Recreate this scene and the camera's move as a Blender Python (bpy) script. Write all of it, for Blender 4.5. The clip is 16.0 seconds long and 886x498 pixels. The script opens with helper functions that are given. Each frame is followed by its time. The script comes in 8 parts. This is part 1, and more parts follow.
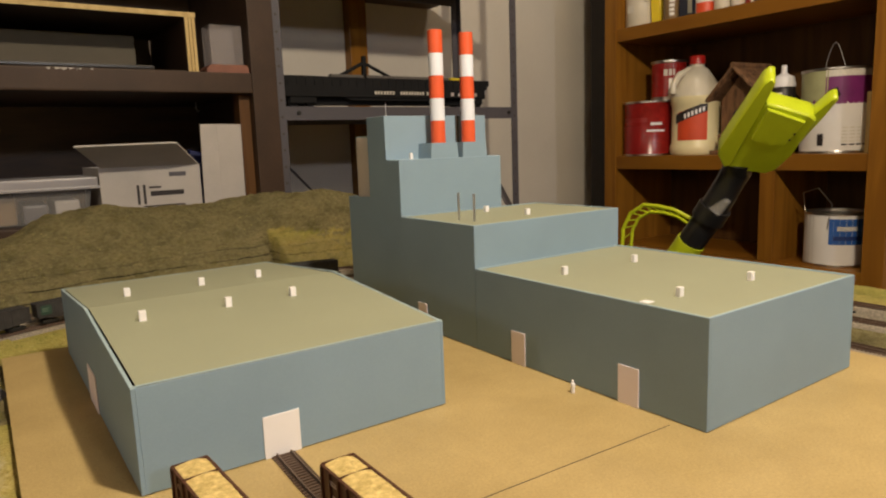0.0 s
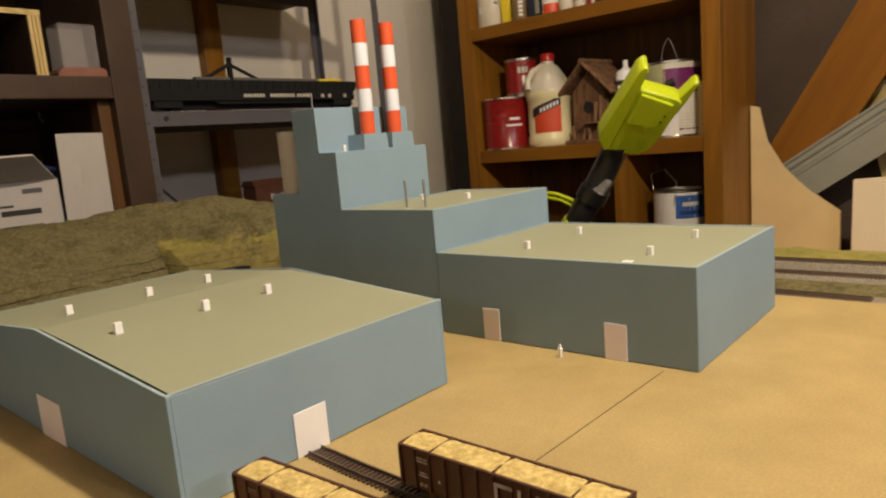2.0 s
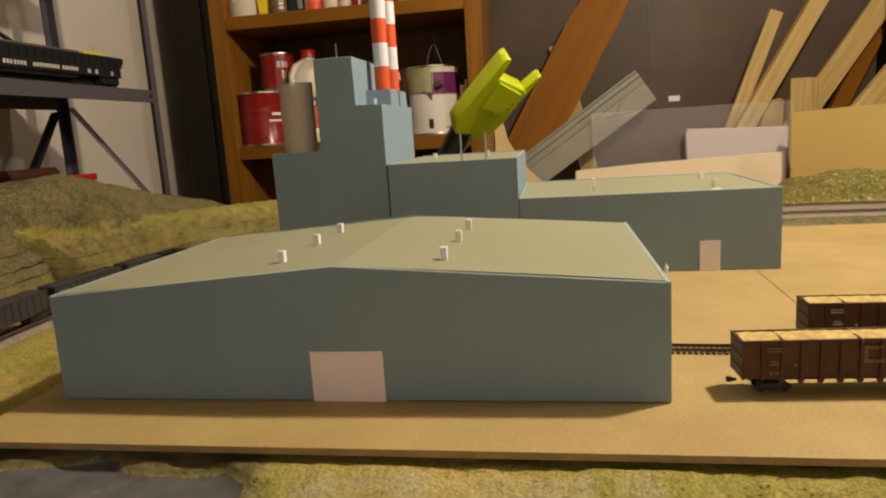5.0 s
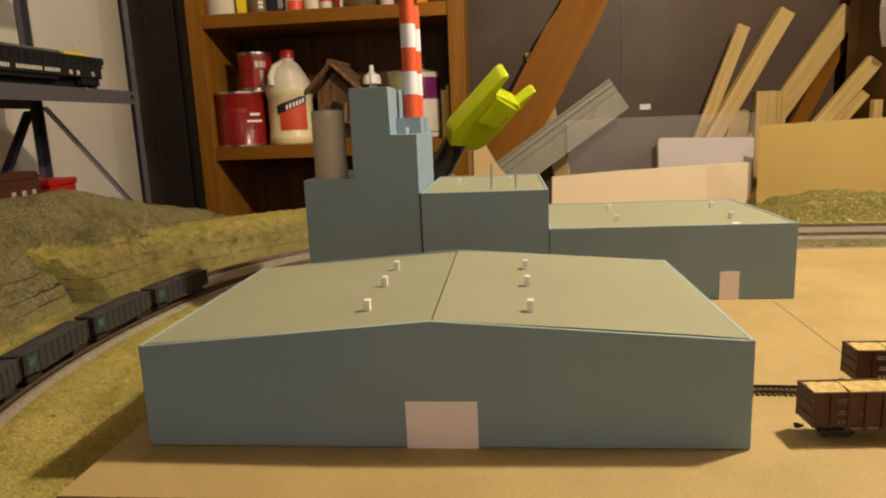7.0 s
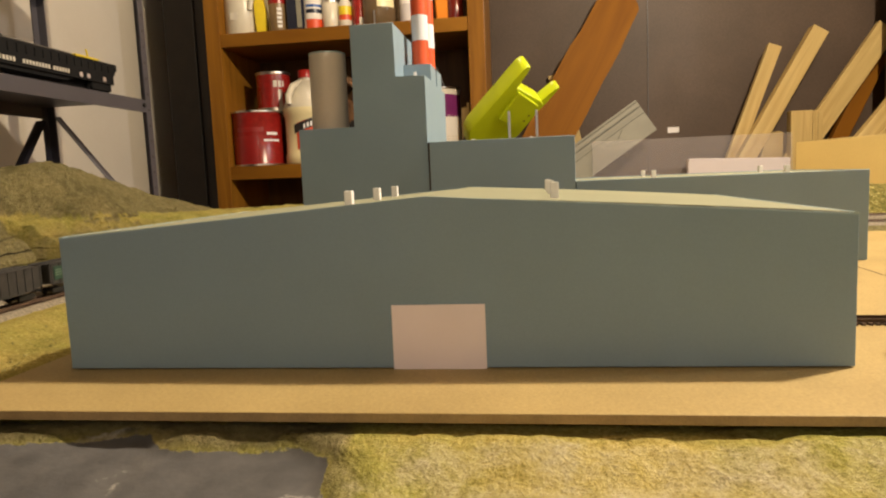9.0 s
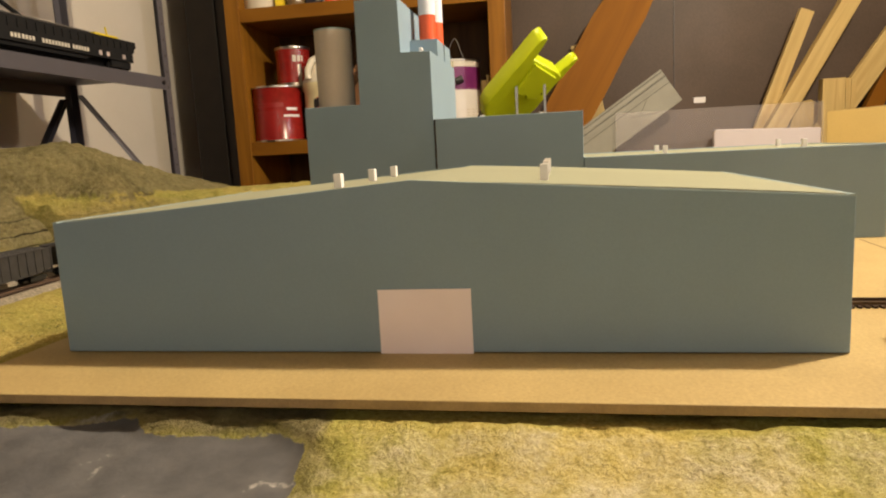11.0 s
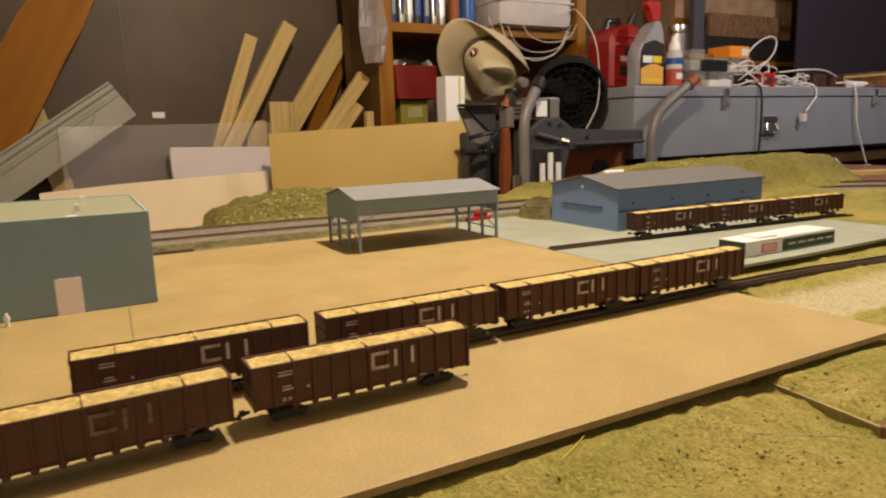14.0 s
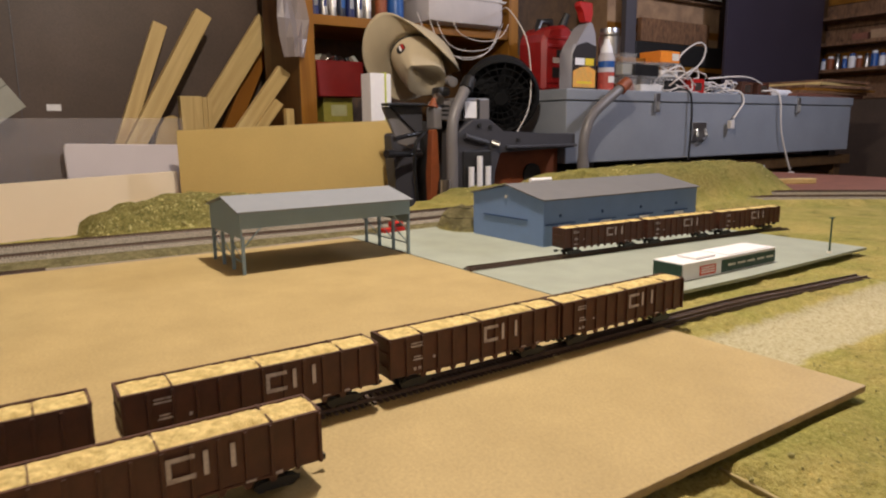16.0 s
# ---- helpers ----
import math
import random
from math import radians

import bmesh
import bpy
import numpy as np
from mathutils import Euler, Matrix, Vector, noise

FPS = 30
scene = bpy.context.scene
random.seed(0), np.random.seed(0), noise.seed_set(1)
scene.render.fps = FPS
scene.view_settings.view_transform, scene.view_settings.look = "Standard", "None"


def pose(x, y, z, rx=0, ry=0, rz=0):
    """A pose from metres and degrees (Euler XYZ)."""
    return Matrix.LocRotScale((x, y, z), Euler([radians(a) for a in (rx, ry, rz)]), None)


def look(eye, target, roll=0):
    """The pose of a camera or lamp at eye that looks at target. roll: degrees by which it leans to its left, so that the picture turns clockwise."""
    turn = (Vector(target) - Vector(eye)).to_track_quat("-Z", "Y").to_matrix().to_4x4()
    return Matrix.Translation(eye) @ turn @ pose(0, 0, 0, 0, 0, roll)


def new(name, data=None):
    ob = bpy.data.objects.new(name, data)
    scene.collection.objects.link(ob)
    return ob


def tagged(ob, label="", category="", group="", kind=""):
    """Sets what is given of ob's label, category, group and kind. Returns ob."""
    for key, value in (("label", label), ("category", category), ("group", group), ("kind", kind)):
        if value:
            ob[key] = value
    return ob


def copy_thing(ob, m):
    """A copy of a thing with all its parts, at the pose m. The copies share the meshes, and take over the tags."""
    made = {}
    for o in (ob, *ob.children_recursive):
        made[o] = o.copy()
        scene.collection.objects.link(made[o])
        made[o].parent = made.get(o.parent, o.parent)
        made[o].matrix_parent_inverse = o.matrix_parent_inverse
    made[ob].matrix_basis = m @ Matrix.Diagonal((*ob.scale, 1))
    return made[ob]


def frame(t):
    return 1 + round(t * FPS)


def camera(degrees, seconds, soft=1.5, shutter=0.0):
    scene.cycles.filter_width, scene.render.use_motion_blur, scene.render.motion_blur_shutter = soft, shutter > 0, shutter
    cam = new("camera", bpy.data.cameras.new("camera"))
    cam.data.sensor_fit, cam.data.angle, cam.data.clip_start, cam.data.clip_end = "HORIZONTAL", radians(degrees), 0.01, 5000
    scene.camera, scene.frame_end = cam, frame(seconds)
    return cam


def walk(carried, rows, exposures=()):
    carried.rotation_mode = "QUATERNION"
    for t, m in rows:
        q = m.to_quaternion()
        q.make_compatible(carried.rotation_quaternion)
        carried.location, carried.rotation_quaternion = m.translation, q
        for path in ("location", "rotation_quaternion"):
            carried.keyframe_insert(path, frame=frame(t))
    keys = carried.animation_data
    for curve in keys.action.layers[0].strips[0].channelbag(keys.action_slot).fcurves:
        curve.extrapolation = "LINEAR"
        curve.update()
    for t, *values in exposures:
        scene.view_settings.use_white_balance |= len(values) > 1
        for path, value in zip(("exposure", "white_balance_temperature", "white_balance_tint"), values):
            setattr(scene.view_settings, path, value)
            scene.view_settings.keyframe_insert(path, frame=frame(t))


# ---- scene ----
cam = camera(67.5, 16.0, soft=2.1, shutter=0.25)
PATH = [
    (0, (-0.018, -0.007, 0.206), (1.11, 1.615, -0.102), -2.1),
    (0.5, (-0.036, -0.008, 0.197), (1.12, 1.59, -0.135), -2.6),
    (1, (-0.05, 0.002, 0.185), (1.101, 1.602, -0.156), -3.2),
    (1.5, (-0.077, 0.037, 0.184), (1.207, 1.532, -0.157), -3.9),
    (2, (-0.111, 0.07, 0.192), (1.373, 1.374, -0.125), -4.9),
    (2.5, (-0.171, 0.139, 0.184), (1.483, 1.209, -0.163), -4.7),
    (3, (-0.218, 0.211, 0.173), (1.576, 1.02, -0.185), -5.7),
    (3.5, (-0.253, 0.274, 0.16), (1.618, 0.862, -0.233), -4.2),
    (4, (-0.279, 0.348, 0.155), (1.616, 0.856, -0.232), -3.3),
    (4.5, (-0.299, 0.42, 0.158), (1.625, 0.853, -0.171), -4.1),
    (4.7, (-0.31, 0.443, 0.155), (1.622, 0.835, -0.178), -4.1),
    (6.8, (-0.346, 0.554, 0.204), (1.608, 0.761, -0.169), -1.9),
    (7, (-0.345, 0.555, 0.204), (1.609, 0.754, -0.175), -2.4),
    (7.5, (-0.348, 0.549, 0.172), (1.621, 0.797, -0.081), -3.4),
    (8, (-0.329, 0.55, 0.125), (1.642, 0.835, -0.06), -2.6),
    (8.5, (-0.296, 0.551, 0.103), (1.677, 0.814, -0.099), -2.4),
    (9, (-0.268, 0.554, 0.093), (1.702, 0.821, -0.126), -2.4),
    (9.2, (-0.258, 0.552, 0.087), (1.71, 0.807, -0.157), -1.9),
    (11.3, (-0.263, 0.526, 0.103), (1.687, 0.881, -0.198), -3.0),
    (11.5, (-0.271, 0.515, 0.112), (1.677, 0.850, -0.193), -2.4),
    (12, (-0.283, 0.463, 0.135), (1.693, 0.455, -0.174), -3.2),
    (12.5, (-0.273, 0.407, 0.15), (1.68, 0.088, -0.145), -2.9),
    (13, (-0.264, 0.371, 0.158), (1.649, -0.132, -0.135), -3.0),
    (13.5, (-0.261, 0.329, 0.15), (1.56, -0.432, -0.175), -2.4),
    (14, (-0.257, 0.301, 0.146), (1.473, -0.639, -0.208), -1.7),
    (14.5, (-0.249, 0.279, 0.149), (1.425, -0.759, -0.196), -1.7),
    (15, (-0.245, 0.271, 0.149), (1.400, -0.815, -0.191), -1.3),
    (15.5, (-0.231, 0.258, 0.149), (1.395, -0.854, -0.198), -1.1),
    (16, (-0.181, 0.214, 0.147), (1.450, -0.885, -0.210), -0.6),
]
EXPOSURE = [(0.0, -0.28, 6600, 10), (2.5, -0.28, 6700, 10), (3.5, -0.28, 6800, 10), (7.0, -0.08, 7050, 10), (7.5, -0.08, 7150, 10), (8.5, 0.23, 7150, 10), (9.0, 0.33, 7050, 10), (11.5, 0.41, 6850, 10), (12.0, 0.32, 6750, 10), (12.5, 0.04, 7100, 10), (13.0, -0.24, 7200, 10), (13.5, -0.27, 7100, 10), (14.5, -0.27, 6550, 13), (16.0, -0.31, 5850, 14)]
walk(cam, [(t, look(eye, target, roll)) for t, eye, target, roll in PATH], EXPOSURE)

# ---- world and lamps ----
world = bpy.data.worlds.new("world")
scene.world = world
world.use_nodes = True
world.node_tree.nodes["Background"].inputs[0].default_value = (1.0, 0.76, 0.52, 1)
world.node_tree.nodes["Background"].inputs[1].default_value = 0.05


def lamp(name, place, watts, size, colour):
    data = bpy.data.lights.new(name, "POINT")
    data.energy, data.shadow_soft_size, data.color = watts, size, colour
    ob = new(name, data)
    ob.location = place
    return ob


lamp("ceiling_bulb", (0.37, -0.17, 1.15), 93, 0.035, (1.0, 0.853, 0.65))
# Added fill without a seen source; lifts the walls facing the front.
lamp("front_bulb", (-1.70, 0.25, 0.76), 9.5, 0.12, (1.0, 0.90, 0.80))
lamp("rack_bulb", (1.40, 0.95, 1.30), 8, 0.08, (1.0, 0.85, 0.66))
lamp("chest_bulb", (0.35, -2.25, 1.26), 57, 0.08, (0.97, 0.97, 1.06))


# ---- materials ----
def mat(name, colour, rough=0.6, vary=0.12, scale=60.0, bump=0.1, fine=600.0, metal=0.0, second=None, mix=0.5, spec=0.5, depth=0.0006):
    """A surface with uneven colour at two scales and a fine relief."""
    m = bpy.data.materials.new(name)
    m.use_nodes = True
    nt, n = m.node_tree, m.node_tree.nodes
    b = n["Principled BSDF"]
    co = n.new("ShaderNodeTexCoord")
    big, small = n.new("ShaderNodeTexNoise"), n.new("ShaderNodeTexNoise")
    big.inputs["Scale"].default_value, big.inputs["Detail"].default_value = scale, 5
    small.inputs["Scale"].default_value, small.inputs["Detail"].default_value = fine, 3
    ramp = n.new("ShaderNodeValToRGB")
    c2 = second or tuple(c * (1 - vary) for c in colour)
    c3 = tuple(min(1, c * (1 + vary)) for c in colour)
    e = ramp.color_ramp.elements
    e[0].position, e[0].color = 0.5 - mix * 0.5, (*c2, 1)
    e[1].position, e[1].color = 0.5 + mix * 0.5, (*c3, 1)
    add = n.new("ShaderNodeMix")
    add.data_type, add.blend_type = "RGBA", "OVERLAY"
    add.inputs[0].default_value = min(0.6, vary * 1.6)
    bmp = n.new("ShaderNodeBump")
    bmp.inputs["Strength"].default_value, bmp.inputs["Distance"].default_value = bump, depth
    nt.links.new(co.outputs["Object"], big.inputs["Vector"])
    nt.links.new(co.outputs["Object"], small.inputs["Vector"])
    nt.links.new(big.outputs["Fac"], ramp.inputs["Fac"])
    nt.links.new(ramp.outputs["Color"], add.inputs[6])
    nt.links.new(small.outputs["Color"], add.inputs[7])
    # grey grain only
    bw = n.new("ShaderNodeRGBToBW")
    nt.links.new(small.outputs["Color"], bw.inputs[0])
    nt.links.new(bw.outputs[0], add.inputs[7])
    nt.links.new(add.outputs[2], b.inputs["Base Color"])
    nt.links.new(small.outputs["Fac"], bmp.inputs["Height"])
    nt.links.new(bmp.outputs["Normal"], b.inputs["Normal"])
    b.inputs["Roughness"].default_value, b.inputs["Metallic"].default_value = rough, metal
    b.inputs["Specular IOR Level"].default_value = spec
    return m


def wood(name, light, dark, along=(1, 1, 1), scale=30.0, rough=0.5, bump=0.15):
    """Grain that runs along the axis with the small factor."""
    m = mat(name, light, rough, 0.12, 12, bump, 400)
    nt, n = m.node_tree, m.node_tree.nodes
    b = n["Principled BSDF"]
    co, mp = n.new("ShaderNodeTexCoord"), n.new("ShaderNodeMapping")
    mp.inputs["Scale"].default_value = along
    tex = n.new("ShaderNodeTexNoise")
    tex.inputs["Scale"].default_value, tex.inputs["Detail"].default_value, tex.inputs["Distortion"].default_value = scale, 6, 1.2
    ramp = n.new("ShaderNodeValToRGB")
    e = ramp.color_ramp.elements
    e[0].position, e[0].color, e[1].position, e[1].color = 0.32, (*dark, 1), 0.68, (*light, 1)
    nt.links.new(co.outputs["Object"], mp.inputs["Vector"])
    nt.links.new(mp.outputs["Vector"], tex.inputs["Vector"])
    nt.links.new(tex.outputs["Fac"], ramp.inputs["Fac"])
    nt.links.new(ramp.outputs["Color"], b.inputs["Base Color"])
    return m


def glassy(name, colour, rough=0.1, alpha=0.35):
    m = bpy.data.materials.new(name)
    m.use_nodes = True
    b = m.node_tree.nodes["Principled BSDF"]
    b.inputs["Base Color"].default_value, b.inputs["Roughness"].default_value = (*colour, 1), rough
    b.inputs["Alpha"].default_value = alpha
    return m


WALL = mat("painted_card_teal", (0.216, 0.308, 0.388), 0.62, 0.05, 14, 0.05, 900)
ROOF = mat("painted_card_khaki", (0.275, 0.288, 0.198), 0.7, 0.04, 10, 0.04, 900)
EDGE = mat("card_edge_pale_blue", (0.31, 0.41, 0.44), 0.7, 0.06, 80, 0.1, 900)
DOOR = mat("pale_pink_card", (0.88, 0.79, 0.84), 0.7, 0.03, 40, 0.03, 900)
WHITE = mat("white_plastic", (0.82, 0.80, 0.81), 0.5, 0.03, 60, 0.03, 900)
PAPER = mat("white_cardboard", (0.70, 0.67, 0.63), 0.75, 0.05, 14, 0.06, 500)
RED = mat("signal_red_paint", (0.72, 0.10, 0.03), 0.45, 0.06, 60, 0.05, 800)
STACKWHITE = mat("white_paint", (0.74, 0.77, 0.86), 0.5, 0.04, 60, 0.05, 800)
TUBE = mat("grey_card_tube", (0.52, 0.46, 0.40), 0.55, 0.06, 25, 0.05, 800)
STEEL = mat("bright_steel", (0.60, 0.60, 0.62), 0.3, 0.05, 80, 0.05, 900, metal=1.0)
BLACK = mat("black_paint", (0.018, 0.017, 0.017), 0.45, 0.2, 60, 0.1, 700)
DARKLINE = mat("dark_seam", (0.05, 0.04, 0.03), 0.8, 0.2, 60, 0.1, 700)
CARBROWN = mat("boxcar_brown", (0.072, 0.021, 0.009), 0.55, 0.25, 90, 0.15, 1500, second=(0.047, 0.014, 0.006))
CARLITE = mat("weathered_brown", (0.070, 0.024, 0.011), 0.65, 0.3, 140, 0.2, 1500)
CHIPS = mat("wood_chip_load", (0.66, 0.52, 0.215), 0.85, 0.3, 260, 0.9, 1800, second=(0.44, 0.31, 0.09), depth=0.0012)
LOGO = mat("faded_white_lettering", (0.50, 0.44, 0.42), 0.7, 0.25, 220, 0.1, 1500, second=(0.26, 0.20, 0.18))
SILL = mat("off_white_paint", (0.62, 0.58, 0.50), 0.6, 0.15, 200, 0.1, 1500)
COALCAR = mat("weathered_hopper_black", (0.033, 0.030, 0.029), 0.6, 0.3, 120, 0.2, 1500)
COAL = mat("coal", (0.028, 0.027, 0.027), 0.6, 0.4, 400, 1.0, 1800, depth=0.0012)
GREEN = mat("faded_green_paint", (0.018, 0.052, 0.034), 0.6, 0.2, 200, 0.1, 1500)
RAIL = mat("weathered_rail", (0.11, 0.072, 0.052), 0.45, 0.2, 200, 0.1, 1500, metal=0.3)
TIE = mat("brown_plastic_tie", (0.075, 0.046, 0.032), 0.6, 0.2, 200, 0.15, 1500)
BALLAST = mat("grey_ballast", (0.31, 0.272, 0.215), 0.9, 0.35, 420, 1.0, 1600, depth=0.0015)
CORK = mat("cork_roadbed", (0.22, 0.18, 0.14), 0.9, 0.25, 160, 0.6, 1200)
SHEDWALL = mat("shed_teal_grey", (0.20, 0.272, 0.325), 0.6, 0.05, 40, 0.05, 900)
SHEDROOF = mat("shed_roof_grey", (0.205, 0.215, 0.235), 0.75, 0.05, 40, 0.05, 900)
WHWALL = mat("warehouse_blue", (0.170, 0.258, 0.46), 0.6, 0.05, 40, 0.05, 900)
WHROOF = mat("warehouse_roof_grey", (0.125, 0.122, 0.128), 0.8, 0.06, 40, 0.05, 900)
BLUE = mat("dark_blue_strip", (0.03, 0.07, 0.17), 0.5, 0.1, 60, 0.05, 900)
MAT_ = mat("grey_green_sheet", (0.29, 0.31, 0.25), 0.8, 0.10, 22, 0.12, 700)
LIME = mat("lime_plastic", (0.52, 0.62, 0.02), 0.35, 0.06, 30, 0.04, 700)
FANBLACK = mat("matt_black_plastic", (0.008, 0.008, 0.009), 0.8, 0.2, 40, 0.05, 600, spec=0.25)
BLACKPLASTIC = mat("black_plastic", (0.015, 0.015, 0.016), 0.28, 0.2, 40, 0.05, 600)
RACK = mat("grey_rack_enamel", (0.080, 0.075, 0.088), 0.45, 0.08, 18, 0.06, 500)
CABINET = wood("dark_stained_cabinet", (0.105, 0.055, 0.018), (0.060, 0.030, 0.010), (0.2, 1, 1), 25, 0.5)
SHELFBROWN = mat("brown_painted_shelf", (0.046, 0.0255, 0.0145), 0.55, 0.22, 14, 0.08, 300, spec=0.3)
OAK = wood("varnished_pine", (0.27, 0.118, 0.014), (0.17, 0.066, 0.008), (1, 0.12, 0.35), 14, 0.35)
# Darker copy of the pine, with shade put into the colour.
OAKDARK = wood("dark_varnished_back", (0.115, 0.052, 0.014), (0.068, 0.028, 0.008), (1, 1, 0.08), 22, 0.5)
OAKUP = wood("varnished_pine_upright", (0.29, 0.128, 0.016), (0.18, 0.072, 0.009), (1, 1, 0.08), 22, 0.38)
for _m in (OAK, OAKDARK, OAKUP):
    _m.node_tree.nodes["Principled BSDF"].inputs["Specular IOR Level"].default_value = 0.25
PINE = wood("pale_pine", (0.62, 0.465, 0.195), (0.47, 0.325, 0.115), (1, 1, 0.06), 40, 0.6)
PINEY = wood("pale_pine_across", (0.62, 0.465, 0.195), (0.48, 0.335, 0.12), (1, 0.06, 1), 40, 0.6)
BROWNPLANK = wood("stained_plank", (0.27, 0.108, 0.008), (0.185, 0.066, 0.005), (1, 1, 0.12), 11, 0.6, 0.25)
BROWNPLANK.node_tree.nodes["Principled BSDF"].inputs["Specular IOR Level"].default_value = 0.15
PLY = mat("tan_hardboard", (0.60, 0.43, 0.145), 0.6, 0.07, 6, 0.04, 300)
CREAM = mat("cream_foam_board", (0.85, 0.72, 0.52), 0.8, 0.03, 8, 0.03, 300)
FOAM = mat("white_foam_sheet", (0.62, 0.56, 0.56), 0.8, 0.04, 10, 0.05, 300)
WALLPAINT = mat("white_plaster", (0.66, 0.61, 0.53), 0.8, 0.05, 4, 0.06, 180)
GREYPANEL = mat("grey_wall_panel", (0.092, 0.063, 0.047), 0.5, 0.20, 4, 0.06, 160, spec=0.3)
DARKROOM = mat("dark_concrete", (0.12, 0.10, 0.085), 0.85, 0.2, 3, 0.2, 60)
# Ceiling is out of view; dark brown keeps bounced light low.
CEIL = mat("bare_timber_ceiling", (0.20, 0.148, 0.09), 0.9, 0.2, 3, 0.1, 60)
GROOVEGREY = mat("dull_grey_metal", (0.10, 0.09, 0.08), 0.6, 0.2, 30, 0.05, 400)
STRIP = mat("grey_green_trim", (0.27, 0.26, 0.205), 0.5, 0.08, 14, 0.06, 300)
CLEAR = glassy("clear_acrylic", (0.72, 0.66, 0.66), 0.10, 0.115)
CLEARBOX = glassy("clear_box_plastic", (0.70, 0.68, 0.66), 0.12, 0.20)
TINCAN = mat("tin_can_metal", (0.55, 0.52, 0.48), 0.28, 0.06, 60, 0.05, 500, metal=1.0)
DEEPRED = mat("deep_red_plastic", (0.26, 0.012, 0.011), 0.35, 0.2, 20, 0.05, 500)
CANRED = mat("printed_can_red", (0.27, 0.014, 0.012), 0.25, 0.25, 45, 0.03, 500)
LABELRED = mat("label_red", (0.62, 0.07, 0.02), 0.45, 0.06, 30, 0.03, 500)
LABELBLACK = mat("label_black", (0.02, 0.015, 0.015), 0.45, 0.1, 30, 0.03, 500)
CREAMGLUE = mat("cream_glue_jug", (0.80, 0.70, 0.42), 0.35, 0.04, 30, 0.03, 500)
MILKY = mat("milky_plastic", (0.62, 0.57, 0.46), 0.3, 0.05, 30, 0.03, 500)
PURPLE = mat("purple_paint_label", (0.16, 0.02, 0.12), 0.35, 0.15, 30, 0.03, 500)
SAGE = mat("sage_paint_drips", (0.36, 0.36, 0.19), 0.5, 0.15, 20, 0.03, 500)
LABELBLUE = mat("label_blue", (0.02, 0.09, 0.32), 0.35, 0.1, 30, 0.03, 500)
YELLOW = mat("yellow_plastic", (0.72, 0.55, 0.03), 0.4, 0.08, 30, 0.03, 500)
ORANGE = mat("orange_print", (0.80, 0.25, 0.02), 0.4, 0.08, 40, 0.03, 500)
BARK = wood("rustic_bark_wood", (0.24, 0.12, 0.055), (0.09, 0.045, 0.022), (1, 1, 0.3), 60, 0.8, 0.5)
HAT = mat("beige_felt", (0.50, 0.415, 0.275), 0.9, 0.08, 16, 0.2, 700)
MACHINE = mat("slate_grey_casting", (0.048, 0.047, 0.056), 0.5, 0.08, 20, 0.08, 400)
PIPE = mat("grey_painted_tube", (0.165, 0.152, 0.152), 0.4, 0.06, 30, 0.05, 400)
CHEST = mat("grey_steel_chest", (0.235, 0.250, 0.280), 0.45, 0.08, 8, 0.05, 250)
DARKRED = mat("dark_red_plastic", (0.17, 0.010, 0.009), 0.35, 0.10, 30, 0.04, 500)
REDPLASTIC = mat("red_plastic", (0.40, 0.014, 0.010), 0.35, 0.08, 30, 0.04, 500)
RUST = mat("rust_orange_metal", (0.24, 0.06, 0.015), 0.55, 0.2, 20, 0.1, 300)
CABLE = mat("white_cable", (0.66, 0.60, 0.55), 0.5, 0.06, 60, 0.03, 500)
ORANGEWIRE = mat("orange_wire", (0.70, 0.15, 0.02), 0.5, 0.06, 60, 0.03, 500)
BOXPAPER = mat("dull_white_cardboard", (0.44, 0.41, 0.385), 0.8, 0.08, 14, 0.06, 500)
CARDGREY = mat("brown_grey_card", (0.085, 0.070, 0.046), 0.7, 0.1, 14, 0.05, 400)
CLOUDY = glassy("cloudy_plastic", (0.50, 0.48, 0.50), 0.35, 0.55)
TAN = mat("tan_liquid", (0.20, 0.13, 0.06), 0.3, 0.1, 30, 0.03, 500)
TUBWHITE = mat("dusty_white_plastic", (0.50, 0.46, 0.46), 0.55, 0.10, 12, 0.04, 600)
REDWOOD = mat("reddish_wood", (0.20, 0.075, 0.045), 0.6, 0.2, 30, 0.2, 400)


def hardboard():
    """Pressed fibre: fine speckle over broad pale and dark clouds."""
    m = mat("tan_hardboard_sheet", (0.41, 0.303, 0.128), 0.55, 0.06, 9, 0.05, 900)
    nt, n = m.node_tree, m.node_tree.nodes
    b = n["Principled BSDF"]
    co = n.new("ShaderNodeTexCoord")
    last = None
    for scale, detail, lo, hi in ((520, 5, (0.355, 0.262, 0.108, 1), (0.460, 0.342, 0.148, 1)), (14, 6, (0.86, 0.85, 0.83, 1), (1.06, 1.06, 1.07, 1)), (900, 2, (0.80, 0.78, 0.74, 1), (1.0, 1.0, 1.0, 1))):
        tex, ramp = n.new("ShaderNodeTexNoise"), n.new("ShaderNodeValToRGB")
        tex.inputs["Scale"].default_value, tex.inputs["Detail"].default_value, tex.inputs["Roughness"].default_value = scale, detail, 0.65
        e = ramp.color_ramp.elements
        e[0].position, e[0].color, e[1].position, e[1].color = (0.30 if scale < 900 else 0.28), lo, (0.68 if scale < 900 else 0.42), hi
        nt.links.new(co.outputs["Object"], tex.inputs["Vector"])
        nt.links.new(tex.outputs["Fac"], ramp.inputs["Fac"])
        if last is None:
            last = ramp.outputs["Color"]
        else:
            mul = n.new("ShaderNodeMix")
            mul.data_type, mul.blend_type = "RGBA", "MULTIPLY"
            mul.inputs[0].default_value = 1.0
            nt.links.new(last, mul.inputs[6]), nt.links.new(ramp.outputs["Color"], mul.inputs[7])
            last = mul.outputs[2]
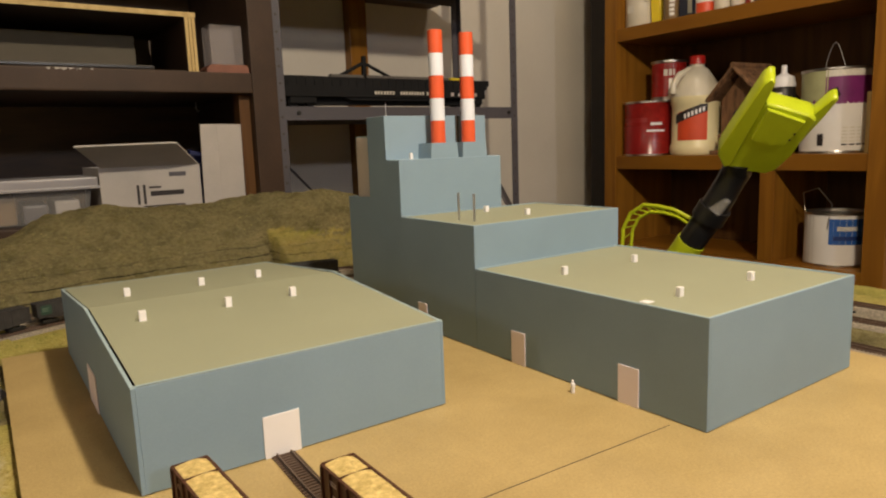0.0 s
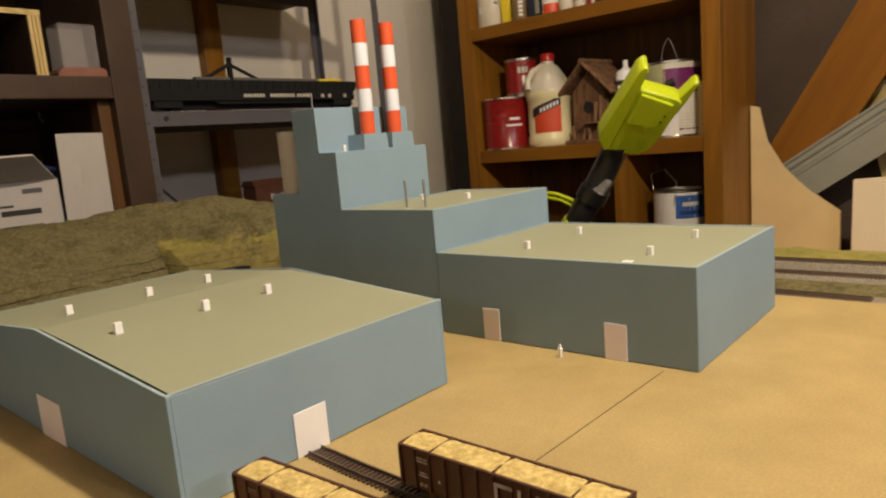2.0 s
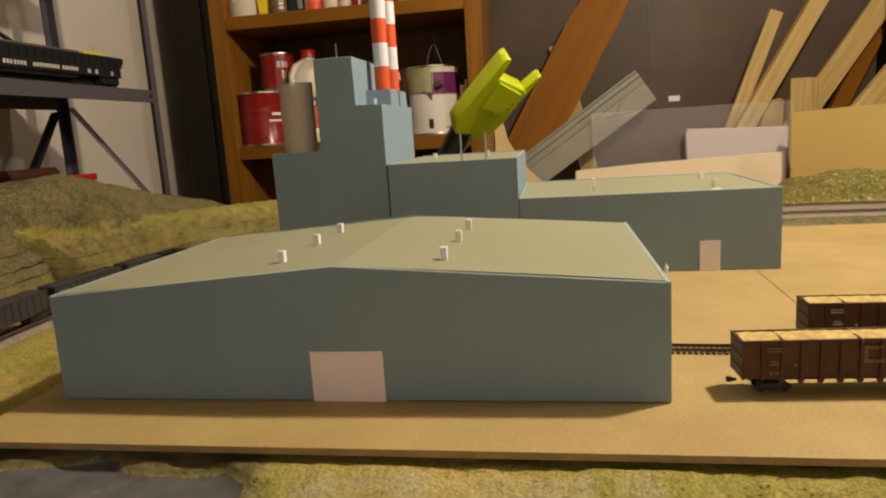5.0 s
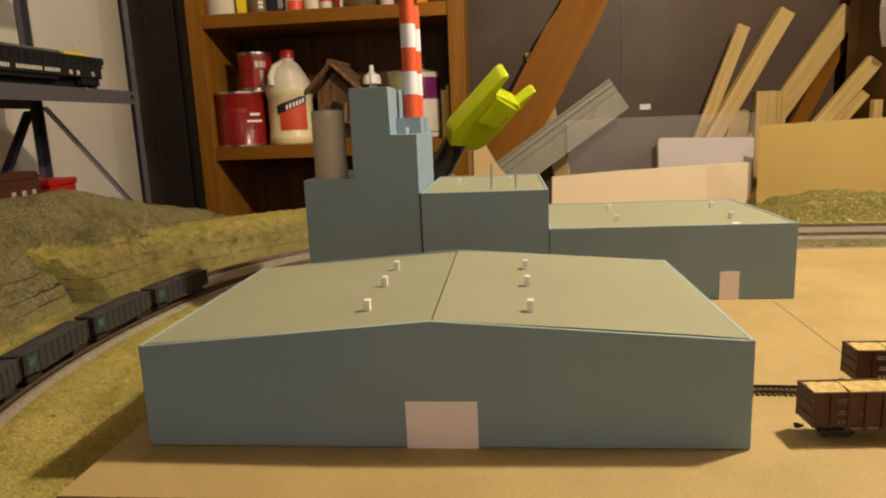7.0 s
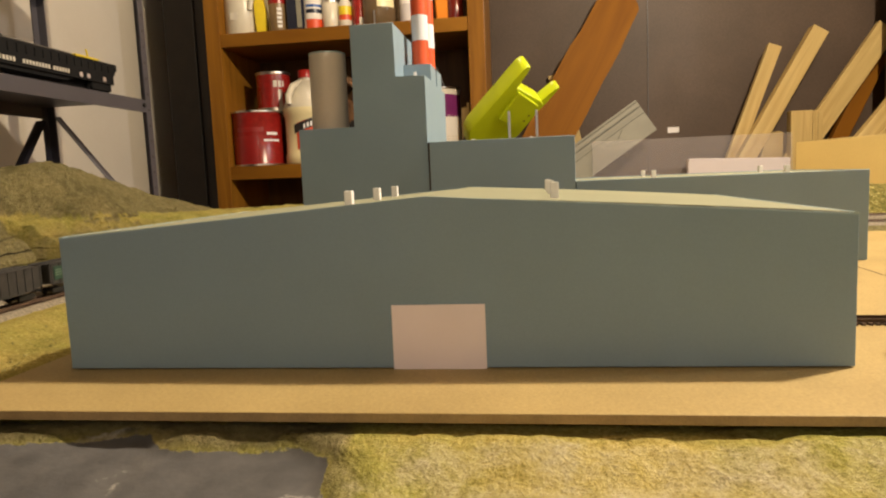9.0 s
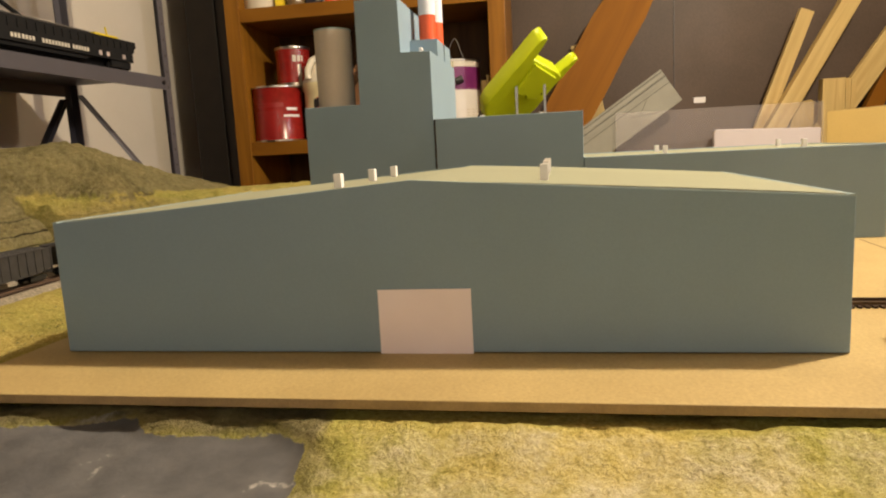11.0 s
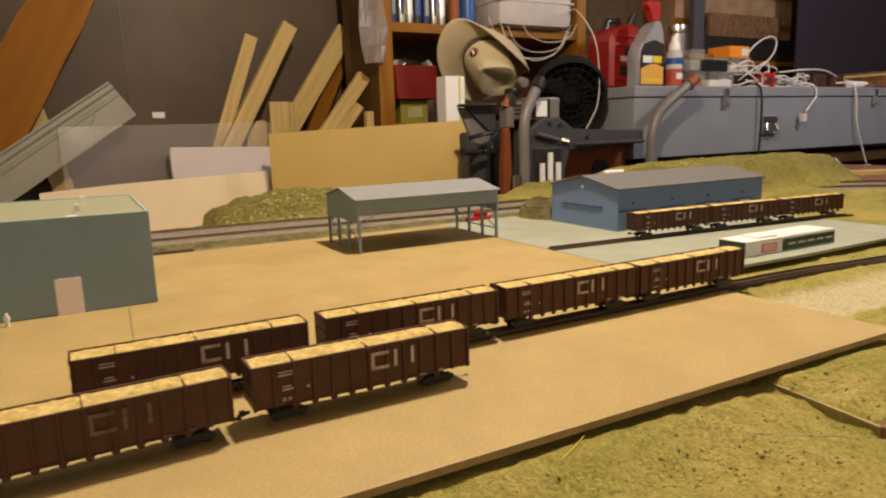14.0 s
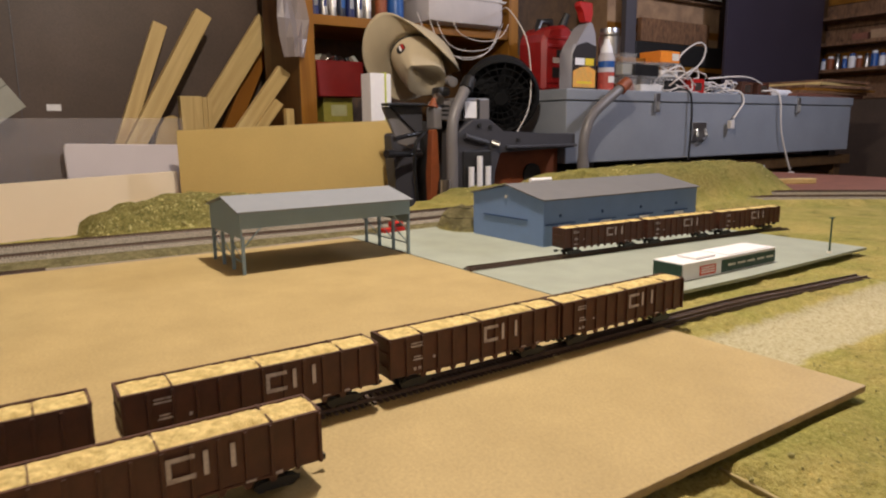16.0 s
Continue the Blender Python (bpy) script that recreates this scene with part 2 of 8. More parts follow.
    nt.links.new(last, b.inputs["Base Color"])
    return m


BOARD = hardboard()


def scenery():
    """Ground cover: turf, with rock, sand and grey paint where the zone attribute says."""
    m = bpy.data.materials.new("scenery_turf")
    m.use_nodes = True
    nt, n = m.node_tree, m.node_tree.nodes
    b = n["Principled BSDF"]
    b.inputs["Roughness"].default_value, b.inputs["Specular IOR Level"].default_value = 0.95, 0.1
    co = n.new("ShaderNodeTexCoord")

    def tex(scale, detail=5, rough=0.6, zs=1.0):
        mp = n.new("ShaderNodeMapping")
        mp.inputs["Scale"].default_value = (1, 1, zs)
        t = n.new("ShaderNodeTexNoise")
        t.inputs["Scale"].default_value, t.inputs["Detail"].default_value, t.inputs["Roughness"].default_value = scale, detail, rough
        nt.links.new(co.outputs["Object"], mp.inputs["Vector"])
        nt.links.new(mp.outputs["Vector"], t.inputs["Vector"])
        return t.outputs["Fac"]

    def ramp(fac, stops):
        r = n.new("ShaderNodeValToRGB")
        while len(r.color_ramp.elements) < len(stops):
            r.color_ramp.elements.new(0.5)
        for e, (p, c) in zip(r.color_ramp.elements, stops):
            e.position, e.color = p, (*c, 1)
        nt.links.new(fac, r.inputs["Fac"])
        return r.outputs["Color"]

    def blend(fac, a, c):
        x = n.new("ShaderNodeMix")
        x.data_type = "RGBA"
        nt.links.new(fac, x.inputs[0]), nt.links.new(a, x.inputs[6]), nt.links.new(c, x.inputs[7])
        return x.outputs[2]

    def ragged(value, noise_out, width=0.16):
        s = n.new("ShaderNodeMath")
        s.operation = "ADD"
        nt.links.new(value, s.inputs[0]), nt.links.new(noise_out, s.inputs[1])
        r = n.new("ShaderNodeMapRange")
        r.inputs["From Min"].default_value, r.inputs["From Max"].default_value = 1.0 - width / 2, 1.0 + width / 2
        nt.links.new(s.outputs[0], r.inputs["Value"])
        return r.outputs["Result"]

    turf = ramp(tex(420, 4, 0.7), [(0.27, (0.095, 0.085, 0.024)), (0.38, (0.26, 0.240, 0.064)), (0.60, (0.375, 0.342, 0.102)), (0.74, (0.54, 0.475, 0.225))])
    ochre = ramp(tex(460, 4, 0.7), [(0.28, (0.19, 0.148, 0.040)), (0.46, (0.42, 0.335, 0.108)), (0.72, (0.58, 0.48, 0.21))])
    grass = blend(ramp(tex(13, 5, 0.65), [(0.40, (0, 0, 0)), (0.62, (1, 1, 1))]), turf, ochre)
    dark = ramp(tex(380, 4, 0.7), [(0.30, (0.060, 0.062, 0.018)), (0.60, (0.165, 0.160, 0.050)), (0.78, (0.27, 0.25, 0.095))])
    grass = blend(ramp(tex(21, 6, 0.7), [(0.56, (0, 0, 0)), (0.68, (0.6, 0.6, 0.6))]), grass, dark)
    mottle = n.new("ShaderNodeMix")
    mottle.data_type, mottle.blend_type = "RGBA", "MULTIPLY"
    mottle.inputs[0].default_value = 1.0
    nt.links.new(grass, mottle.inputs[6])
    nt.links.new(ramp(tex(120, 5, 0.75), [(0.30, (0.52, 0.52, 0.46)), (0.40, (0.95, 0.96, 0.90)), (0.62, (1.10, 1.10, 1.02)), (0.74, (1.45, 1.40, 1.40))]), mottle.inputs[7])
    grass = mottle.outputs[2]
    rock = ramp(tex(150, 6, 0.75, 1.6), [(0.27, (0.095, 0.080, 0.040)), (0.40, (0.235, 0.203, 0.106)), (0.60, (0.33, 0.290, 0.158)), (0.78, (0.46, 0.41, 0.245))])
    sand = ramp(tex(420, 4, 0.7), [(0.28, (0.19, 0.155, 0.075)), (0.44, (0.40, 0.352, 0.205)), (0.72, (0.54, 0.49, 0.34))])
    grey = ramp(tex(46, 8, 0.62), [(0.35, (0.085, 0.084, 0.088)), (0.61, (0.118, 0.115, 0.117)), (0.69, (0.40, 0.385, 0.36))])
    at = n.new("ShaderNodeVertexColor")
    at.layer_name = "zone"
    sep = n.new("ShaderNodeSeparateColor")
    nt.links.new(at.outputs["Color"], sep.inputs[0])
    edge = tex(60, 6, 0.7)
    # dark cracks that follow the layers of the rock
    xyz, up, sine = n.new("ShaderNodeSeparateXYZ"), n.new("ShaderNodeMath"), n.new("ShaderNodeMath")
    nt.links.new(co.outputs["Object"], xyz.inputs[0])
    bend = n.new("ShaderNodeMath")
    bend.operation, bend.inputs[1].default_value = "MULTIPLY", 2.4
    nt.links.new(tex(9, 6, 0.6), bend.inputs[0])
    up.operation, up.inputs[1].default_value = "MULTIPLY_ADD", 150.0
    nt.links.new(xyz.outputs["Z"], up.inputs[0]), nt.links.new(bend.outputs[0], up.inputs[2])
    sine.operation, sine.inputs[1].default_value = "PINGPONG", 1.0
    nt.links.new(up.outputs[0], sine.inputs[0])
    near = ramp(sine.outputs[0], [(0.0, (1, 1, 1)), (0.07, (1, 1, 1)), (0.17, (0, 0, 0))])
    where = ramp(tex(14, 5, 0.6), [(0.40, (0, 0, 0)), (0.52, (0.95, 0.95, 0.95))])
    low = ramp(xyz.outputs["Z"], [(0.003, (0, 0, 0)), (0.008, (1, 1, 1)), (0.040, (1, 1, 1)), (0.052, (0, 0, 0))])
    crack = n.new("ShaderNodeMix")
    crack.data_type, crack.blend_type = "RGBA", "MULTIPLY"
    crack.inputs[0].default_value = 1.0
    nt.links.new(near, crack.inputs[6]), nt.links.new(where, crack.inputs[7])
    crack2 = n.new("ShaderNodeMix")
    crack2.data_type, crack2.blend_type = "RGBA", "MULTIPLY"
    crack2.inputs[0].default_value = 1.0
    nt.links.new(crack.outputs[2], crack2.inputs[6]), nt.links.new(low, crack2.inputs[7])
    patches = ramp(tex(30, 6, 0.7), [(0.34, (0.62, 0.60, 0.55)), (0.48, (0.95, 0.95, 0.88)), (0.66, (1.15, 1.1, 1.0))])
    worn = n.new("ShaderNodeMix")
    worn.data_type, worn.blend_type = "RGBA", "MULTIPLY"
    worn.inputs[0].default_value = 1.0
    nt.links.new(rock, worn.inputs[6]), nt.links.new(patches, worn.inputs[7])
    gap = n.new("ShaderNodeRGB")
    gap.outputs[0].default_value = (0.025, 0.02, 0.012, 1)
    rock = blend(crack2.outputs[2], worn.outputs[2], gap.outputs[0])
    deep = ramp(tex(170, 6, 0.78), [(0.32, (0.035, 0.034, 0.012)), (0.45, (0.12, 0.112, 0.034)), (0.58, (0.225, 0.20, 0.068)), (0.74, (0.42, 0.36, 0.15))])
    cover = n.new("ShaderNodeMath")
    cover.operation, cover.inputs[1].default_value = "MULTIPLY", 0.85
    nt.links.new(at.outputs["Alpha"], cover.inputs[0])
    grass = blend(cover.outputs[0], grass, deep)
    c = blend(ragged(sep.outputs[0], edge, 0.5), grass, rock)
    c = blend(ragged(sep.outputs[1], edge, 0.3), c, sand)
    # crumbled white plaster round the painted patch
    plaster = ramp(tex(130, 5, 0.7), [(0.40, (0.16, 0.145, 0.10)), (0.56, (0.55, 0.52, 0.46)), (0.70, (0.78, 0.75, 0.70))])
    fringe, core = n.new("ShaderNodeMath"), ragged(sep.outputs[2], edge, 0.08)
    fringe.operation, fringe.inputs[1].default_value = "ADD", 0.26
    nt.links.new(sep.outputs[2], fringe.inputs[0])
    some = n.new("ShaderNodeMath")
    some.operation = "MULTIPLY"
    nt.links.new(ragged(fringe.outputs[0], tex(24, 7, 0.8), 0.10), some.inputs[0])
    nt.links.new(ramp(sep.outputs[2], [(0.02, (0, 0, 0)), (0.10, (1, 1, 1))]), some.inputs[1])
    broken = n.new("ShaderNodeMath")
    broken.operation = "MULTIPLY"
    nt.links.new(some.outputs[0], broken.inputs[0])
    nt.links.new(ramp(tex(17, 3, 0.6), [(0.50, (0, 0, 0)), (0.58, (1, 1, 1))]), broken.inputs[1])
    c = blend(broken.outputs[0], c, plaster)
    c = blend(core, c, grey)
    nt.links.new(c, b.inputs["Base Color"])
    # grit everywhere but on the paint, and broader pits under it
    calm = n.new("ShaderNodeMath")
    calm.operation, calm.inputs[1].default_value, calm.inputs[2].default_value = "MULTIPLY_ADD", -0.75, 0.9
    soft = n.new("ShaderNodeMath")
    soft.operation, soft.inputs[1].default_value = "MULTIPLY_ADD", 0.7
    nt.links.new(sep.outputs[1], soft.inputs[0]), nt.links.new(core, soft.inputs[2])
    nt.links.new(soft.outputs[0], calm.inputs[0])
    pits, bmp = n.new("ShaderNodeBump"), n.new("ShaderNodeBump")
    pits.inputs["Distance"].default_value, bmp.inputs["Distance"].default_value = 0.017, 0.0035
    rough, deepen = n.new("ShaderNodeMath"), n.new("ShaderNodeMath")
    rough.operation, rough.inputs[1].default_value, rough.inputs[2].default_value = "MULTIPLY_ADD", 1.1, 0.36
    deepen.operation = "MULTIPLY"
    nt.links.new(sep.outputs[0], rough.inputs[0])
    nt.links.new(rough.outputs[0], deepen.inputs[0]), nt.links.new(calm.outputs[0], deepen.inputs[1])
    nt.links.new(deepen.outputs[0], pits.inputs["Strength"]), nt.links.new(calm.outputs[0], bmp.inputs["Strength"])
    nt.links.new(tex(85, 6, 0.72), pits.inputs["Height"])
    nt.links.new(tex(420, 4, 0.7), bmp.inputs["Height"])
    nt.links.new(pits.outputs["Normal"], bmp.inputs["Normal"])
    nt.links.new(bmp.outputs["Normal"], b.inputs["Normal"])
    return m


SCENERY = scenery()


# ---- mesh helpers ----
def thing(name, place=(0, 0, 0), turn=0.0, label="", category="", group=""):
    ob = new(name)
    ob.empty_display_size = 0.02
    ob.matrix_basis = Matrix.Translation(place) @ Matrix.Rotation(radians(turn), 4, "Z")
    return tagged(ob, label, category, group)


def part(name, bm, material, parent=None, label="", smooth=False):
    me = bpy.data.meshes.new(name)
    bmesh.ops.recalc_face_normals(bm, faces=bm.faces)
    bm.to_mesh(me)
    bm.free()
    me.materials.append(material)
    if smooth:
        me.polygons.foreach_set("use_smooth", [True] * len(me.polygons))
        me.set_sharp_from_angle(angle=radians(40))
    ob = new(name, me)
    if parent:
        ob.parent = parent
    if label:
        tagged(ob, label)
    return ob


def again(ob, m, parent=None):
    """One more part on the same mesh."""
    o = new(ob.name.split(".")[0], ob.data)
    o.parent = parent or ob.parent
    o.matrix_basis = m
    return o


def structure(ob, label, category=""):
    return tagged(ob, label, category, kind="structure")


def bx(x0, x1, y0, y1, z0, z1, bevel=0.0, bm=None, m=None):
    bm = bm or bmesh.new()
    r = bmesh.ops.create_cube(bm, size=1.0)
    mid = Matrix.Translation(((x0 + x1) / 2, (y0 + y1) / 2, (z0 + z1) / 2)) @ Matrix.Diagonal((abs(x1 - x0), abs(y1 - y0), abs(z1 - z0), 1))
    bmesh.ops.transform(bm, matrix=(m @ mid) if m else mid, verts=r["verts"])
    if bevel:
        es = list({e for v in r["verts"] for e in v.link_edges})
        bmesh.ops.bevel(bm, geom=es, offset=bevel, segments=2, affect="EDGES", profile=0.6)
    return bm


def cyl(p0, p1, r0, r1=None, seg=20, bm=None, cap=True):
    bm = bm or bmesh.new()
    p0, p1 = Vector(p0), Vector(p1)
    d = p1 - p0
    m = Matrix.Translation((p0 + p1) / 2) @ d.to_track_quat("Z", "Y").to_matrix().to_4x4()
    bmesh.ops.create_cone(bm, cap_ends=cap, segments=seg, radius1=r0, radius2=r0 if r1 is None else r1, depth=d.length, matrix=m)
    return bm


def lathe(profile, seg=28, bm=None, at=(0, 0, 0), sx=1.0, sy=1.0):
    """A turned body from (radius, height) pairs, closed where the radius is nought."""
    bm = bm or bmesh.new()
    rings = []
    for r, z in profile:
        if r < 1e-6:
            rings.append([bm.verts.new((at[0], at[1], at[2] + z))])
        else:
            rings.append([bm.verts.new((at[0] + sx * r * math.cos(2 * math.pi * k / seg), at[1] + sy * r * math.sin(2 * math.pi * k / seg), at[2] + z)) for k in range(seg)])
    for a, b in zip(rings, rings[1:]):
        for k in range(seg):
            q = [a[k % len(a)], a[(k + 1) % len(a)], b[(k + 1) % len(b)], b[k % len(b)]]
            u = [v for i, v in enumerate(q) if v not in q[:i]]
            if len(u) > 2:
                bm.faces.new(u)
    return bm


def sweep(points, r, seg=8, bm=None, flat=1.0):
    """A tube along a line of points."""
    bm = bm or bmesh.new()
    ps = [Vector(p) for p in points]
    last, keep = None, Vector((1, 0, 0))
    for p, q in zip(ps, ps[1:]):
        s = (q - p).normalized().cross(Vector((0, 0, 1)))
        if s.length > 1e-3:
            keep = s.normalized()
            break
    for i, p in enumerate(ps):
        d = (ps[min(i + 1, len(ps) - 1)] - ps[max(i - 1, 0)]).normalized()
        s = d.cross(Vector((0, 0, 1)))
        s = s.normalized() if s.length > 1e-3 else keep
        if s.dot(keep) < 0:
            s = -s
        keep = s
        u = s.cross(d)
        ring = [bm.verts.new(p + r * (math.cos(2 * math.pi * k / seg) * s + flat * math.sin(2 * math.pi * k / seg) * u)) for k in range(seg)]
        if last:
            for k in range(seg):
                bm.faces.new((last[k], last[(k + 1) % seg], ring[(k + 1) % seg], ring[k]))
        else:
            bm.faces.new(ring)
        last = ring
    bm.faces.new(last)
    return bm


def prism(outline, axis, a, b, bm=None, bevel=0.0):
    """An outline in the two other axes, drawn out along axis from a to b."""
    bm = bm or bmesh.new()
    i = "xyz".index(axis)

    def at(p, v):
        q = list(p)
        q.insert(i, v)
        return bm.verts.new(q)

    lo, hi = [at(p, a) for p in outline], [at(p, b) for p in outline]
    fs = [bm.faces.new(lo), bm.faces.new(hi[::-1])]
    for k in range(len(lo)):
        fs.append(bm.faces.new((lo[k], hi[k], hi[(k + 1) % len(lo)], lo[(k + 1) % len(lo)])))
    if bevel:
        bmesh.ops.bevel(bm, geom=list({e for f in fs for e in f.edges}), offset=bevel, segments=1, affect="EDGES")
    return bm


def curve_points(knots, step):
    """A smooth line through the knots, at even steps."""
    ks = [Vector(k) for k in knots]
    ks = [2 * ks[0] - ks[1], *ks, 2 * ks[-1] - ks[-2]]
    fine = []
    for a, b, c, d in zip(ks, ks[1:], ks[2:], ks[3:]):
        for k in range(24):
            t = k / 24
            fine.append(0.5 * (2 * b + (c - a) * t + (2 * a - 5 * b + 4 * c - d) * t * t + (3 * b - a - 3 * c + d) * t ** 3))
    fine.append(ks[-2])
    out, left = [fine[0]], step
    for p, q in zip(fine, fine[1:]):
        d = (q - p).length
        done = 0.0
        while d - done >= left:
            done += left
            out.append(p.lerp(q, done / d))
            left = step
        left -= d - done
    return out


def wobble(x, y, s, seed=0.0):
    return noise.noise(Vector((x * s, y * s, seed)))


def ease(a, b, x):
    t = min(1.0, max(0.0, (x - a) / (b - a)))
    return t * t * (3 - 2 * t)


def table(knots, x):
    """Linear between (x, value) pairs."""
    return float(np.interp(x, [k[0] for k in knots], [k[1] for k in knots]))


# ---- the room ----
structure(part("floor", bx(-2.1, 2.5, -4.3, 2.1, -1.05, -1.0), DARKROOM), "bare dark concrete workshop floor", "floor")
structure(part("ceiling", bx(-2.1, 2.5, -4.3, 2.1, 1.4, 1.45), CEIL), "unseen dark brown ceiling that limits bounced light", "ceiling")
structure(part("wall_north", bx(-2.1, 2.38, 1.92, 2.02, -1.0, 1.4), WALLPAINT), "white plastered wall behind the steel rack", "wall")
east = structure(part("wall_east", bx(2.28, 2.38, -4.2, 1.92, -1.0, 1.4), GREYPANEL), "dark grey-brown panelled wall with faint seams", "wall")
structure(part("wall_south", bx(-2.1, 2.28, -4.3, -4.2, -1.0, 1.4), GREYPANEL), "dark grey panelled wall", "wall")
structure(part("wall_west", bx(-2.2, -2.1, -4.3, 2.02, -1.0, 1.4), WALLPAINT), "plain white plastered wall", "wall")
for y in (0.12, -1.1):
    part("wall_seam", bx(2.276, 2.2795, y - 0.001, y + 0.001, -0.9, 1.39), RACK, east)

# ---- ground of the layout ----
MAIN = [(-0.42, 0.66), (-0.25, 0.77), (-0.1, 0.86), (-0.016, 0.905), (0.057, 0.935), (0.14, 0.953), (0.237, 0.960), (0.345, 0.955), (0.448, 0.936), (0.544, 0.898),
        (0.617, 0.850), (0.675, 0.78), (0.71, 0.69), (0.73, 0.58), (0.738, 0.45), (0.738, 0.3), (0.735, 0.15), (0.728, 0.0), (0.718, -0.15), (0.712, -0.28),
        (0.712, -0.42), (0.70, -0.6), (0.66, -0.85), (0.58, -1.05), (0.46, -1.22), (0.36, -1.33)]
MAINLINE = curve_points([(x, y, 0.0) for x, y in MAIN], 0.02)
MX, MY = np.array([p.x for p in MAINLINE]), np.array([p.y for p in MAINLINE])
TX, TY = np.gradient(MX), np.gradient(MY)
TL = np.hypot(TX, TY)
NX, NY = -TY / TL, TX / TL   # to the outside of the loop
RIDGE = [(-0.4, 0.0), (-0.15, 0.03), (-0.05, 0.062), (0.0, 0.084), (0.07, 0.116), (0.15, 0.126), (0.23, 0.113), (0.32, 0.113), (0.41, 0.124), (0.5, 0.1295), (0.56, 0.126),
         (0.635, 0.1065), (0.69, 0.094), (0.75, 0.081), (0.81, 0.071), (0.87, 0.058), (0.93, 0.044), (0.98, 0.028)]


def side_of_line(x, y):
    """Distance to the main line, positive outside the loop, and the place along it."""
    d = (MX - x) ** 2 + (MY - y) ** 2
    k = int(d.argmin())
    s = (x - MX[k]) * NX[k] + (y - MY[k]) * NY[k]
    return s, k


def ground(x, y):
    """Height of the scenery and its zones: rock, sand, grey paint."""
    s, k = side_of_line(x, y)
    z = -0.011 + (0.0022 if x > 0.0 else 0.0034) * wobble(x, y, 18) + 0.0012 * wobble(x, y, 55, 3)
    rock = sand = grey = 0.0
    # the track bed, a low even shelf
    bed = ease(-0.055, -0.022, s) * (1 - ease(0.075, 0.09, s))
    z = z * (1 - bed) + 0.0 * bed
    if x > 0.64:
        rock = 0.8 * ease(-0.075, -0.045, s) * (1 - ease(0.07, 0.085, s))
    # the long hill with a layered foot
    foot = table([(-0.4, 1.0), (0.0, 1.0), (0.2, 1.055), (0.36, 1.075), (0.40, 1.085), (0.51, 1.05), (0.9, 1.04)], x)
    if y > foot - 0.02 and x < 1.0:
        top = table(RIDGE, x)
        u = (y - foot) / table([(0.3, 0.2), (0.5, 0.135), (1.0, 0.135)], x)
        cliff = ease(-0.02, 0.07, u)
        layer = 0.0035 * math.sin(u * 60 + 5 * wobble(x, 0, 4, 5)) * (1 - ease(0.2, 0.45, u))
        h = top * (0.34 * cliff + 0.66 * ease(0.03, 0.92, u)) * (1 - 0.7 * ease(1.15, 1.7, u))
        # broken ledges along the foot
        q = h / 0.0125 + 0.7 * wobble(x, y, 7, 21) + 0.35 * wobble(x, y, 30, 22)
        ledge = 0.0125 * (math.floor(q) + ease(0.62, 0.98, q - math.floor(q)) - 0.7 * wobble(x, y, 7, 21) - 0.35 * wobble(x, y, 30, 22))
        keep = 0.85 * (1 - ease(0.30, 0.62, u)) * (1 - ease(0.46, 0.60, x))
        h = h * (1 - keep) + ledge * keep
        h += layer * ease(0.0, 0.05, u) + 0.006 * wobble(x, y, 22, 7) * ease(0.0, 0.3, u) + 0.0022 * wobble(x, y, 90, 9) * ease(0, 0.1, u)
        z = max(z, h)
        rock = 0.78 * ease(-0.05, 0.05, u)
    # the grassy bank that follows the curve
    if s > 0.06 and 0.33 < x < 1.0 and y > 0.55:
        w = ease(0.3945, 0.400, x + 0.003 * wobble(x, y, 30, 2)) * (1 - ease(0.86, 0.98, x)) * (1 - ease(0.68, 0.82, x) * (1 - ease(0.80, 0.88, y)))
        u = (s - 0.085) / 0.11
        h = w * (1 - 0.18 * ease(0.48, 0.66, x)) * (0.030 * ease(0.0, 0.22, u) + 0.036 * ease(0.12, 1.0, u)) * (1 - 0.45 * ease(1.3, 2.6, u)) + (0.005 * wobble(x, y, 30, 4) * (1 - 0.7 * ease(0.6, 1.0, u)) + (0.0075 * wobble(x, y, 62, 6) + 0.0045 * wobble(x, y, 115, 14)) * (1 - 0.75 * ease(0.55, 1.0, u))) * ease(0, 0.2, u) * w
        if h > z:
            z, rock = h, 0.12 + 0.36 * (1 - ease(0.45, 0.85, u))
    cleft = (1 - ease(0.004, 0.0075, abs(x - 0.391 - 0.004 * wobble(x, y, 40, 17)))) * ease(0.078, 0.088, s) * (1 - ease(0.15, 0.19, s))
    if y > 0.9 and cleft > 0:
        z += cleft * (0.001 - z) * 0.9
    # the mound behind the rear tracks
    u = ((y + 0.03) / 0.145) ** 2 if y > -0.03 else ((y + 0.03) / 0.29) ** 2
    if s > 0.075 and u < 1 and x > 0.6:
        h = 0.045 * (1 - u) ** 0.7 * ease(0.078, 0.125, s) * (1 - 0.5 * ease(0.22, 0.32, s)) + (0.006 * wobble(x, y, 26, 8) + 0.005 * wobble(x, y, 48, 18) + 0.0035 * wobble(x, y, 85, 2)) * ease(0.08, 0.12, s)
        if h > z:
            z, rock = h, 0.12
    # the ridge behind the warehouse
    u = (y + 0.90) / 0.365
    if abs(u) < 1.1 and 0.56 < x < 0.98:
        w = max(0.0, 1 - u ** 8) ** 0.8 if abs(u) < 1 else 0.0
        c = 0.655 + 0.02 * wobble(0, y, 5, 1)
        v = (x - c)
        h = 0.070 * w * (ease(-0.085, -0.005, v) * (1 - 0.65 * ease(0.06, 0.2, v))) + (0.005 * wobble(x, y, 24, 5) + 0.0035 * wobble(x, y, 60, 15)) * w
        if h > z:
            z, rock = h, 0.12
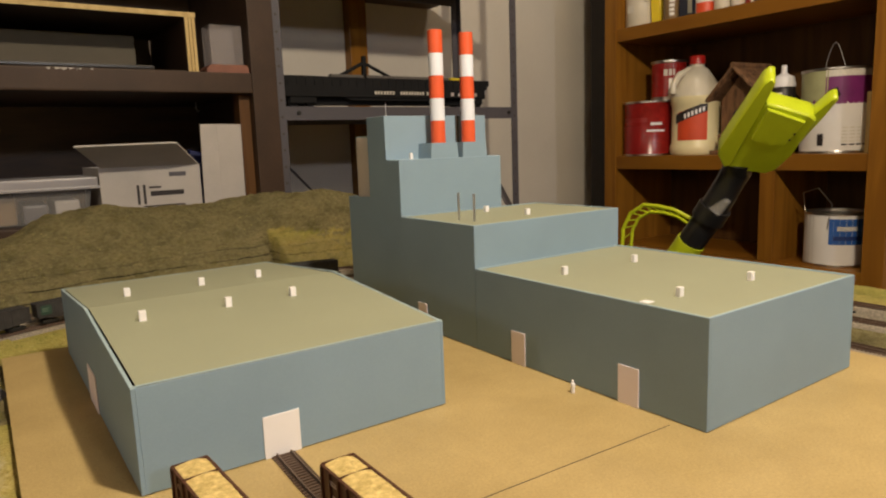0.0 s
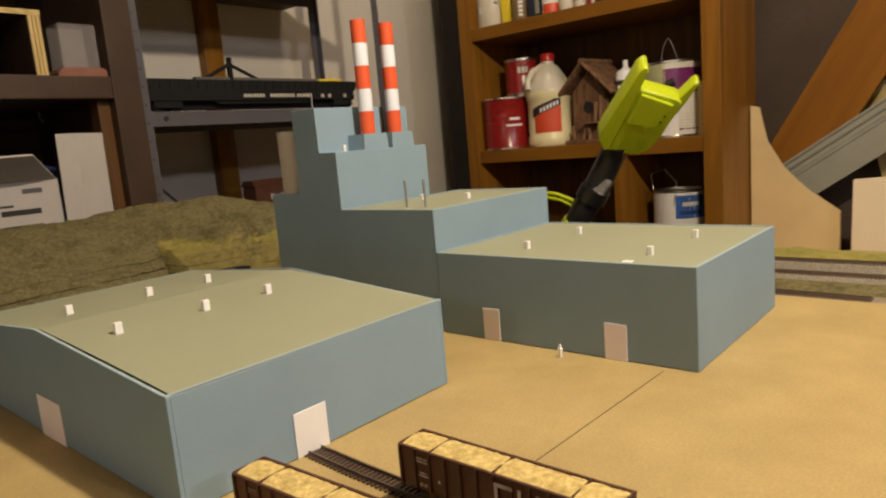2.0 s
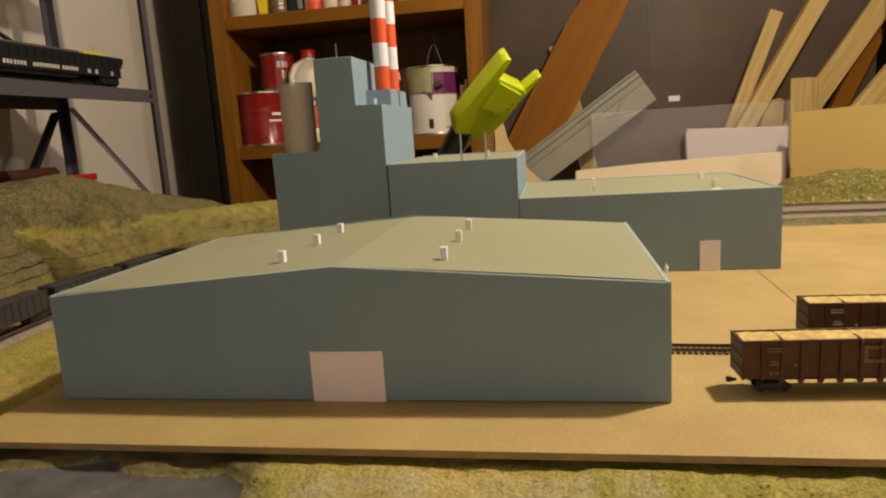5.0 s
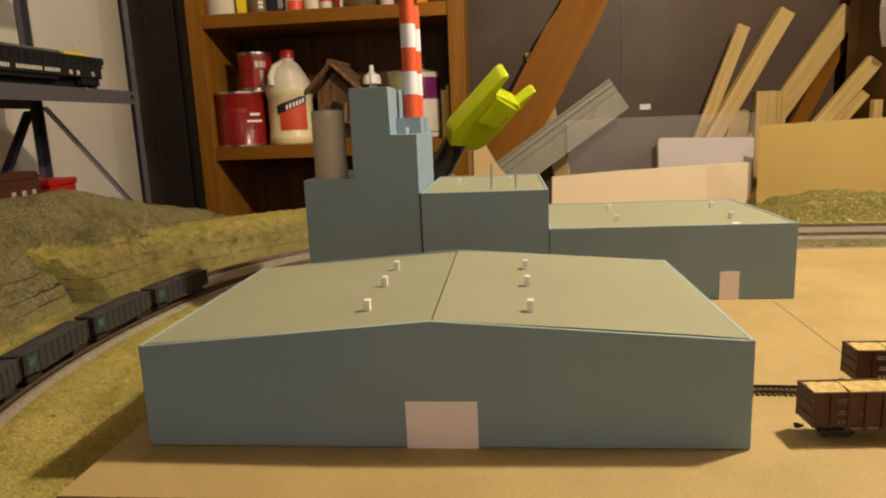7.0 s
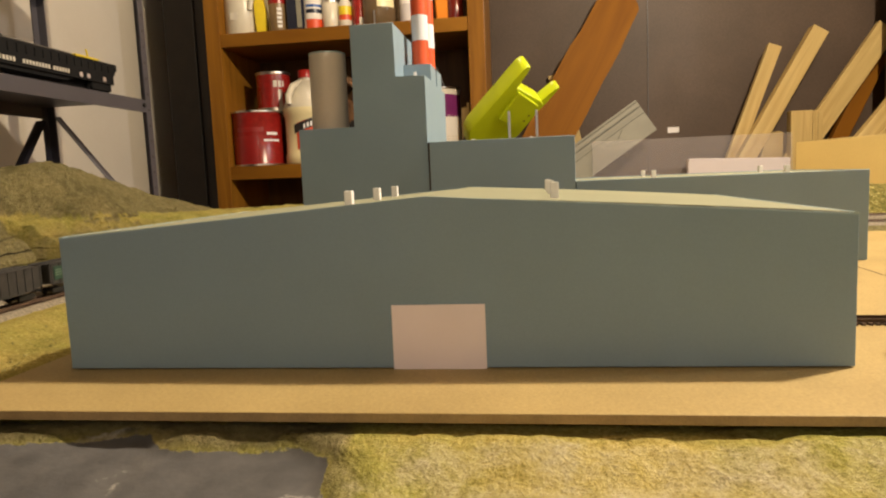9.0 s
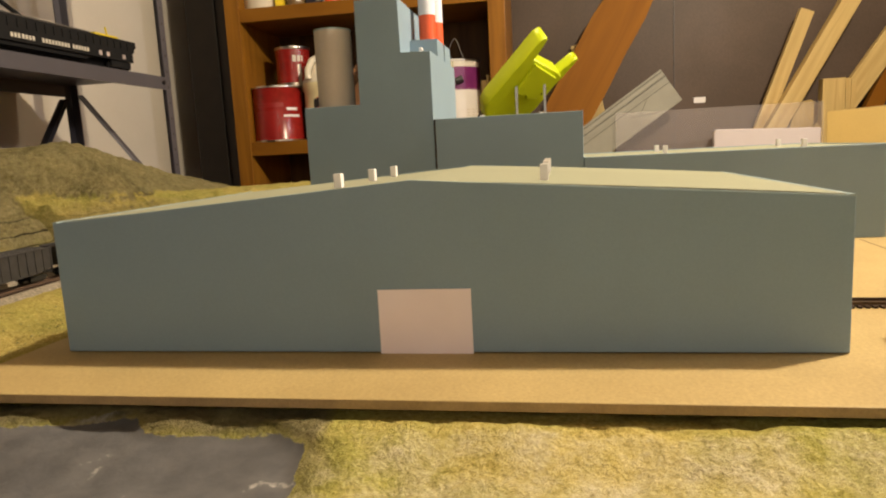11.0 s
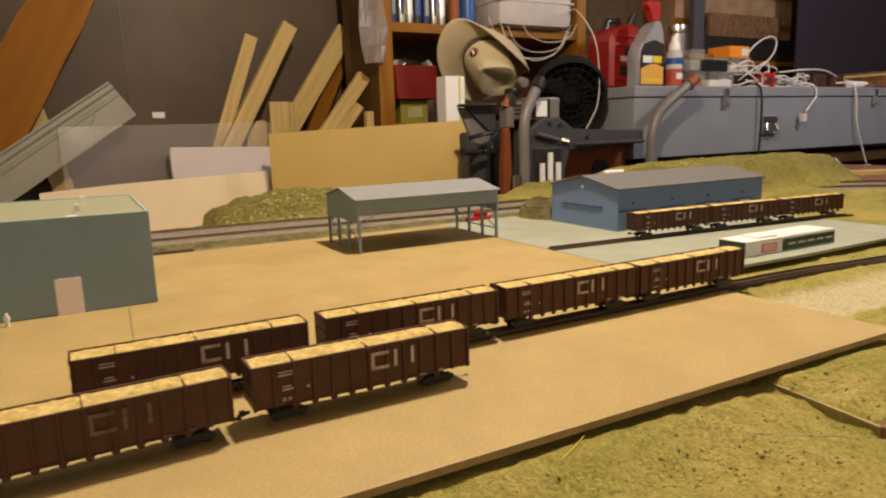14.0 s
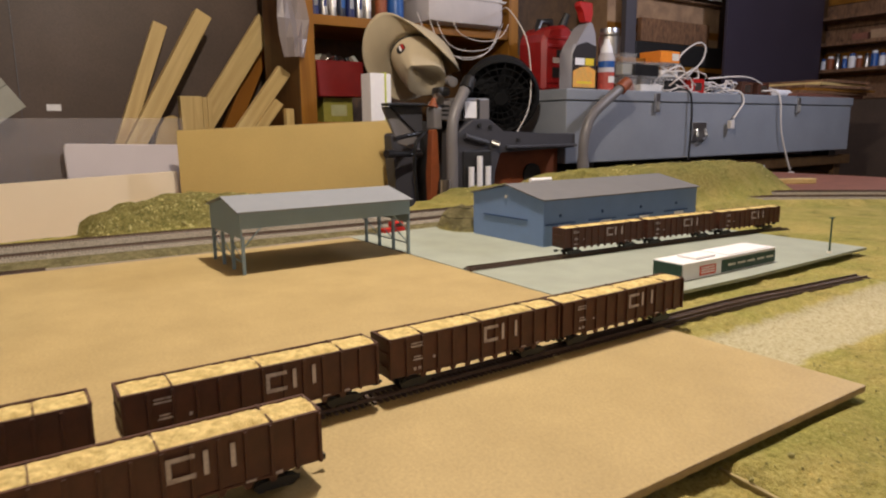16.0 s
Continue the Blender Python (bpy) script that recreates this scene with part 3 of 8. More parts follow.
    # a small rock heap at the warehouse corner
    u = ((x - 0.622) / 0.045) ** 2 + ((y + 0.365) / 0.035) ** 2
    if u < 1 and x > 0.575:
        h = 0.034 * (1 - u) ** 0.6 + 0.006 * wobble(x, y, 70, 9)
        if h > z:
            z, rock = h, 0.85
    # sandy road, grey painted ground, and the rough front
    if y < -0.13:
        a = 0.070 - 0.05 * max(0.0, -y - 0.7)
        sand = max(sand, 0.86 * (1 - ease(0.022, 0.045, abs(x - a))))
    if x < -0.008 and y > 0.55:
        lip = table([(0.625, -0.075), (0.632, -0.034), (0.65, -0.021), (0.68, -0.026), (0.705, -0.026), (0.72, -0.012), (0.75, -0.018), (0.79, -0.036), (0.83, -0.06), (0.9, -0.09)], y)
        grey = 0.80 * (1 - ease(-0.006, 0.004, x - lip)) * ease(0.618, 0.632, y + 0.004 * wobble(x, y, 60, 2))
        z -= 0.003 * grey
        # the crumbling rim of bare rock along the painted patch
        rim = ease(0.055, 0.03, x - lip) * ease(0.60, 0.64, y)
        rock = max(rock, 0.80 * rim * (1 - grey))
        z += rim * (1 - grey) * (0.0025 * wobble(x, y, 75, 41) + 0.0012 * wobble(x, y, 170, 42))
    if x < -0.012:
        front = ease(-0.03, -0.06, x)
        z = z - 0.004 * front
        s2 = math.exp(-((y - 0.52) / 0.13) ** 4) * ease(-0.012, -0.03, x) * (1 - ease(-0.10, -0.22, x))
        sand = max(sand, 0.52 * s2)
    if x < 0.0 and y < 0.05:
        # a raised slab of turf with a sawn corner, and lower ground round it
        d = y - (-0.0525 + 0.12 * (-0.015 - x))
        inside = (1 - ease(-0.0015, 0.0005, d)) * ease(-0.0845, -0.0825, x)
        edge = ease(0.006, -0.010, x)
        crumb = 0.0022 * wobble(x, y, 34, 31)
        z += edge * inside * (1 - ease(0.05, 0.12, -d)) * (-0.0090 + crumb - z)
        low = 1 - ease(0.006, 0.055, d) if d > 0 else 1.0
        z += edge * (1 - inside) * low * (-0.0158 - 0.05 * max(0.0, -0.0845 - x) + 0.4 * crumb - z)
    if -0.05 < x < -0.006 and y > -0.2:
        z += 0.003 * ease(-0.05, -0.022, x) * (1 - grey)
    # the bed of the yard track past the board, and the crumbly surface
    if y < -0.16:
        z = max(z, -0.011 + 0.0075 * ease(0.040, 0.014, abs(x - table([(-0.503, 0.1215), (-0.4, 0.127), (-0.3, 0.131)], y))) * ease(-0.53, -0.49, y))
    if x < 0.2 or y > 0.82:
        z += (0.0019 * wobble(x, y, 95, 11) + 0.0014 * wobble(x, y, 190, 12)) * (1 - 0.8 * grey) * (1 - 0.5 * sand) * (1 - 0.8 * bed)
    return z, rock, sand, grey


def moss(x, y):
    """How far the dark moss of the rear mounds covers the turf."""
    s, _ = side_of_line(x, y)
    mound = ease(0.080, 0.100, s) * ease(-0.45, -0.36, y) * (1 - ease(0.10, 0.14, y)) if x > 0.6 else 0.0
    ridge = 0.7 * ease(0.585, 0.62, x) * (1 - ease(-0.58, -0.53, y)) * ease(-1.30, -1.22, y) if x > 0.56 else 0.0
    return max(mound, ridge)


def make_ground():
    # closer steps along the front, where the camera passes near
    xs = [*np.arange(-0.62, -0.27, 0.014), *np.arange(-0.27, -0.0, 0.0027), *np.arange(0.0, 0.75, 0.0046), *np.arange(0.75, 0.985, 0.0065)]
    ys = np.arange(-1.36, 1.4201, 0.0045)
    nx, ny = len(xs), len(ys)
    verts, zones = [], []
    for y in map(float, ys):
        for x in map(float, xs):
            z, *zone = ground(x, y)
            if -0.02 < x < 0.648 and -0.19 < y < 0.822:
                z = min(z, -0.008)
            if 0.18 < x < 0.67 and -0.665 < y < -0.18 and ((x - 0.622) / 0.045) ** 2 + ((y + 0.365) / 0.035) ** 2 > 1:
                z = min(z, -0.006)
            verts.append((x, y, z))
            zones.append((*zone, moss(x, y)))
    faces = [(j * nx + i, j * nx + i + 1, (j + 1) * nx + i + 1, (j + 1) * nx + i) for j in range(ny - 1) for i in range(nx - 1)]
    me = bpy.data.meshes.new("ground")
    me.from_pydata(verts, [], faces)
    col = me.color_attributes.new("zone", "FLOAT_COLOR", "POINT")
    col.data.foreach_set("color", [c for z in zones for c in z])
    me.polygons.foreach_set("use_smooth", [True] * len(me.polygons))
    me.materials.append(SCENERY)
    return structure(new("ground", me), "olive turf and layered plaster rock scenery of the layout", "ground")


make_ground()
structure(part("layout_table", bx(-0.60, 0.975, -1.355, 1.415, -0.10, -0.06), PINEY), "plain wooden table frame under the scenery", "table")
for x in (-0.5, 0.88):
    for y in (-1.25, 1.3):
        structure(part("table_leg", bx(x - 0.03, x + 0.03, y - 0.03, y + 0.03, -1.0, -0.10), PINE), "square pine leg of the layout table", "table leg")


def tufts():
    """Loose clumps of ground foam and grit over the scenery."""
    rnd = random.Random(5)
    bm = bmesh.new()
    spots = []
    for _ in range(11000):
        q = rnd.random()
        if q < 0.36:
            spots.append((rnd.uniform(-0.2, -0.02), rnd.uniform(-0.35, 0.62)))
        elif q < 0.62:
            spots.append((rnd.uniform(-0.1, 0.5), rnd.uniform(0.82, 1.25)))
        elif q < 0.80:
            spots.append((rnd.uniform(-0.05, 0.2), rnd.uniform(-0.9, -0.19)))
        else:
            spots.append((rnd.uniform(0.6, 0.95), rnd.uniform(-1.0, 1.0)))
    spots += [(rnd.uniform(0.64, 0.86), rnd.uniform(-0.34, 0.11)) for _ in range(2600)] + [(rnd.uniform(0.58, 0.76), rnd.uniform(-1.2, -0.55)) for _ in range(1600)]
    for x, y in spots:
        if -0.03 < x < 0.66 and -0.2 < y < 0.835 or 0.17 < x < 0.68 and -0.68 < y < -0.17:
            continue
        s, _ = side_of_line(x, y)
        if -0.035 < s < 0.085:
            continue
        z, rock, sand, grey = ground(x, y)
        if grey > 0.3 or sand > 0.25:
            continue
        r = rnd.uniform(0.0003, 0.0010) * (2.4 if moss(x, y) > 0.4 else 1.0) * (1.9 if rnd.random() < 0.06 else 1.0)
        m = Matrix.Translation((x, y, z + r * 0.2)) @ Euler((rnd.random() * 6, rnd.random() * 6, rnd.random() * 6)).to_matrix().to_4x4() @ Matrix.Diagonal((r, r * rnd.uniform(0.6, 1.2), r * 0.7, 1))
        bmesh.ops.create_icosphere(bm, subdivisions=1, radius=1, matrix=m)
        if len(bm.verts) > 1200:
            yield bm
            bm = bmesh.new()
    yield bm


def make_tufts():
    verts, faces = [], []
    for bm in tufts():
        bm.verts.index_update()
        k = len(verts)
        verts += [v.co[:] for v in bm.verts]
        faces += [[k + v.index for v in f.verts] for f in bm.faces]
        bm.free()
    me = bpy.data.meshes.new("ground_foam")
    me.from_pydata(verts, [], faces)
    me.materials.append(mat("ground_foam_clumps", (0.46, 0.41, 0.16), 0.95, 0.4, 60, 0.6, 1500, second=(0.075, 0.072, 0.02)))
    tagged(new("ground_foam", me), "loose olive ground foam clumps scattered on the scenery", "ground foam", kind="stuff")


make_tufts()


# ---- tracks ----
def ribbon(points, half, z0, z1, material, name, parent=None, shoulder=0.006):
    """A bed along a line, with sloped shoulders."""
    bm = bmesh.new()
    last = None
    for i, p in enumerate(points):
        d = (points[min(i + 1, len(points) - 1)] - points[max(i - 1, 0)]).normalized()
        s = Vector((-d.y, d.x, 0))
        ring = [bm.verts.new(Vector((p.x, p.y, p.z + zz)) + s * h) for h, zz in ((-half - shoulder, z0), (-half, z1), (half, z1), (half + shoulder, z0))]
        if last:
            for a in range(4):
                b = (a + 1) % 4
                bm.faces.new((last[a], last[b], ring[b], ring[a]))
        else:
            bm.faces.new(ring)
        last = ring
    bm.faces.new(last)
    return part(name, bm, material, parent)


def rails(points, parent, gauge=0.0098, z=0.0):
    for sgn in (-1, 1):
        bm = bmesh.new()
        last = None
        for i, p in enumerate(points):
            d = (points[min(i + 1, len(points) - 1)] - points[max(i - 1, 0)]).normalized()
            s = Vector((-d.y, d.x, 0))
            ring = []
            for off, zz in ((-0.0008, 0.0), (-0.0004, 0.0006), (-0.0005, 0.0019), (0.0005, 0.0019), (0.0004, 0.0006), (0.0008, 0.0)):
                ring.append(bm.verts.new(p + s * (sgn * gauge / 2 + off) + Vector((0, 0, z + zz))))
            if last:
                for a in range(6):
                    bm.faces.new((last[a], last[(a + 1) % 6], ring[(a + 1) % 6], ring[a]))
            else:
                bm.faces.new(ring)
            last = ring
        bm.faces.new(last)
        part("rail", bm, RAIL, parent)


def tie_mesh():
    bm = bx(-0.0009, 0.0009, -0.0082, 0.0082, 0.0, 0.0013)
    me = bpy.data.meshes.new("tie")
    bm.to_mesh(me)
    bm.free()
    me.materials.append(TIE)
    return me


TIEMESH = tie_mesh()


def track(name, knots, label, single=False, step=0.0038):
    """Rails on ties; the ties are single pieces where the camera passes near."""
    points = curve_points(knots, step)
    top = thing(name, label=label, category="railway track")
    rails(points[::3] + ([points[-1]] if (len(points) - 1) % 3 else []), top, z=0.0013)
    if single:
        for i, p in enumerate(points[:300]):
            d = points[min(i + 1, len(points) - 1)] - points[max(i - 1, 0)]
            o = new("tie", TIEMESH)
            o.parent = top
            o.matrix_basis = Matrix.Translation(p) @ Matrix.Rotation(math.atan2(d.y, d.x), 4, "Z")
    else:
        verts, faces = [], []
        base = [v.co.copy() for v in TIEMESH.vertices]
        polys = [list(f.vertices) for f in TIEMESH.polygons]
        for i, p in enumerate(points):
            d = points[min(i + 1, len(points) - 1)] - points[max(i - 1, 0)]
            m = Matrix.Translation(p) @ Matrix.Rotation(math.atan2(d.y, d.x), 4, "Z")
            k = len(verts)
            verts += [tuple(m @ v) for v in base]
            faces += [[k + a for a in f] for f in polys]
        me = bpy.data.meshes.new("tie_strip")
        me.from_pydata(verts, [], faces)
        me.materials.append(TIE)
        o = new("tie_strip", me)
        o.parent = top
        tagged(o, kind="stuff")
    return top


def shifted(off, z, a=0, b=None):
    return [(MX[k] + NX[k] * off, MY[k] + NY[k] * off, z) for k in range(a, b or len(MX), 4)]


structure(ribbon(curve_points(shifted(0.0, 0.0), 0.03), 0.012, -0.004, 0.004, BALLAST, "roadbed_inner"), "grey ballasted roadbed of the main line", "roadbed")
structure(ribbon(curve_points(shifted(0.05, 0.0), 0.03), 0.013, -0.004, 0.009, BALLAST, "roadbed_outer"), "raised grey roadbed of the outer line", "roadbed")
track("main_track", shifted(0.0, 0.004), "brown weathered track of the inner main line on ballast")
track("outer_track", shifted(0.05, 0.009), "brown weathered track of the outer main line on raised bed")
track("rear_siding", [(0.672, 0.47, -0.004), (0.672, 0.35, -0.004), (0.668, 0.25, -0.004), (0.664, 0.175, -0.004)], "short stub of dark track behind the plant")
structure(ribbon(curve_points([(0.672, 0.5, 0), (0.668, 0.25, 0), (0.655, 0.0, 0), (0.672, -0.28, 0)], 0.03), 0.016, -0.012, -0.004, CORK, "cork_bed"), "bare cork roadbed strip behind the board", "roadbed")

# ---- the hardboard sheet and the grey mat ----
BOARDEDGE = mat("hardboard_cut_edge", (0.34, 0.235, 0.115), 0.8, 0.2, 80, 0.2, 900)
board = structure(part("hardboard_sheet", bx(-0.018, 0.642, -0.187, 0.820, -0.0042, 0.0, 0.0006), BOARD), "tan hardboard sheet lying on the layout under the model buildings", "board")
board.data.materials.append(BOARDEDGE)
for f in board.data.polygons:
    f.material_index = 1 if abs(f.normal.z) < 0.3 else 0
part("sheet_seam", bx(0.194, 0.372, 0.2777, 0.2783, -0.001, 0.0002, m=Matrix.Translation((0.28, 0.278, 0)) @ Matrix.Rotation(radians(-2), 4, "Z") @ Matrix.Translation((-0.28, -0.278, 0))), DARKLINE, board)
part("board_support", bx(0.02, 0.60, -0.15, 0.78, -0.0075, -0.0043), CORK, board)
structure(part("grey_mat", prism([(0.186, -0.191), (0.655, -0.191), (0.66, -0.40), (0.64, -0.66), (0.19, -0.66), (0.183, -0.40)], "z", -0.0042, -0.0008, bevel=0.0004), MAT_), "grey-green sheet under the blue warehouse", "board")

YARD = [(0.1325, 0.409, 0.0001), (0.1295, 0.33, 0.0001), (0.129, 0.15, 0.0001), (0.129, -0.05, 0.0001), (0.130, -0.187, 0.0001), (0.131, -0.30, -0.001), (0.127, -0.40, -0.003), (0.1215, -0.498, -0.004)]
track("yard_track", YARD, "dark brown yard track running from the shed door across the board", single=True)
structure(ribbon(curve_points([(0.132, -0.19, 0), (0.131, -0.30, 0), (0.1215, -0.503, -0.003)], 0.03), 0.0066, -0.009, -0.0012, mat("dark_cork_bed", (0.085, 0.06, 0.045), 0.9, 0.3, 160, 0.6, 1200), "yard_bed", shoulder=0.002), "low cork bed under the yard track end", "roadbed")
MATTRACK = [(0.374, -0.192, -0.0007), (0.366, -0.30, -0.0007), (0.352, -0.50, -0.0007), (0.338, -0.66, -0.0007), (0.331, -0.73, -0.002)]
track("warehouse_track", MATTRACK, "dark track on the grey mat beside the warehouse")


# ---- model buildings ----
def wall_panel(name, outline, axis, a, b, parent, material=None):
    return part(name, prism(outline, axis, a, b, bevel=0.0003), material or WALL, parent)


def vent(x, y, z, parent, h=0.0075, r=0.0026):
    bm = bx(x - r, x + r, y - r * 0.8, y + r * 0.8, z - 0.001, z + h, 0.0003)
    return part("roof_vent", bm, WHITE, parent, "small white square roof vent")


def make_gable_shed():
    x0, x1, y0, y1, e, r = 0.0425, 0.2705, 0.412, 0.795, 0.0690, 0.0835
    t, ym = 0.0025, 0.604
    top = thing("gable_shed", (0, 0, 0), 0, "teal card model shed with low khaki gable roof on the hardboard", "model building")
    gable = [(y0, 0.0006), (y1, 0.0006), (y1, e), (ym, r), (y0, e)]
    wall_panel("gable_wall", gable, "x", x0, x0 + t, top)
    wall_panel("gable_wall", gable, "x", x1 - t, x1, top)
    wall_panel("eave_wall", [(x0 + t, 0.0006), (x1 - t, 0.0006), (x1 - t, e), (x0 + t, e)], "y", y0, y0 + t, top)
    wall_panel("eave_wall", [(x0 + t, 0.0006), (x1 - t, 0.0006), (x1 - t, e), (x0 + t, e)], "y", y1 - t, y1, top)
    for ya, yb in ((y0 + 0.0004, ym - 0.0006), (y1 - 0.0004, ym + 0.0006)):
        ea = e + 0.0006
        if ya < yb:
            # this card has sprung up a little along its middle
            up = [(ya + (yb - ya) * f, ea + (r - 0.0008 - ea) * f + 0.0007 * math.sin(math.pi * min(1.0, f * 1.08)) ** 0.6 + 0.0006 * f) for f in (0.0, 0.12, 0.3, 0.5, 0.7, 0.88, 1.0)]
            part("roof_panel", prism(up + [(y, z - 0.0005) for y, z in reversed(up)], "x", x0 + t + 0.0012, x1 - t - 0.0012), ROOF, top, "khaki roof card sprung up from the wall")
        else:
            part("roof_panel", prism([(ya, ea - 0.0022), (yb, r - 0.0030), (yb, r - 0.0008), (ya, ea)], "x", x0 + t + 0.0012, x1 - t - 0.0012), ROOF, top, "khaki painted roof card")
        part("wall_edge", prism([(ya, ea - 0.0008), (ya + (0.0022 if ya < yb else -0.0022), ea - 0.0006), (ya + (0.0022 if ya < yb else -0.0022), ea + 0.0004), (ya, ea + 0.0003)], "x", x0, x1), EDGE, top)
    for xa in (x0, x1 - t):
        bm = bmesh.new()
        for ya, yb in ((y0, ym), (y1, ym)):
            prism([(ya, e - 0.0002), (yb, r - 0.0002), (yb, r + 0.0003), (ya, e + 0.0003)], "x", xa + 0.0002, xa + t - 0.0002, bm)
        part("wall_edge", bm, EDGE, top, "pale blue cut edge of the wall card")
    part("shed_door", bx(0.1205, 0.1465, y0 - 0.0008, y0 - 0.0001, 0.0, 0.0300, 0.0002), WHITE, top, "white card rail door")
    part("shed_door", bx(x0 - 0.0009, x0 - 0.0001, 0.577, 0.6225, 0.0, 0.0318, 0.0002), DOOR, top, "pale pink card door")
    zz = e + (r - e) * (0.542 - y0) / (ym - y0)
    for x in (0.076, 0.143, 0.200):
        vent(x, 0.542, zz + 0.0012, top)
        vent(x + 0.008, 0.652, zz + 0.0008, top)
    # Dark floor set back below the walls, drawing a shade line at their foot.
    part("shed_floor", bx(x0 + 0.002, x1 - 0.002, y0 + 0.002, y1 - 0.002, 0.0, 0.0006), DARKLINE, top)
    return top


make_gable_shed()


def shell(x0, x1, y0, y1, h, parent, front="wall", skip=()):
    """Four card walls with a roof card set just below their top."""
    t = 0.0025
    wall_panel("wall", [(y0, 0.0005), (y1, 0.0005), (y1, h), (y0, h)], "x", x0, x0 + t, parent)
    wall_panel("wall", [(y0, 0.0005), (y1, 0.0005), (y1, h), (y0, h)], "x", x1 - t, x1, parent)
    wall_panel("wall", [(x0 + t, 0.0005), (x1 - t, 0.0005), (x1 - t, h), (x0 + t, h)], "y", y0, y0 + t, parent)
    wall_panel("wall", [(x0 + t, 0.0005), (x1 - t, 0.0005), (x1 - t, h), (x0 + t, h)], "y", y1 - t, y1, parent)
    # Added dark card, set back to draw a shade line under the walls.
    part("base_card", bx(x0 + 0.0018, x1 - 0.0018, y0 + 0.0018, y1 - 0.0018, 0.0, 0.0005), DARKLINE, parent)
    part("roof_panel", bx(x0 + t + 0.0004, x1 - t - 0.0004, y0 + t + 0.0004, y1 - t - 0.0004, h - 0.004, h - 0.0007, 0.0002), ROOF, parent, "khaki painted roof card")
    for a, b, c, d in ((x0, x0 + t, y0, y1), (x1 - t, x1, y0, y1), (x0 + t, x1 - t, y0, y0 + t), (x0 + t, x1 - t, y1 - t, y1)):
        part("wall_edge", bx(a + 0.0003, b - 0.0003, c + 0.0003, d - 0.0003, h - 0.0003, h + 0.0002), EDGE, parent)


def make_plant():
    top = thing("power_plant", (0, 0, 0), 0, "teal card model power plant with stepped blocks and khaki roofs", "model building")
    shell(0.380, 0.592, 0.250, 0.5105, 0.0830, top)
    shell(0.3805, 0.595, 0.5112, 0.6510, 0.1262, top)
    # the tower, cut in steps
    steps = [(0.6530, 0.0), (0.7835, 0.0), (0.7835, 0.1445), (0.7255, 0.1445), (0.7255, 0.2430), (0.6825, 0.2430), (0.6825, 0.1912), (0.6530, 0.1912)]
    part("tower", prism(steps, "x", 0.3835, 0.5360, bevel=0.0004), WALL, top, "stepped teal card tower")
    part("tower_roof", bx(0.3865, 0.5335, 0.7280, 0.7810, 0.1440, 0.1450), WALL, top)
    part("tower_strip", bx(0.4870, 0.4915, 0.6810, 0.6826, 0.1912, 0.2425), DARKLINE, top)
    part("tower_seam", bx(0.3825, 0.3837, 0.6512, 0.6529, 0.0, 0.1262), DARKLINE, top)
    for xc, w in ((0.4495, 0.0405), (0.4955, 0.0385)):
        bm = bmesh.new()
        lo = [bm.verts.new((xc + a * w / 2, b, 0.1911)) for a, b in ((-1, 0.6536), (1, 0.6536), (1, 0.6822), (-1, 0.6822))]
        hi = [bm.verts.new((xc + a * w * 0.46, b, 0.2095)) for a, b in ((-1, 0.6540), (1, 0.6540), (1, 0.6822), (-1, 0.6822))]
        bm.faces.new(lo), bm.faces.new(hi)
        for k in range(4):
            bm.faces.new((lo[k], lo[(k + 1) % 4], hi[(k + 1) % 4], hi[k]))
        part("stack_base", bm, WALL, top, "tapered teal card stack base")
        stack = part("smokestack", lathe([(0.0070, 0.2095), (0.0070, 0.3418), (0.0088, 0.3418), (0.0088, 0.3415)], 24, at=(xc, 0.6665, 0)), RED, top, "red and white banded smokestack")
        for k in range(5):
            z0, z1 = 0.2095 + k * 0.02645, 0.2095 + (k + 1) * 0.02645
            part("stack_band", lathe([(0.0086, z0 + 0.0001), (0.0088, z0 + 0.0002), (0.0088, z1 - 0.0002), (0.0086, z1 - 0.0001), (0.0070, z1 - 0.0001)], 24, at=(xc, 0.6665, 0)), (RED, STACKWHITE)[k % 2], stack, ("red painted band", "white painted band")[k % 2], True)
    silo = part("silo", lathe([(0.0, 0.1446), (0.0185, 0.1446), (0.0185, 0.2205), (0.0174, 0.2207), (0.0174, 0.150), (0.0, 0.150)], 32, at=(0.4045, 0.7560, 0)), TUBE, top, "grey-beige card tube silo", True)
    part("silo_rim", lathe([(0.0173, 0.2195), (0.0187, 0.2195), (0.0187, 0.2209), (0.0173, 0.2209)], 32, at=(0.4045, 0.7560, 0)), EDGE, silo)
    for y in (0.5735, 0.5462):
        part("exhaust_pipe", lathe([(0.0, 0.1255), (0.00125, 0.1255), (0.00125, 0.1545), (0.0008, 0.1545), (0.0, 0.1540)], 12, at=(0.4085, y, 0)), STEEL, top, "thin bright steel exhaust pipe", True)
    part("antenna", cyl((0.399, 0.7035, 0.2428), (0.399, 0.7035, 0.2590), 0.0008, 0.0007, 10), STEEL, top, "thin steel rod on the tower")
    for x, y in ((0.425, 0.431), (0.519, 0.426), (0.424, 0.305), (0.516, 0.300)):
        vent(x, y, 0.0823, top)
    for x, y in ((0.481, 0.616), (0.489, 0.552)):
        vent(x, y, 0.1255, top, 0.0068)
    vent(0.4095, 0.667, 0.1912, top, 0.0075, 0.0018)
    part("roof_hatch", bx(0.3860, 0.3940, 0.3060, 0.3140, 0.0822, 0.0830, 0.0002), WHITE, top, "thin white hatch lying on the roof")
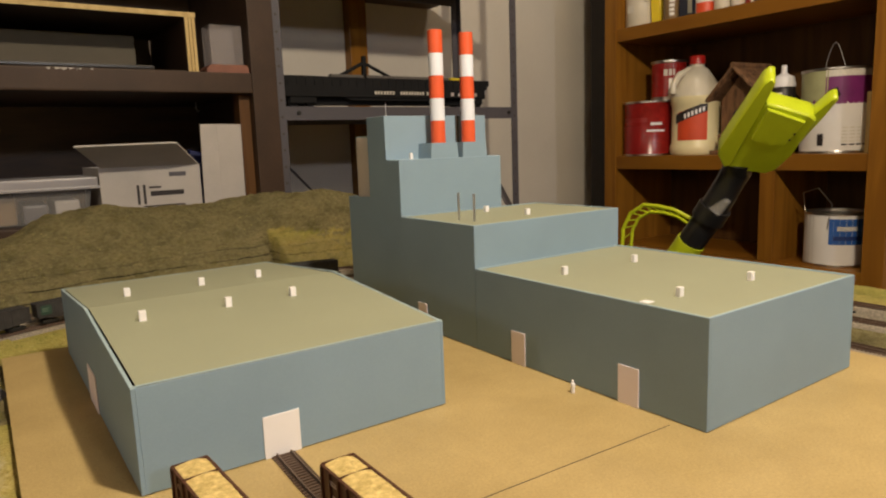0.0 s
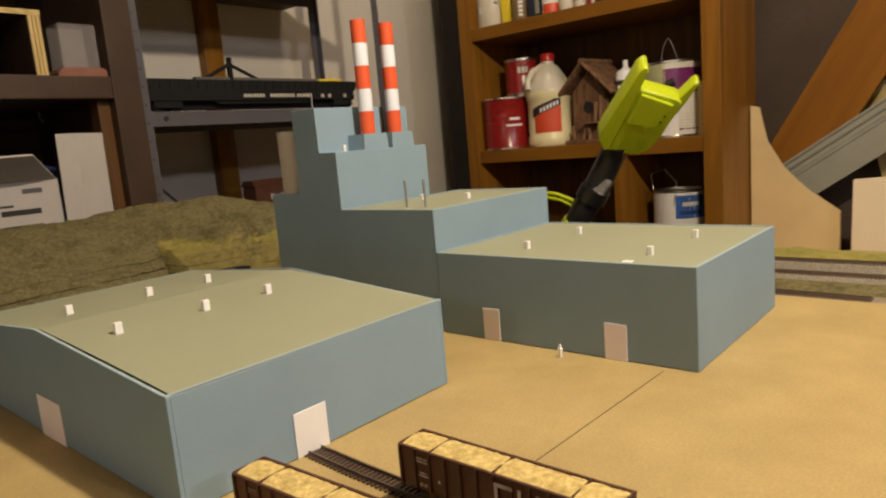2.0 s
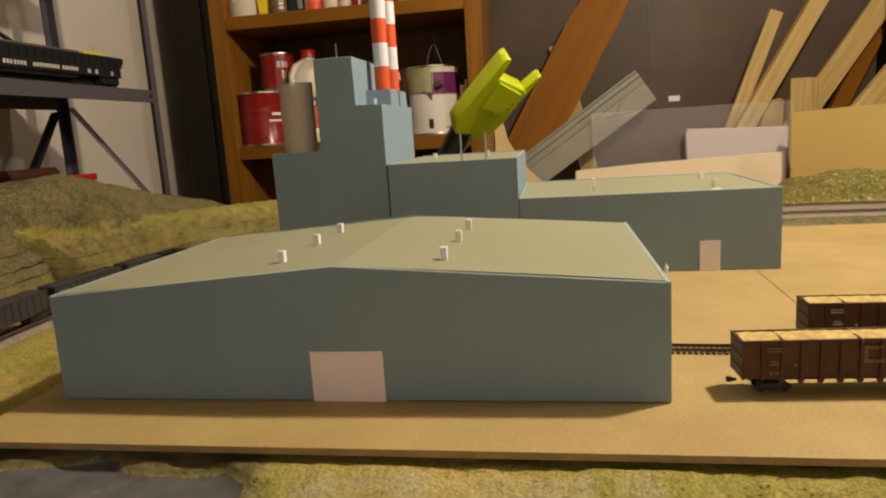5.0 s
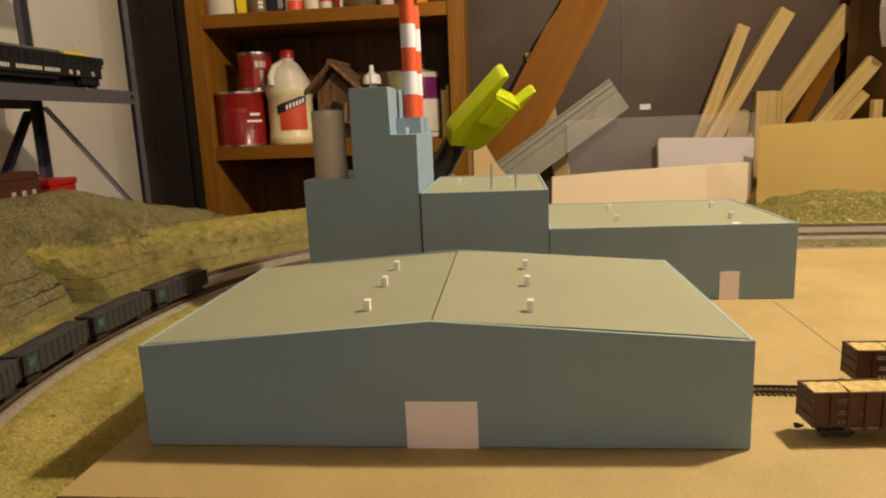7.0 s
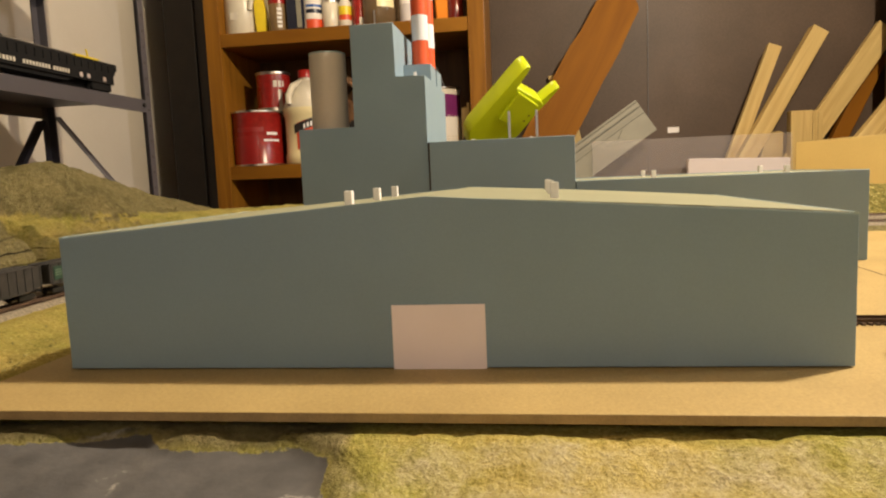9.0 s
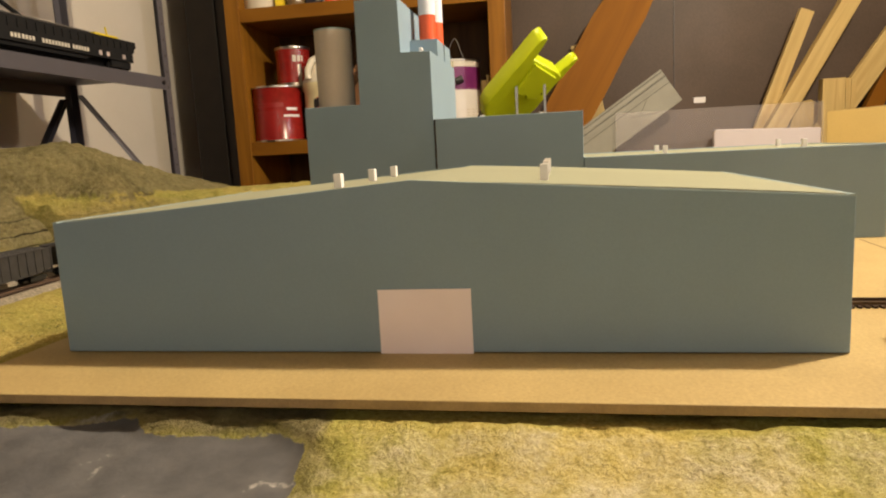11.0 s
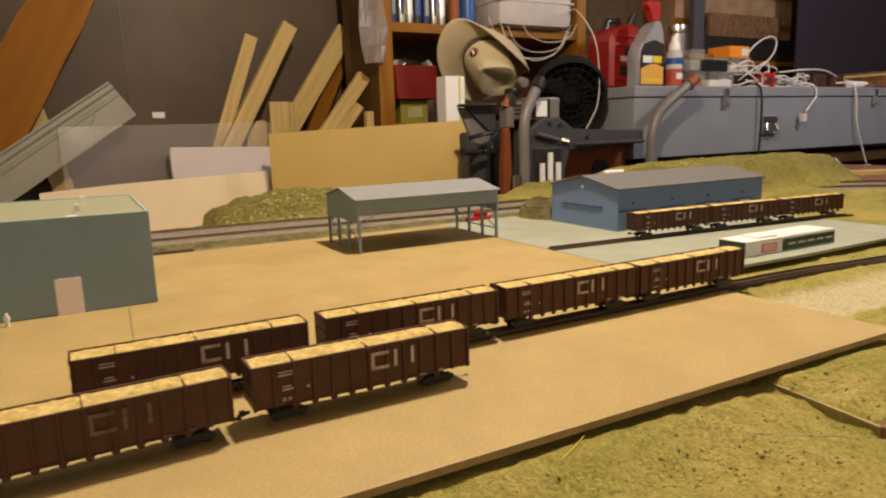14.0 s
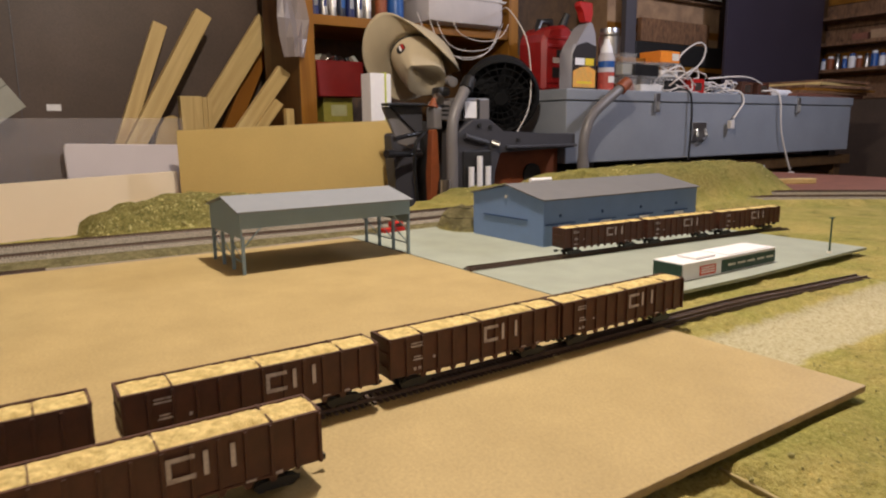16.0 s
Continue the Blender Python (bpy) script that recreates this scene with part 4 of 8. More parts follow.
    for y0, y1, h in ((0.3085, 0.3285, 0.0312), (0.4375, 0.4565, 0.0315), (0.6000, 0.6175, 0.0310)):
        part("plant_door", bx(0.3791, 0.3799, y0, y1, 0.0, h, 0.0002), DOOR, top, "pale pink card door")
    return top


make_plant()

# figurine: a plain turned shape
bm = lathe([(0.0, 0.0), (0.0016, 0.0), (0.0014, 0.0040), (0.0020, 0.0062), (0.0017, 0.0082), (0.0007, 0.0086), (0.0011, 0.0098), (0.0007, 0.0110), (0.0, 0.0112)], 12, at=(0.3655, 0.364, 0.0002), sy=1.25)
tagged(part("figurine", bm, WHITE, None, "", True), "tiny unpainted white plastic figurine standing on the board", "figurine")


def make_open_shed():
    x0, x1, y0, y1 = 0.488, 0.598, -0.190, 0.012
    top = thing("open_shed", (0, 0, 0), 0, "grey-teal open-sided model shed on slim posts", "model building")
    xm, e, r = (x0 + x1) / 2, 0.0650, 0.0765
    for y in (y0, y1 - 0.0018):
        part("gable_panel", prism([(x0, 0.0385), (x1, 0.0385), (x1, e), (xm, r - 0.001), (x0, e)], "y", y, y + 0.0018), SHEDWALL, top)
    for x in (x0, x1 - 0.0016):
        part("side_panel", bx(x, x + 0.0016, y0 + 0.0018, y1 - 0.0018, 0.0480, e), SHEDWALL, top)
    for xa in (x0 - 0.003, x1 + 0.003):
        ea = e - 0.0006
        part("roof_panel", prism([(xa, ea), (xm, r), (xm, r + 0.0014), (xa, ea + 0.0014)], "y", y0 - 0.003, y1 + 0.003), SHEDROOF, top, "flat grey roof sheet")
    post = None
    for y in (y0 + 0.0022, y1 - 0.0022):
        for k in range(4):
            x = x0 + 0.0015 + k * (x1 - x0 - 0.003) / 3
            if post is None:
                post = part("post", bx(-0.0016, 0.0016, -0.0016, 0.0016, 0.0, 0.0400, 0.0002), SHEDWALL, top)
                post.location = (x, y, 0.0001)
            else:
                again(post, Matrix.Translation((x, y, 0.0001)))
        for k in range(3):
            xa, xb = x0 + 0.0015 + k * (x1 - x0 - 0.003) / 3, x0 + 0.0015 + (k + 1) * (x1 - x0 - 0.003) / 3
            part("girt", cyl((xa, y, 0.013), (xb, y, 0.013), 0.0008, seg=6), SHEDWALL, top)
            part("brace", cyl((xa, y, 0.013), (xb, y, 0.030), 0.0007, seg=6), SHEDWALL, top)
    for x in (x0 + 0.0012, x1 - 0.0012):
        for ya, yb in ((y0 + 0.002, y0 + 0.024), (y1 - 0.002, y1 - 0.024)):
            part("knee_brace", cyl((x, ya, 0.028), (x, yb, 0.050), 0.0008, seg=6), SHEDWALL, top)
    return top


make_open_shed()


def make_warehouse():
    x0, x1, y0, y1, e, r = 0.428, 0.574, -0.655, -0.348, 0.0585, 0.0735
    xm, t = (x0 + x1) / 2, 0.002
    top = thing("warehouse", (0, 0, -0.0007), 0, "blue model warehouse with dark grey gable roof on the mat", "model building")
    g = [(x0, 0), (x1, 0), (x1, e), (xm, r - 0.001), (x0, e)]
    for y in (y0, y1 - t):
        part("gable_wall", prism(g, "y", y, y + t, bevel=0.0002), WHWALL, top)
    for x in (x0, x1 - t):
        part("side_wall", bx(x, x + t, y0 + t, y1 - t, 0, e, 0.0002), WHWALL, top)
    for xa in (x0 - 0.003, x1 + 0.003):
        part("roof_panel", prism([(xa, e - 0.0008), (xm, r), (xm, r + 0.0016), (xa, e + 0.0008)], "y", y0 - 0.003, y1 + 0.003), WHROOF, top, "dark grey roof sheet")
    part("gable_canopy", bx(x0 + 0.03, x1 - 0.025, y1, y1 + 0.0014, 0.0300, 0.0318), BLUE, top, "dark blue canopy strip")
    part("lamp", bx(xm - 0.0015, xm + 0.0015, y1, y1 + 0.0016, 0.0560, 0.0600), SILL, top)
    for k in range(4):
        y = y1 - 0.028 - k * 0.077
        part("canopy", bx(x0 - 0.0018, x0, y - 0.026, y + 0.026, 0.0265, 0.0280), BLUE, top, "dark blue canopy strip")
        part("lamp", bx(x0 - 0.0014, x0, y - 0.0015, y + 0.0015, 0.0360, 0.0395), BLUE, top)
        part("dock_door", bx(x0 - 0.0012, x0, y - 0.017, y + 0.003, 0.0090, 0.0255), WHITE, top, "white dock door")
    part("roof_tube", cyl((0.552, -0.475, 0.0715), (0.552, -0.435, 0.0715), 0.0035, seg=14), WHITE, top, "short white tube on the roof")
    return top


make_warehouse()


def make_kit_building():
    x0, x1, y0, y1, h = 0.2065, 0.2420, -0.485, -0.325, 0.0170
    top = thing("long_office", (0, 0, -0.0007), 0, "low white and green printed card model with flat roof", "model building")
    part("body", bx(x0, x1, y0, y1, 0, h, 0.0005), WHITE, top)
    part("green_front", bx(x0 - 0.0006, x0 - 0.0001, y0 + 0.001, y1 - 0.062, 0.0012, h - 0.0030), GREEN, top, "dark green printed front")
    part("green_end", bx(x0 + 0.001, x1 - 0.001, y1 + 0.0001, y1 + 0.0007, 0.0008, h - 0.0010), GREEN, top, "dark green printed end")
    part("orange_sign", bx(x0 - 0.0006, x0 - 0.0001, y1 - 0.052, y1 - 0.026, 0.0025, h - 0.0050), LABELRED, top, "faded orange printed panel")
    for z in (0.0045, 0.0070, 0.0095):
        part("sign_line", bx(x0 - 0.0008, x0 - 0.0006, y1 - 0.050, y1 - 0.028, z, z + 0.0012), WHITE, top)
    for k in range(5):
        part("window_band", bx(x0 - 0.0009, x0 - 0.0006, y0 + 0.005 + k * 0.0175, y0 + 0.018 + k * 0.0175, 0.0070, 0.0090), SILL, top)
    part("roof_box", bx(x0 + 0.006, x1 - 0.007, y1 - 0.060, y1 - 0.028, h, h + 0.0024, 0.0004), WHITE, top, "white raised roof hatch")
    part("roof_card", bx(x0 + 0.002, x1 - 0.002, y0 + 0.010, y1 - 0.075, h - 0.0003, h + 0.0010, 0.0003), WHITE, top)
    return top


make_kit_building()

pole = thing("signal_pole", (0.199, -0.588, -0.0008), 0, "thin dark green model pole on the mat edge", "pole")
part("post", cyl((0, 0, 0), (0, 0, 0.042), 0.0011, 0.0009, 10), GREEN, pole)
part("base", cyl((0, 0, 0), (0, 0, 0.002), 0.003, 0.0025, 12), SILL, pole)
part("cap", bx(-0.0012, 0.0012, -0.004, 0.004, 0.0405, 0.0418), GREEN, pole)

# small red pickup behind the open shed
pick = thing("model_truck", (0.662, -0.266, -0.0095), 8, "small bright red model pickup truck parked on the grass", "truck")
part("body", bx(-0.006, 0.006, -0.016, 0.016, 0.0035, 0.0105, 0.0012), REDPLASTIC, pick)
part("cab", bx(-0.0055, 0.0055, -0.010, 0.003, 0.0105, 0.0165, 0.0016), REDPLASTIC, pick)
part("window", bx(-0.0057, 0.0057, -0.0075, 0.0005, 0.0118, 0.0152), BLACKPLASTIC, pick)
part("bumper", bx(-0.0055, 0.0055, -0.0175, -0.0158, 0.0040, 0.0075), WHITE, pick)
for y in (-0.010, 0.010):
    for x in (-0.006, 0.006):
        part("wheel", cyl((x - 0.0008, y, 0.0032), (x + 0.0008, y, 0.0032), 0.0032, seg=14), BLACKPLASTIC, pick)

pick.scale = (1.35, 1.35, 1.35)


# ---- rolling stock ----
def truck_parts(top, y, material=BLACK):
    """A two-axle truck with its wheels."""
    tr = part("truck", bx(-0.0058, 0.0058, y - 0.0040, y + 0.0040, 0.0030, 0.0052, 0.0003), material, top)
    for x in (-0.0066, 0.0058):
        part("side_frame", prism([(y - 0.0098, 0.0026), (y - 0.0070, 0.0020), (y - 0.0030, 0.0012), (y + 0.0030, 0.0012), (y + 0.0070, 0.0020), (y + 0.0098, 0.0026), (y + 0.0098, 0.0046), (y + 0.0030, 0.0056), (y - 0.0030, 0.0056), (y - 0.0098, 0.0046)], "x", x, x + 0.0008), material, tr)
    for yy in (y - 0.0062, y + 0.0062):
        bm = cyl((-0.0052, yy, 0.0030), (-0.0040, yy, 0.0030), 0.0030, seg=16)
        cyl((0.0040, yy, 0.0030), (0.0052, yy, 0.0030), 0.0030, seg=16, bm=bm)
        cyl((-0.0040, yy, 0.0030), (0.0040, yy, 0.0030), 0.0007, seg=8, bm=bm)
        part("wheelset", bm, BLACK, tr)


def coupler(top, y, sgn):
    bm = bx(-0.0006, 0.0006, min(y, y + sgn * 0.0042), max(y, y + sgn * 0.0042), 0.0052, 0.0066)
    bx(-0.0014, 0.0014, y + sgn * 0.0030 - 0.0006, y + sgn * 0.0048 + 0.0006 * sgn, 0.0048, 0.0072, bm=bm)
    part("coupler", bm, BLACK, top)


def bars(outlines, x, parent, material, name="lettering", thick=0.00012):
    """Flat strokes on a side wall; sgn of x gives the side."""
    a, b = (x - thick, x) if x < 0 else (x, x + thick)
    for o in outlines:
        part(name, prism(o, "x", a, b), material, parent)


def gondola():
    L, W, zb, zt = 0.1250, 0.0196, 0.0097, 0.0315
    h, w = L / 2, W / 2
    top = thing("wood_chip_gondola", (0, 0, 0), 0, "weathered brown model gondola filled with pale wood chips", "rail car", "brown gondolas on the layout")
    t = 0.0007
    for sgn in (-1, 1):
        xa, xb = sorted((sgn * w, sgn * (w - t)))
        part("side", bx(xa, xb, -h, h, zb, zt), CARBROWN, top)
        part("top_chord", bx(sgn * w - 0.0006, sgn * w + 0.0010, -h - 0.0004, h + 0.0004, zt - 0.0008, zt + 0.0004), CARLITE, top)
        ya, yb = sorted((sgn * h, sgn * (h - t)))
        part("end", bx(-w + t, w - t, ya, yb, zb, zt), CARBROWN, top)
        part("end_chord", bx(-w, w, sgn * h - 0.0006, sgn * h + 0.0006, zt - 0.0006, zt + 0.0008), CARLITE, top)
        part("sill", bx(sgn * w - 0.0005, sgn * w + 0.0005, -h + 0.017, h - 0.017, zb - 0.0006, zb + 0.0004), CARBROWN, top)
        for k in range(3):
            z = zb + 0.005 + k * 0.0075
            part("end_rib", bx(-w + 0.001, w - 0.001, sgn * h - 0.0004, sgn * h + 0.0004 + 0.0003 * sgn, z, z + 0.0014), CARBROWN, top)
        rib = None
        for k in range(13):
            y = -h + 0.0006 + k * (L - 0.0012) / 12
            if rib is None:
                rib = part("rib", bx(-0.0012, 0.0012, -0.00075, 0.00075, zb - 0.0004, zt - 0.0004, 0.0002), CARBROWN, top)
                rib.location = (sgn * w, y, 0)
            else:
                again(rib, Matrix.Translation((sgn * w, y, 0)))
        for k in range(2, 11):
            y = -h + 0.0006 + k * (L - 0.0012) / 12
            part("rib_foot", prism([(y - 0.0022, zb), (y + 0.0022, zb), (y + 0.0011, zb - 0.0028), (y - 0.0011, zb - 0.0028)], "x", sgn * w - 0.0006, sgn * w + 0.0006), CARBROWN, top)
        x = sgn * (w + 0.00122)
        s = -sgn
        # reporting marks as bars, and the maker's mark as a bracket and two uprights
        def at(p):
            return [(s * a, b) for a, b in p]
        q = 0.0420
        marks = [[(q, 0.0255), (q + 0.0075, 0.0255), (q + 0.0075, 0.0264), (q, 0.0264)], [(q, 0.0272), (q + 0.0075, 0.0272), (q + 0.0075, 0.0281), (q, 0.0281)],
                 [(q + 0.001, 0.0195), (q + 0.0055, 0.0195), (q + 0.0055, 0.0203), (q + 0.001, 0.0203)], [(q, 0.0178), (q + 0.0062, 0.0178), (q + 0.0062, 0.0187), (q, 0.0187)],
                 [(q + 0.001, 0.0122), (q + 0.003, 0.0122), (q + 0.003, 0.0140), (q + 0.001, 0.0140)], [(q + 0.0042, 0.0122), (q + 0.006, 0.0122), (q + 0.006, 0.0140), (q + 0.0042, 0.0140)],
                 [(0.0335, 0.0170), (0.0350, 0.0170), (0.0350, 0.0186), (0.0335, 0.0186)], [(-0.034, 0.0100), (-0.030, 0.0100), (-0.030, 0.0108), (-0.034, 0.0108)],
                 [(-0.045, 0.0100), (-0.042, 0.0100), (-0.042, 0.0112), (-0.045, 0.0112)]]
        bars([at(m) for m in marks], x, top, LOGO, "marking_bar")
        c, zl, g, k = -0.0010, 0.0185, 0.0098, 0.0019
        strokes = [[(c - 0.0019, zl + g - k), (c - 0.0105, zl + g - k), (c - 0.0105, zl + g), (c - 0.0019, zl + g)],
                   [(c + 0.0000, zl), (c - 0.0019, zl), (c - 0.0019, zl + g), (c + 0.0000, zl + g)],
                   [(c - 0.0019, zl), (c - 0.0105, zl), (c - 0.0105, zl + k), (c - 0.0019, zl + k)],
                   [(c - 0.0135, zl), (c - 0.0154, zl), (c - 0.0154, zl + g), (c - 0.0135, zl + g)],
                   [(c - 0.0237, zl), (c - 0.0256, zl), (c - 0.0256, zl + g), (c - 0.0237, zl + g)]]
        bars([at(m) for m in strokes], sgn * (w + 0.00125), top, LOGO, "mark_stroke")
        truck_parts(top, sgn * (h - 0.0185))
        coupler(top, sgn * h, sgn)
    part("floor_pan", bx(-w + 0.0007, w - 0.0007, -h + 0.0007, h - 0.0007, 0.0092, 0.0104), BLACK, top)
    rnd = random.Random(3)
    bm = bmesh.new()
    nx, ny = 10, 84
    grid = [[bm.verts.new((-w + t + (W - 2 * t) * i / nx, -h + t + (L - 2 * t) * j / ny,
                           zt - 0.0005 + 0.0014 * math.sin(math.pi * i / nx) + 0.0005 * wobble(i * 0.45, j * 0.45, 1.0, 2) + 0.00035 * rnd.random())) for i in range(nx + 1)] for j in range(ny + 1)]
    for j in range(ny):
        for i in range(nx):
            bm.faces.new((grid[j][i], grid[j][i + 1], grid[j + 1][i + 1], grid[j + 1][i]))
    part("chip_load", bm, CHIPS, top, "pale yellow wood chip load")
    for y in (-0.042, 0.0005, 0.041):
        part("cross_bar", bx(-w, w, y - 0.0003, y + 0.0003, zt - 0.0003, zt + 0.0011), CARLITE, top)
    return top


def along(knots, y):
    ps = curve_points(knots, 0.004)
    k = min(range(1, len(ps) - 1), key=lambda i: abs(ps[i].y - y))
    d = ps[k + 1] - ps[k - 1]
    return ps[k], math.degrees(math.atan2(d.y, d.x)) + 90


g0 = gondola()
g0.matrix_basis = Matrix.Translation((0.0662, 0.3105, 0.0003)) @ Matrix.Rotation(radians(2.6), 4, "Z")
copy_thing(g0, Matrix.Translation((0.0735, 0.1745, 0.0003)) @ Matrix.Rotation(radians(0.0), 4, "Z"))
for y in (0.2550, 0.1180, -0.0145, -0.1440):
    p, a = along(YARD, y)
    copy_thing(g0, Matrix.Translation((p.x, p.y, p.z + 0.0032)) @ Matrix.Rotation(radians(a), 4, "Z"))
for y in (-0.3760, -0.5070, -0.6370):
    p, a = along(MATTRACK, y)
    copy_thing(g0, Matrix.Translation((p.x, p.y, p.z + 0.0032)) @ Matrix.Rotation(radians(a), 4, "Z"))

# the car beside the shed has lost most of its paint marks
WORNMARK = mat("worn_lettering", (0.17, 0.105, 0.085), 0.7, 0.4, 160, 0.1, 1500, second=(0.085, 0.034, 0.022))
for ob in g0.children:
    if ob.name.startswith("mark"):
        ob.data = ob.data.copy()
        ob.data.materials[0] = WORNMARK
tagged(g0, "weathered brown model gondola with worn marks and a chip load", "rail car", "brown gondolas on the layout")

DULLMARK = mat("dull_green_marking", (0.11, 0.16, 0.11), 0.7, 0.25, 220, 0.1, 1500)


def hopper():
    L, W, zt = 0.0980, 0.0190, 0.0265
    h, w = L / 2, W / 2
    top = thing("coal_hopper", (0, 0, 0), 0, "dirty black model coal hopper heaped with coal", "rail car", "coal train on the curve")
    part("body", prism([(-h, 0.0100), (-h + 0.022, 0.0072), (h - 0.022, 0.0072), (h, 0.0100), (h, zt), (-h, zt)], "x", -w, w, bevel=0.0003), COALCAR, top)
    for sgn in (-1, 1):
        part("top_chord", bx(sgn * w - 0.0006, sgn * w + 0.0006, -h, h, zt - 0.0005, zt + 0.0007), COALCAR, top)
        rib = None
        for k in range(11):
            y = -h + 0.002 + k * (L - 0.004) / 10
            if rib is None:
                rib = part("rib", bx(-0.0006, 0.0006, -0.0006, 0.0006, 0.0088, zt), COALCAR, top)
                rib.location = (sgn * w, y, 0)
            else:
                again(rib, Matrix.Translation((sgn * w, y, 0)))
        part("green_panel", bx(sgn * (w + 0.0007) - 0.0001, sgn * (w + 0.0007) + 0.0001, -sgn * 0.045, -sgn * 0.033, 0.0130, 0.0240), GREEN, top, "faded green panel")
        for z in (0.0165, 0.0185, 0.0205):
            part("marking", bx(sgn * (w + 0.0009) - 0.0001, sgn * (w + 0.0009) + 0.0001, -sgn * 0.0440, -sgn * 0.0360, z, z + 0.0008), DULLMARK, top)
        truck_parts(top, sgn * (h - 0.0150))
        coupler(top, sgn * h, sgn)
    bm = bmesh.new()
    nx, ny = 8, 60
    grid = [[bm.verts.new((-w + 0.0008 + (W - 0.0016) * i / nx, -h + 0.0008 + (L - 0.0016) * j / ny,
                           zt - 0.0002 + 0.0030 * math.sin(math.pi * i / nx) * math.sin(math.pi * j / ny) ** 0.4 + 0.0008 * wobble(i * 0.6, j * 0.6, 1.0, 8))) for i in range(nx + 1)] for j in range(ny + 1)]
    for j in range(ny):
        for i in range(nx):
            bm.faces.new((grid[j][i], grid[j][i + 1], grid[j + 1][i + 1], grid[j + 1][i]))
    part("coal_load", bm, COAL, top, "heaped black coal")
    return top


MAIN3 = [(x, y, 0.004) for x, y in MAIN]


def on_main(s0, spacing, count, make):
    """Vehicles along the main line from the arc length s0."""
    ps = curve_points(MAIN3, 0.004)
    first = make()
    for i in range(count):
        k = round((s0 + i * spacing) / 0.004)
        p, d = ps[k], ps[k + 8] - ps[k - 8]
        m = Matrix.Translation((p.x, p.y, p.z + 0.0032)) @ Matrix.Rotation(math.atan2(d.y, d.x) - math.pi / 2, 4, "Z")
        if i == 0:
            first.matrix_basis = m
        else:
            copy_thing(first, m)


HOPPERS = 0.349
on_main(HOPPERS, 0.107, 6, hopper)


def locomotive():
    top = thing("diesel_locomotive", (0, 0, 0), 0, "black model diesel locomotive with bright red nose", "locomotive")
    h = 0.064
    part("frame", bx(-0.0085, 0.0085, -h, h, 0.0060, 0.0095, 0.0005), BLACK, top)
    part("hood", bx(-0.0062, 0.0062, -h + 0.004, h - 0.030, 0.0095, 0.0275, 0.0008), BLACK, top)
    part("cab", prism([(h - 0.030, 0.0095), (h - 0.0105, 0.0095), (h - 0.0105, 0.0280), (h - 0.030, 0.0285)], "x", -0.0076, 0.0076, bevel=0.0006), BLACK, top)
    part("nose", prism([(h - 0.0103, 0.0097), (h - 0.002, 0.0097), (h - 0.002, 0.0185), (h - 0.0103, 0.0205)], "x", -0.0062, 0.0062, bevel=0.0006), REDPLASTIC, top, "bright red nose")
    part("windscreen", bx(-0.0066, 0.0066, h - 0.0100, h - 0.0062, 0.0222, 0.0262), BLACKPLASTIC, top)
    part("fuel_tank", bx(-0.0075, 0.0075, -0.016, 0.016, 0.0022, 0.0064, 0.0010), BLACK, top)
    for sgn in (-1, 1):
        part("white_stripe", bx(sgn * 0.0085 - 0.0002, sgn * 0.0085 + 0.0002, -h, h, 0.0088, 0.0095), SILL, top)
        part("maker_mark", bx(sgn * 0.0063 - 0.0001, sgn * 0.0063 + 0.0002, -0.004, 0.016, 0.0180, 0.0225), LOGO, top)
        truck_parts(top, sgn * (h - 0.024))
        coupler(top, sgn * h, sgn)
    part("fan_housing", bx(-0.0045, 0.0045, -h + 0.010, -0.010, 0.0275, 0.0290, 0.0005), BLACK, top)
    return top


loco = locomotive()
k = int(np.argmin(np.abs(MY - 0.385) + 10 * (MX < 0.7)))
loco.matrix_basis = Matrix.Translation((MX[k] + NX[k] * 0.0, MY[k], 0.0072)) @ Matrix.Rotation(math.atan2(TY[k], TX[k]) + math.pi / 2, 4, "Z")


# ---- left: dark cabinet with a crate, a box and a tub ----
def make_cabinet():
    top = thing("dark_cabinet", (0, 0, 0), 0, "dark brown open shelf cabinet against the wall", "cabinet")
    part("upright", bx(0.503, 0.560, 1.45, 1.90, -1.0, 1.0, 0.002), SHELFBROWN, top)
    part("upright", bx(-0.75, -0.70, 1.45, 1.90, -1.0, 1.0, 0.002), SHELFBROWN, top)
    part("shelf", bx(-0.70, 0.503, 1.45, 1.90, 0.334, 0.3775, 0.003), SHELFBROWN, top, "thick worn brown shelf board")
    part("shelf", bx(-0.70, 0.503, 1.46, 1.90, 0.045, 0.080, 0.003), SHELFBROWN, top)
    part("shelf", bx(-0.70, 0.503, 1.45, 1.90, 0.66, 0.70, 0.003), SHELFBROWN, top)
    part("back_panel", bx(-0.70, 0.503, 1.895, 1.905, -1.0, 1.0), CABINET, top)
    part("hook", sweep([(0.446, 1.70, 0.333), (0.446, 1.70, 0.318), (0.449, 1.698, 0.310), (0.453, 1.697, 0.314)], 0.0016, 8), STEEL, top, "small bright hook under the shelf")
    rnd = random.Random(5)
    for k in range(9):
        a = 0.135 + 0.075 * k / 8 + rnd.uniform(-0.01, 0.01) - (0.08 if k > 5 else 0.0)
        q = rnd.uniform(0.004, 0.014)
        part("paint_chip", prism([(a, 0.3768), (a + q, 0.3772), (a + q * 0.8, 0.3772 - rnd.uniform(0.001, 0.004)), (a + q * 0.3, 0.3772 - rnd.uniform(0.002, 0.005))], "y", 1.4492, 1.4502), BOXPAPER, top, "pale patch where paint is chipped")
    part("inner_post", bx(0.478, 0.5025, 1.475, 1.515, 0.080, 0.334, 0.002), OAKDARK, top, "brown wooden inner post")
    return top


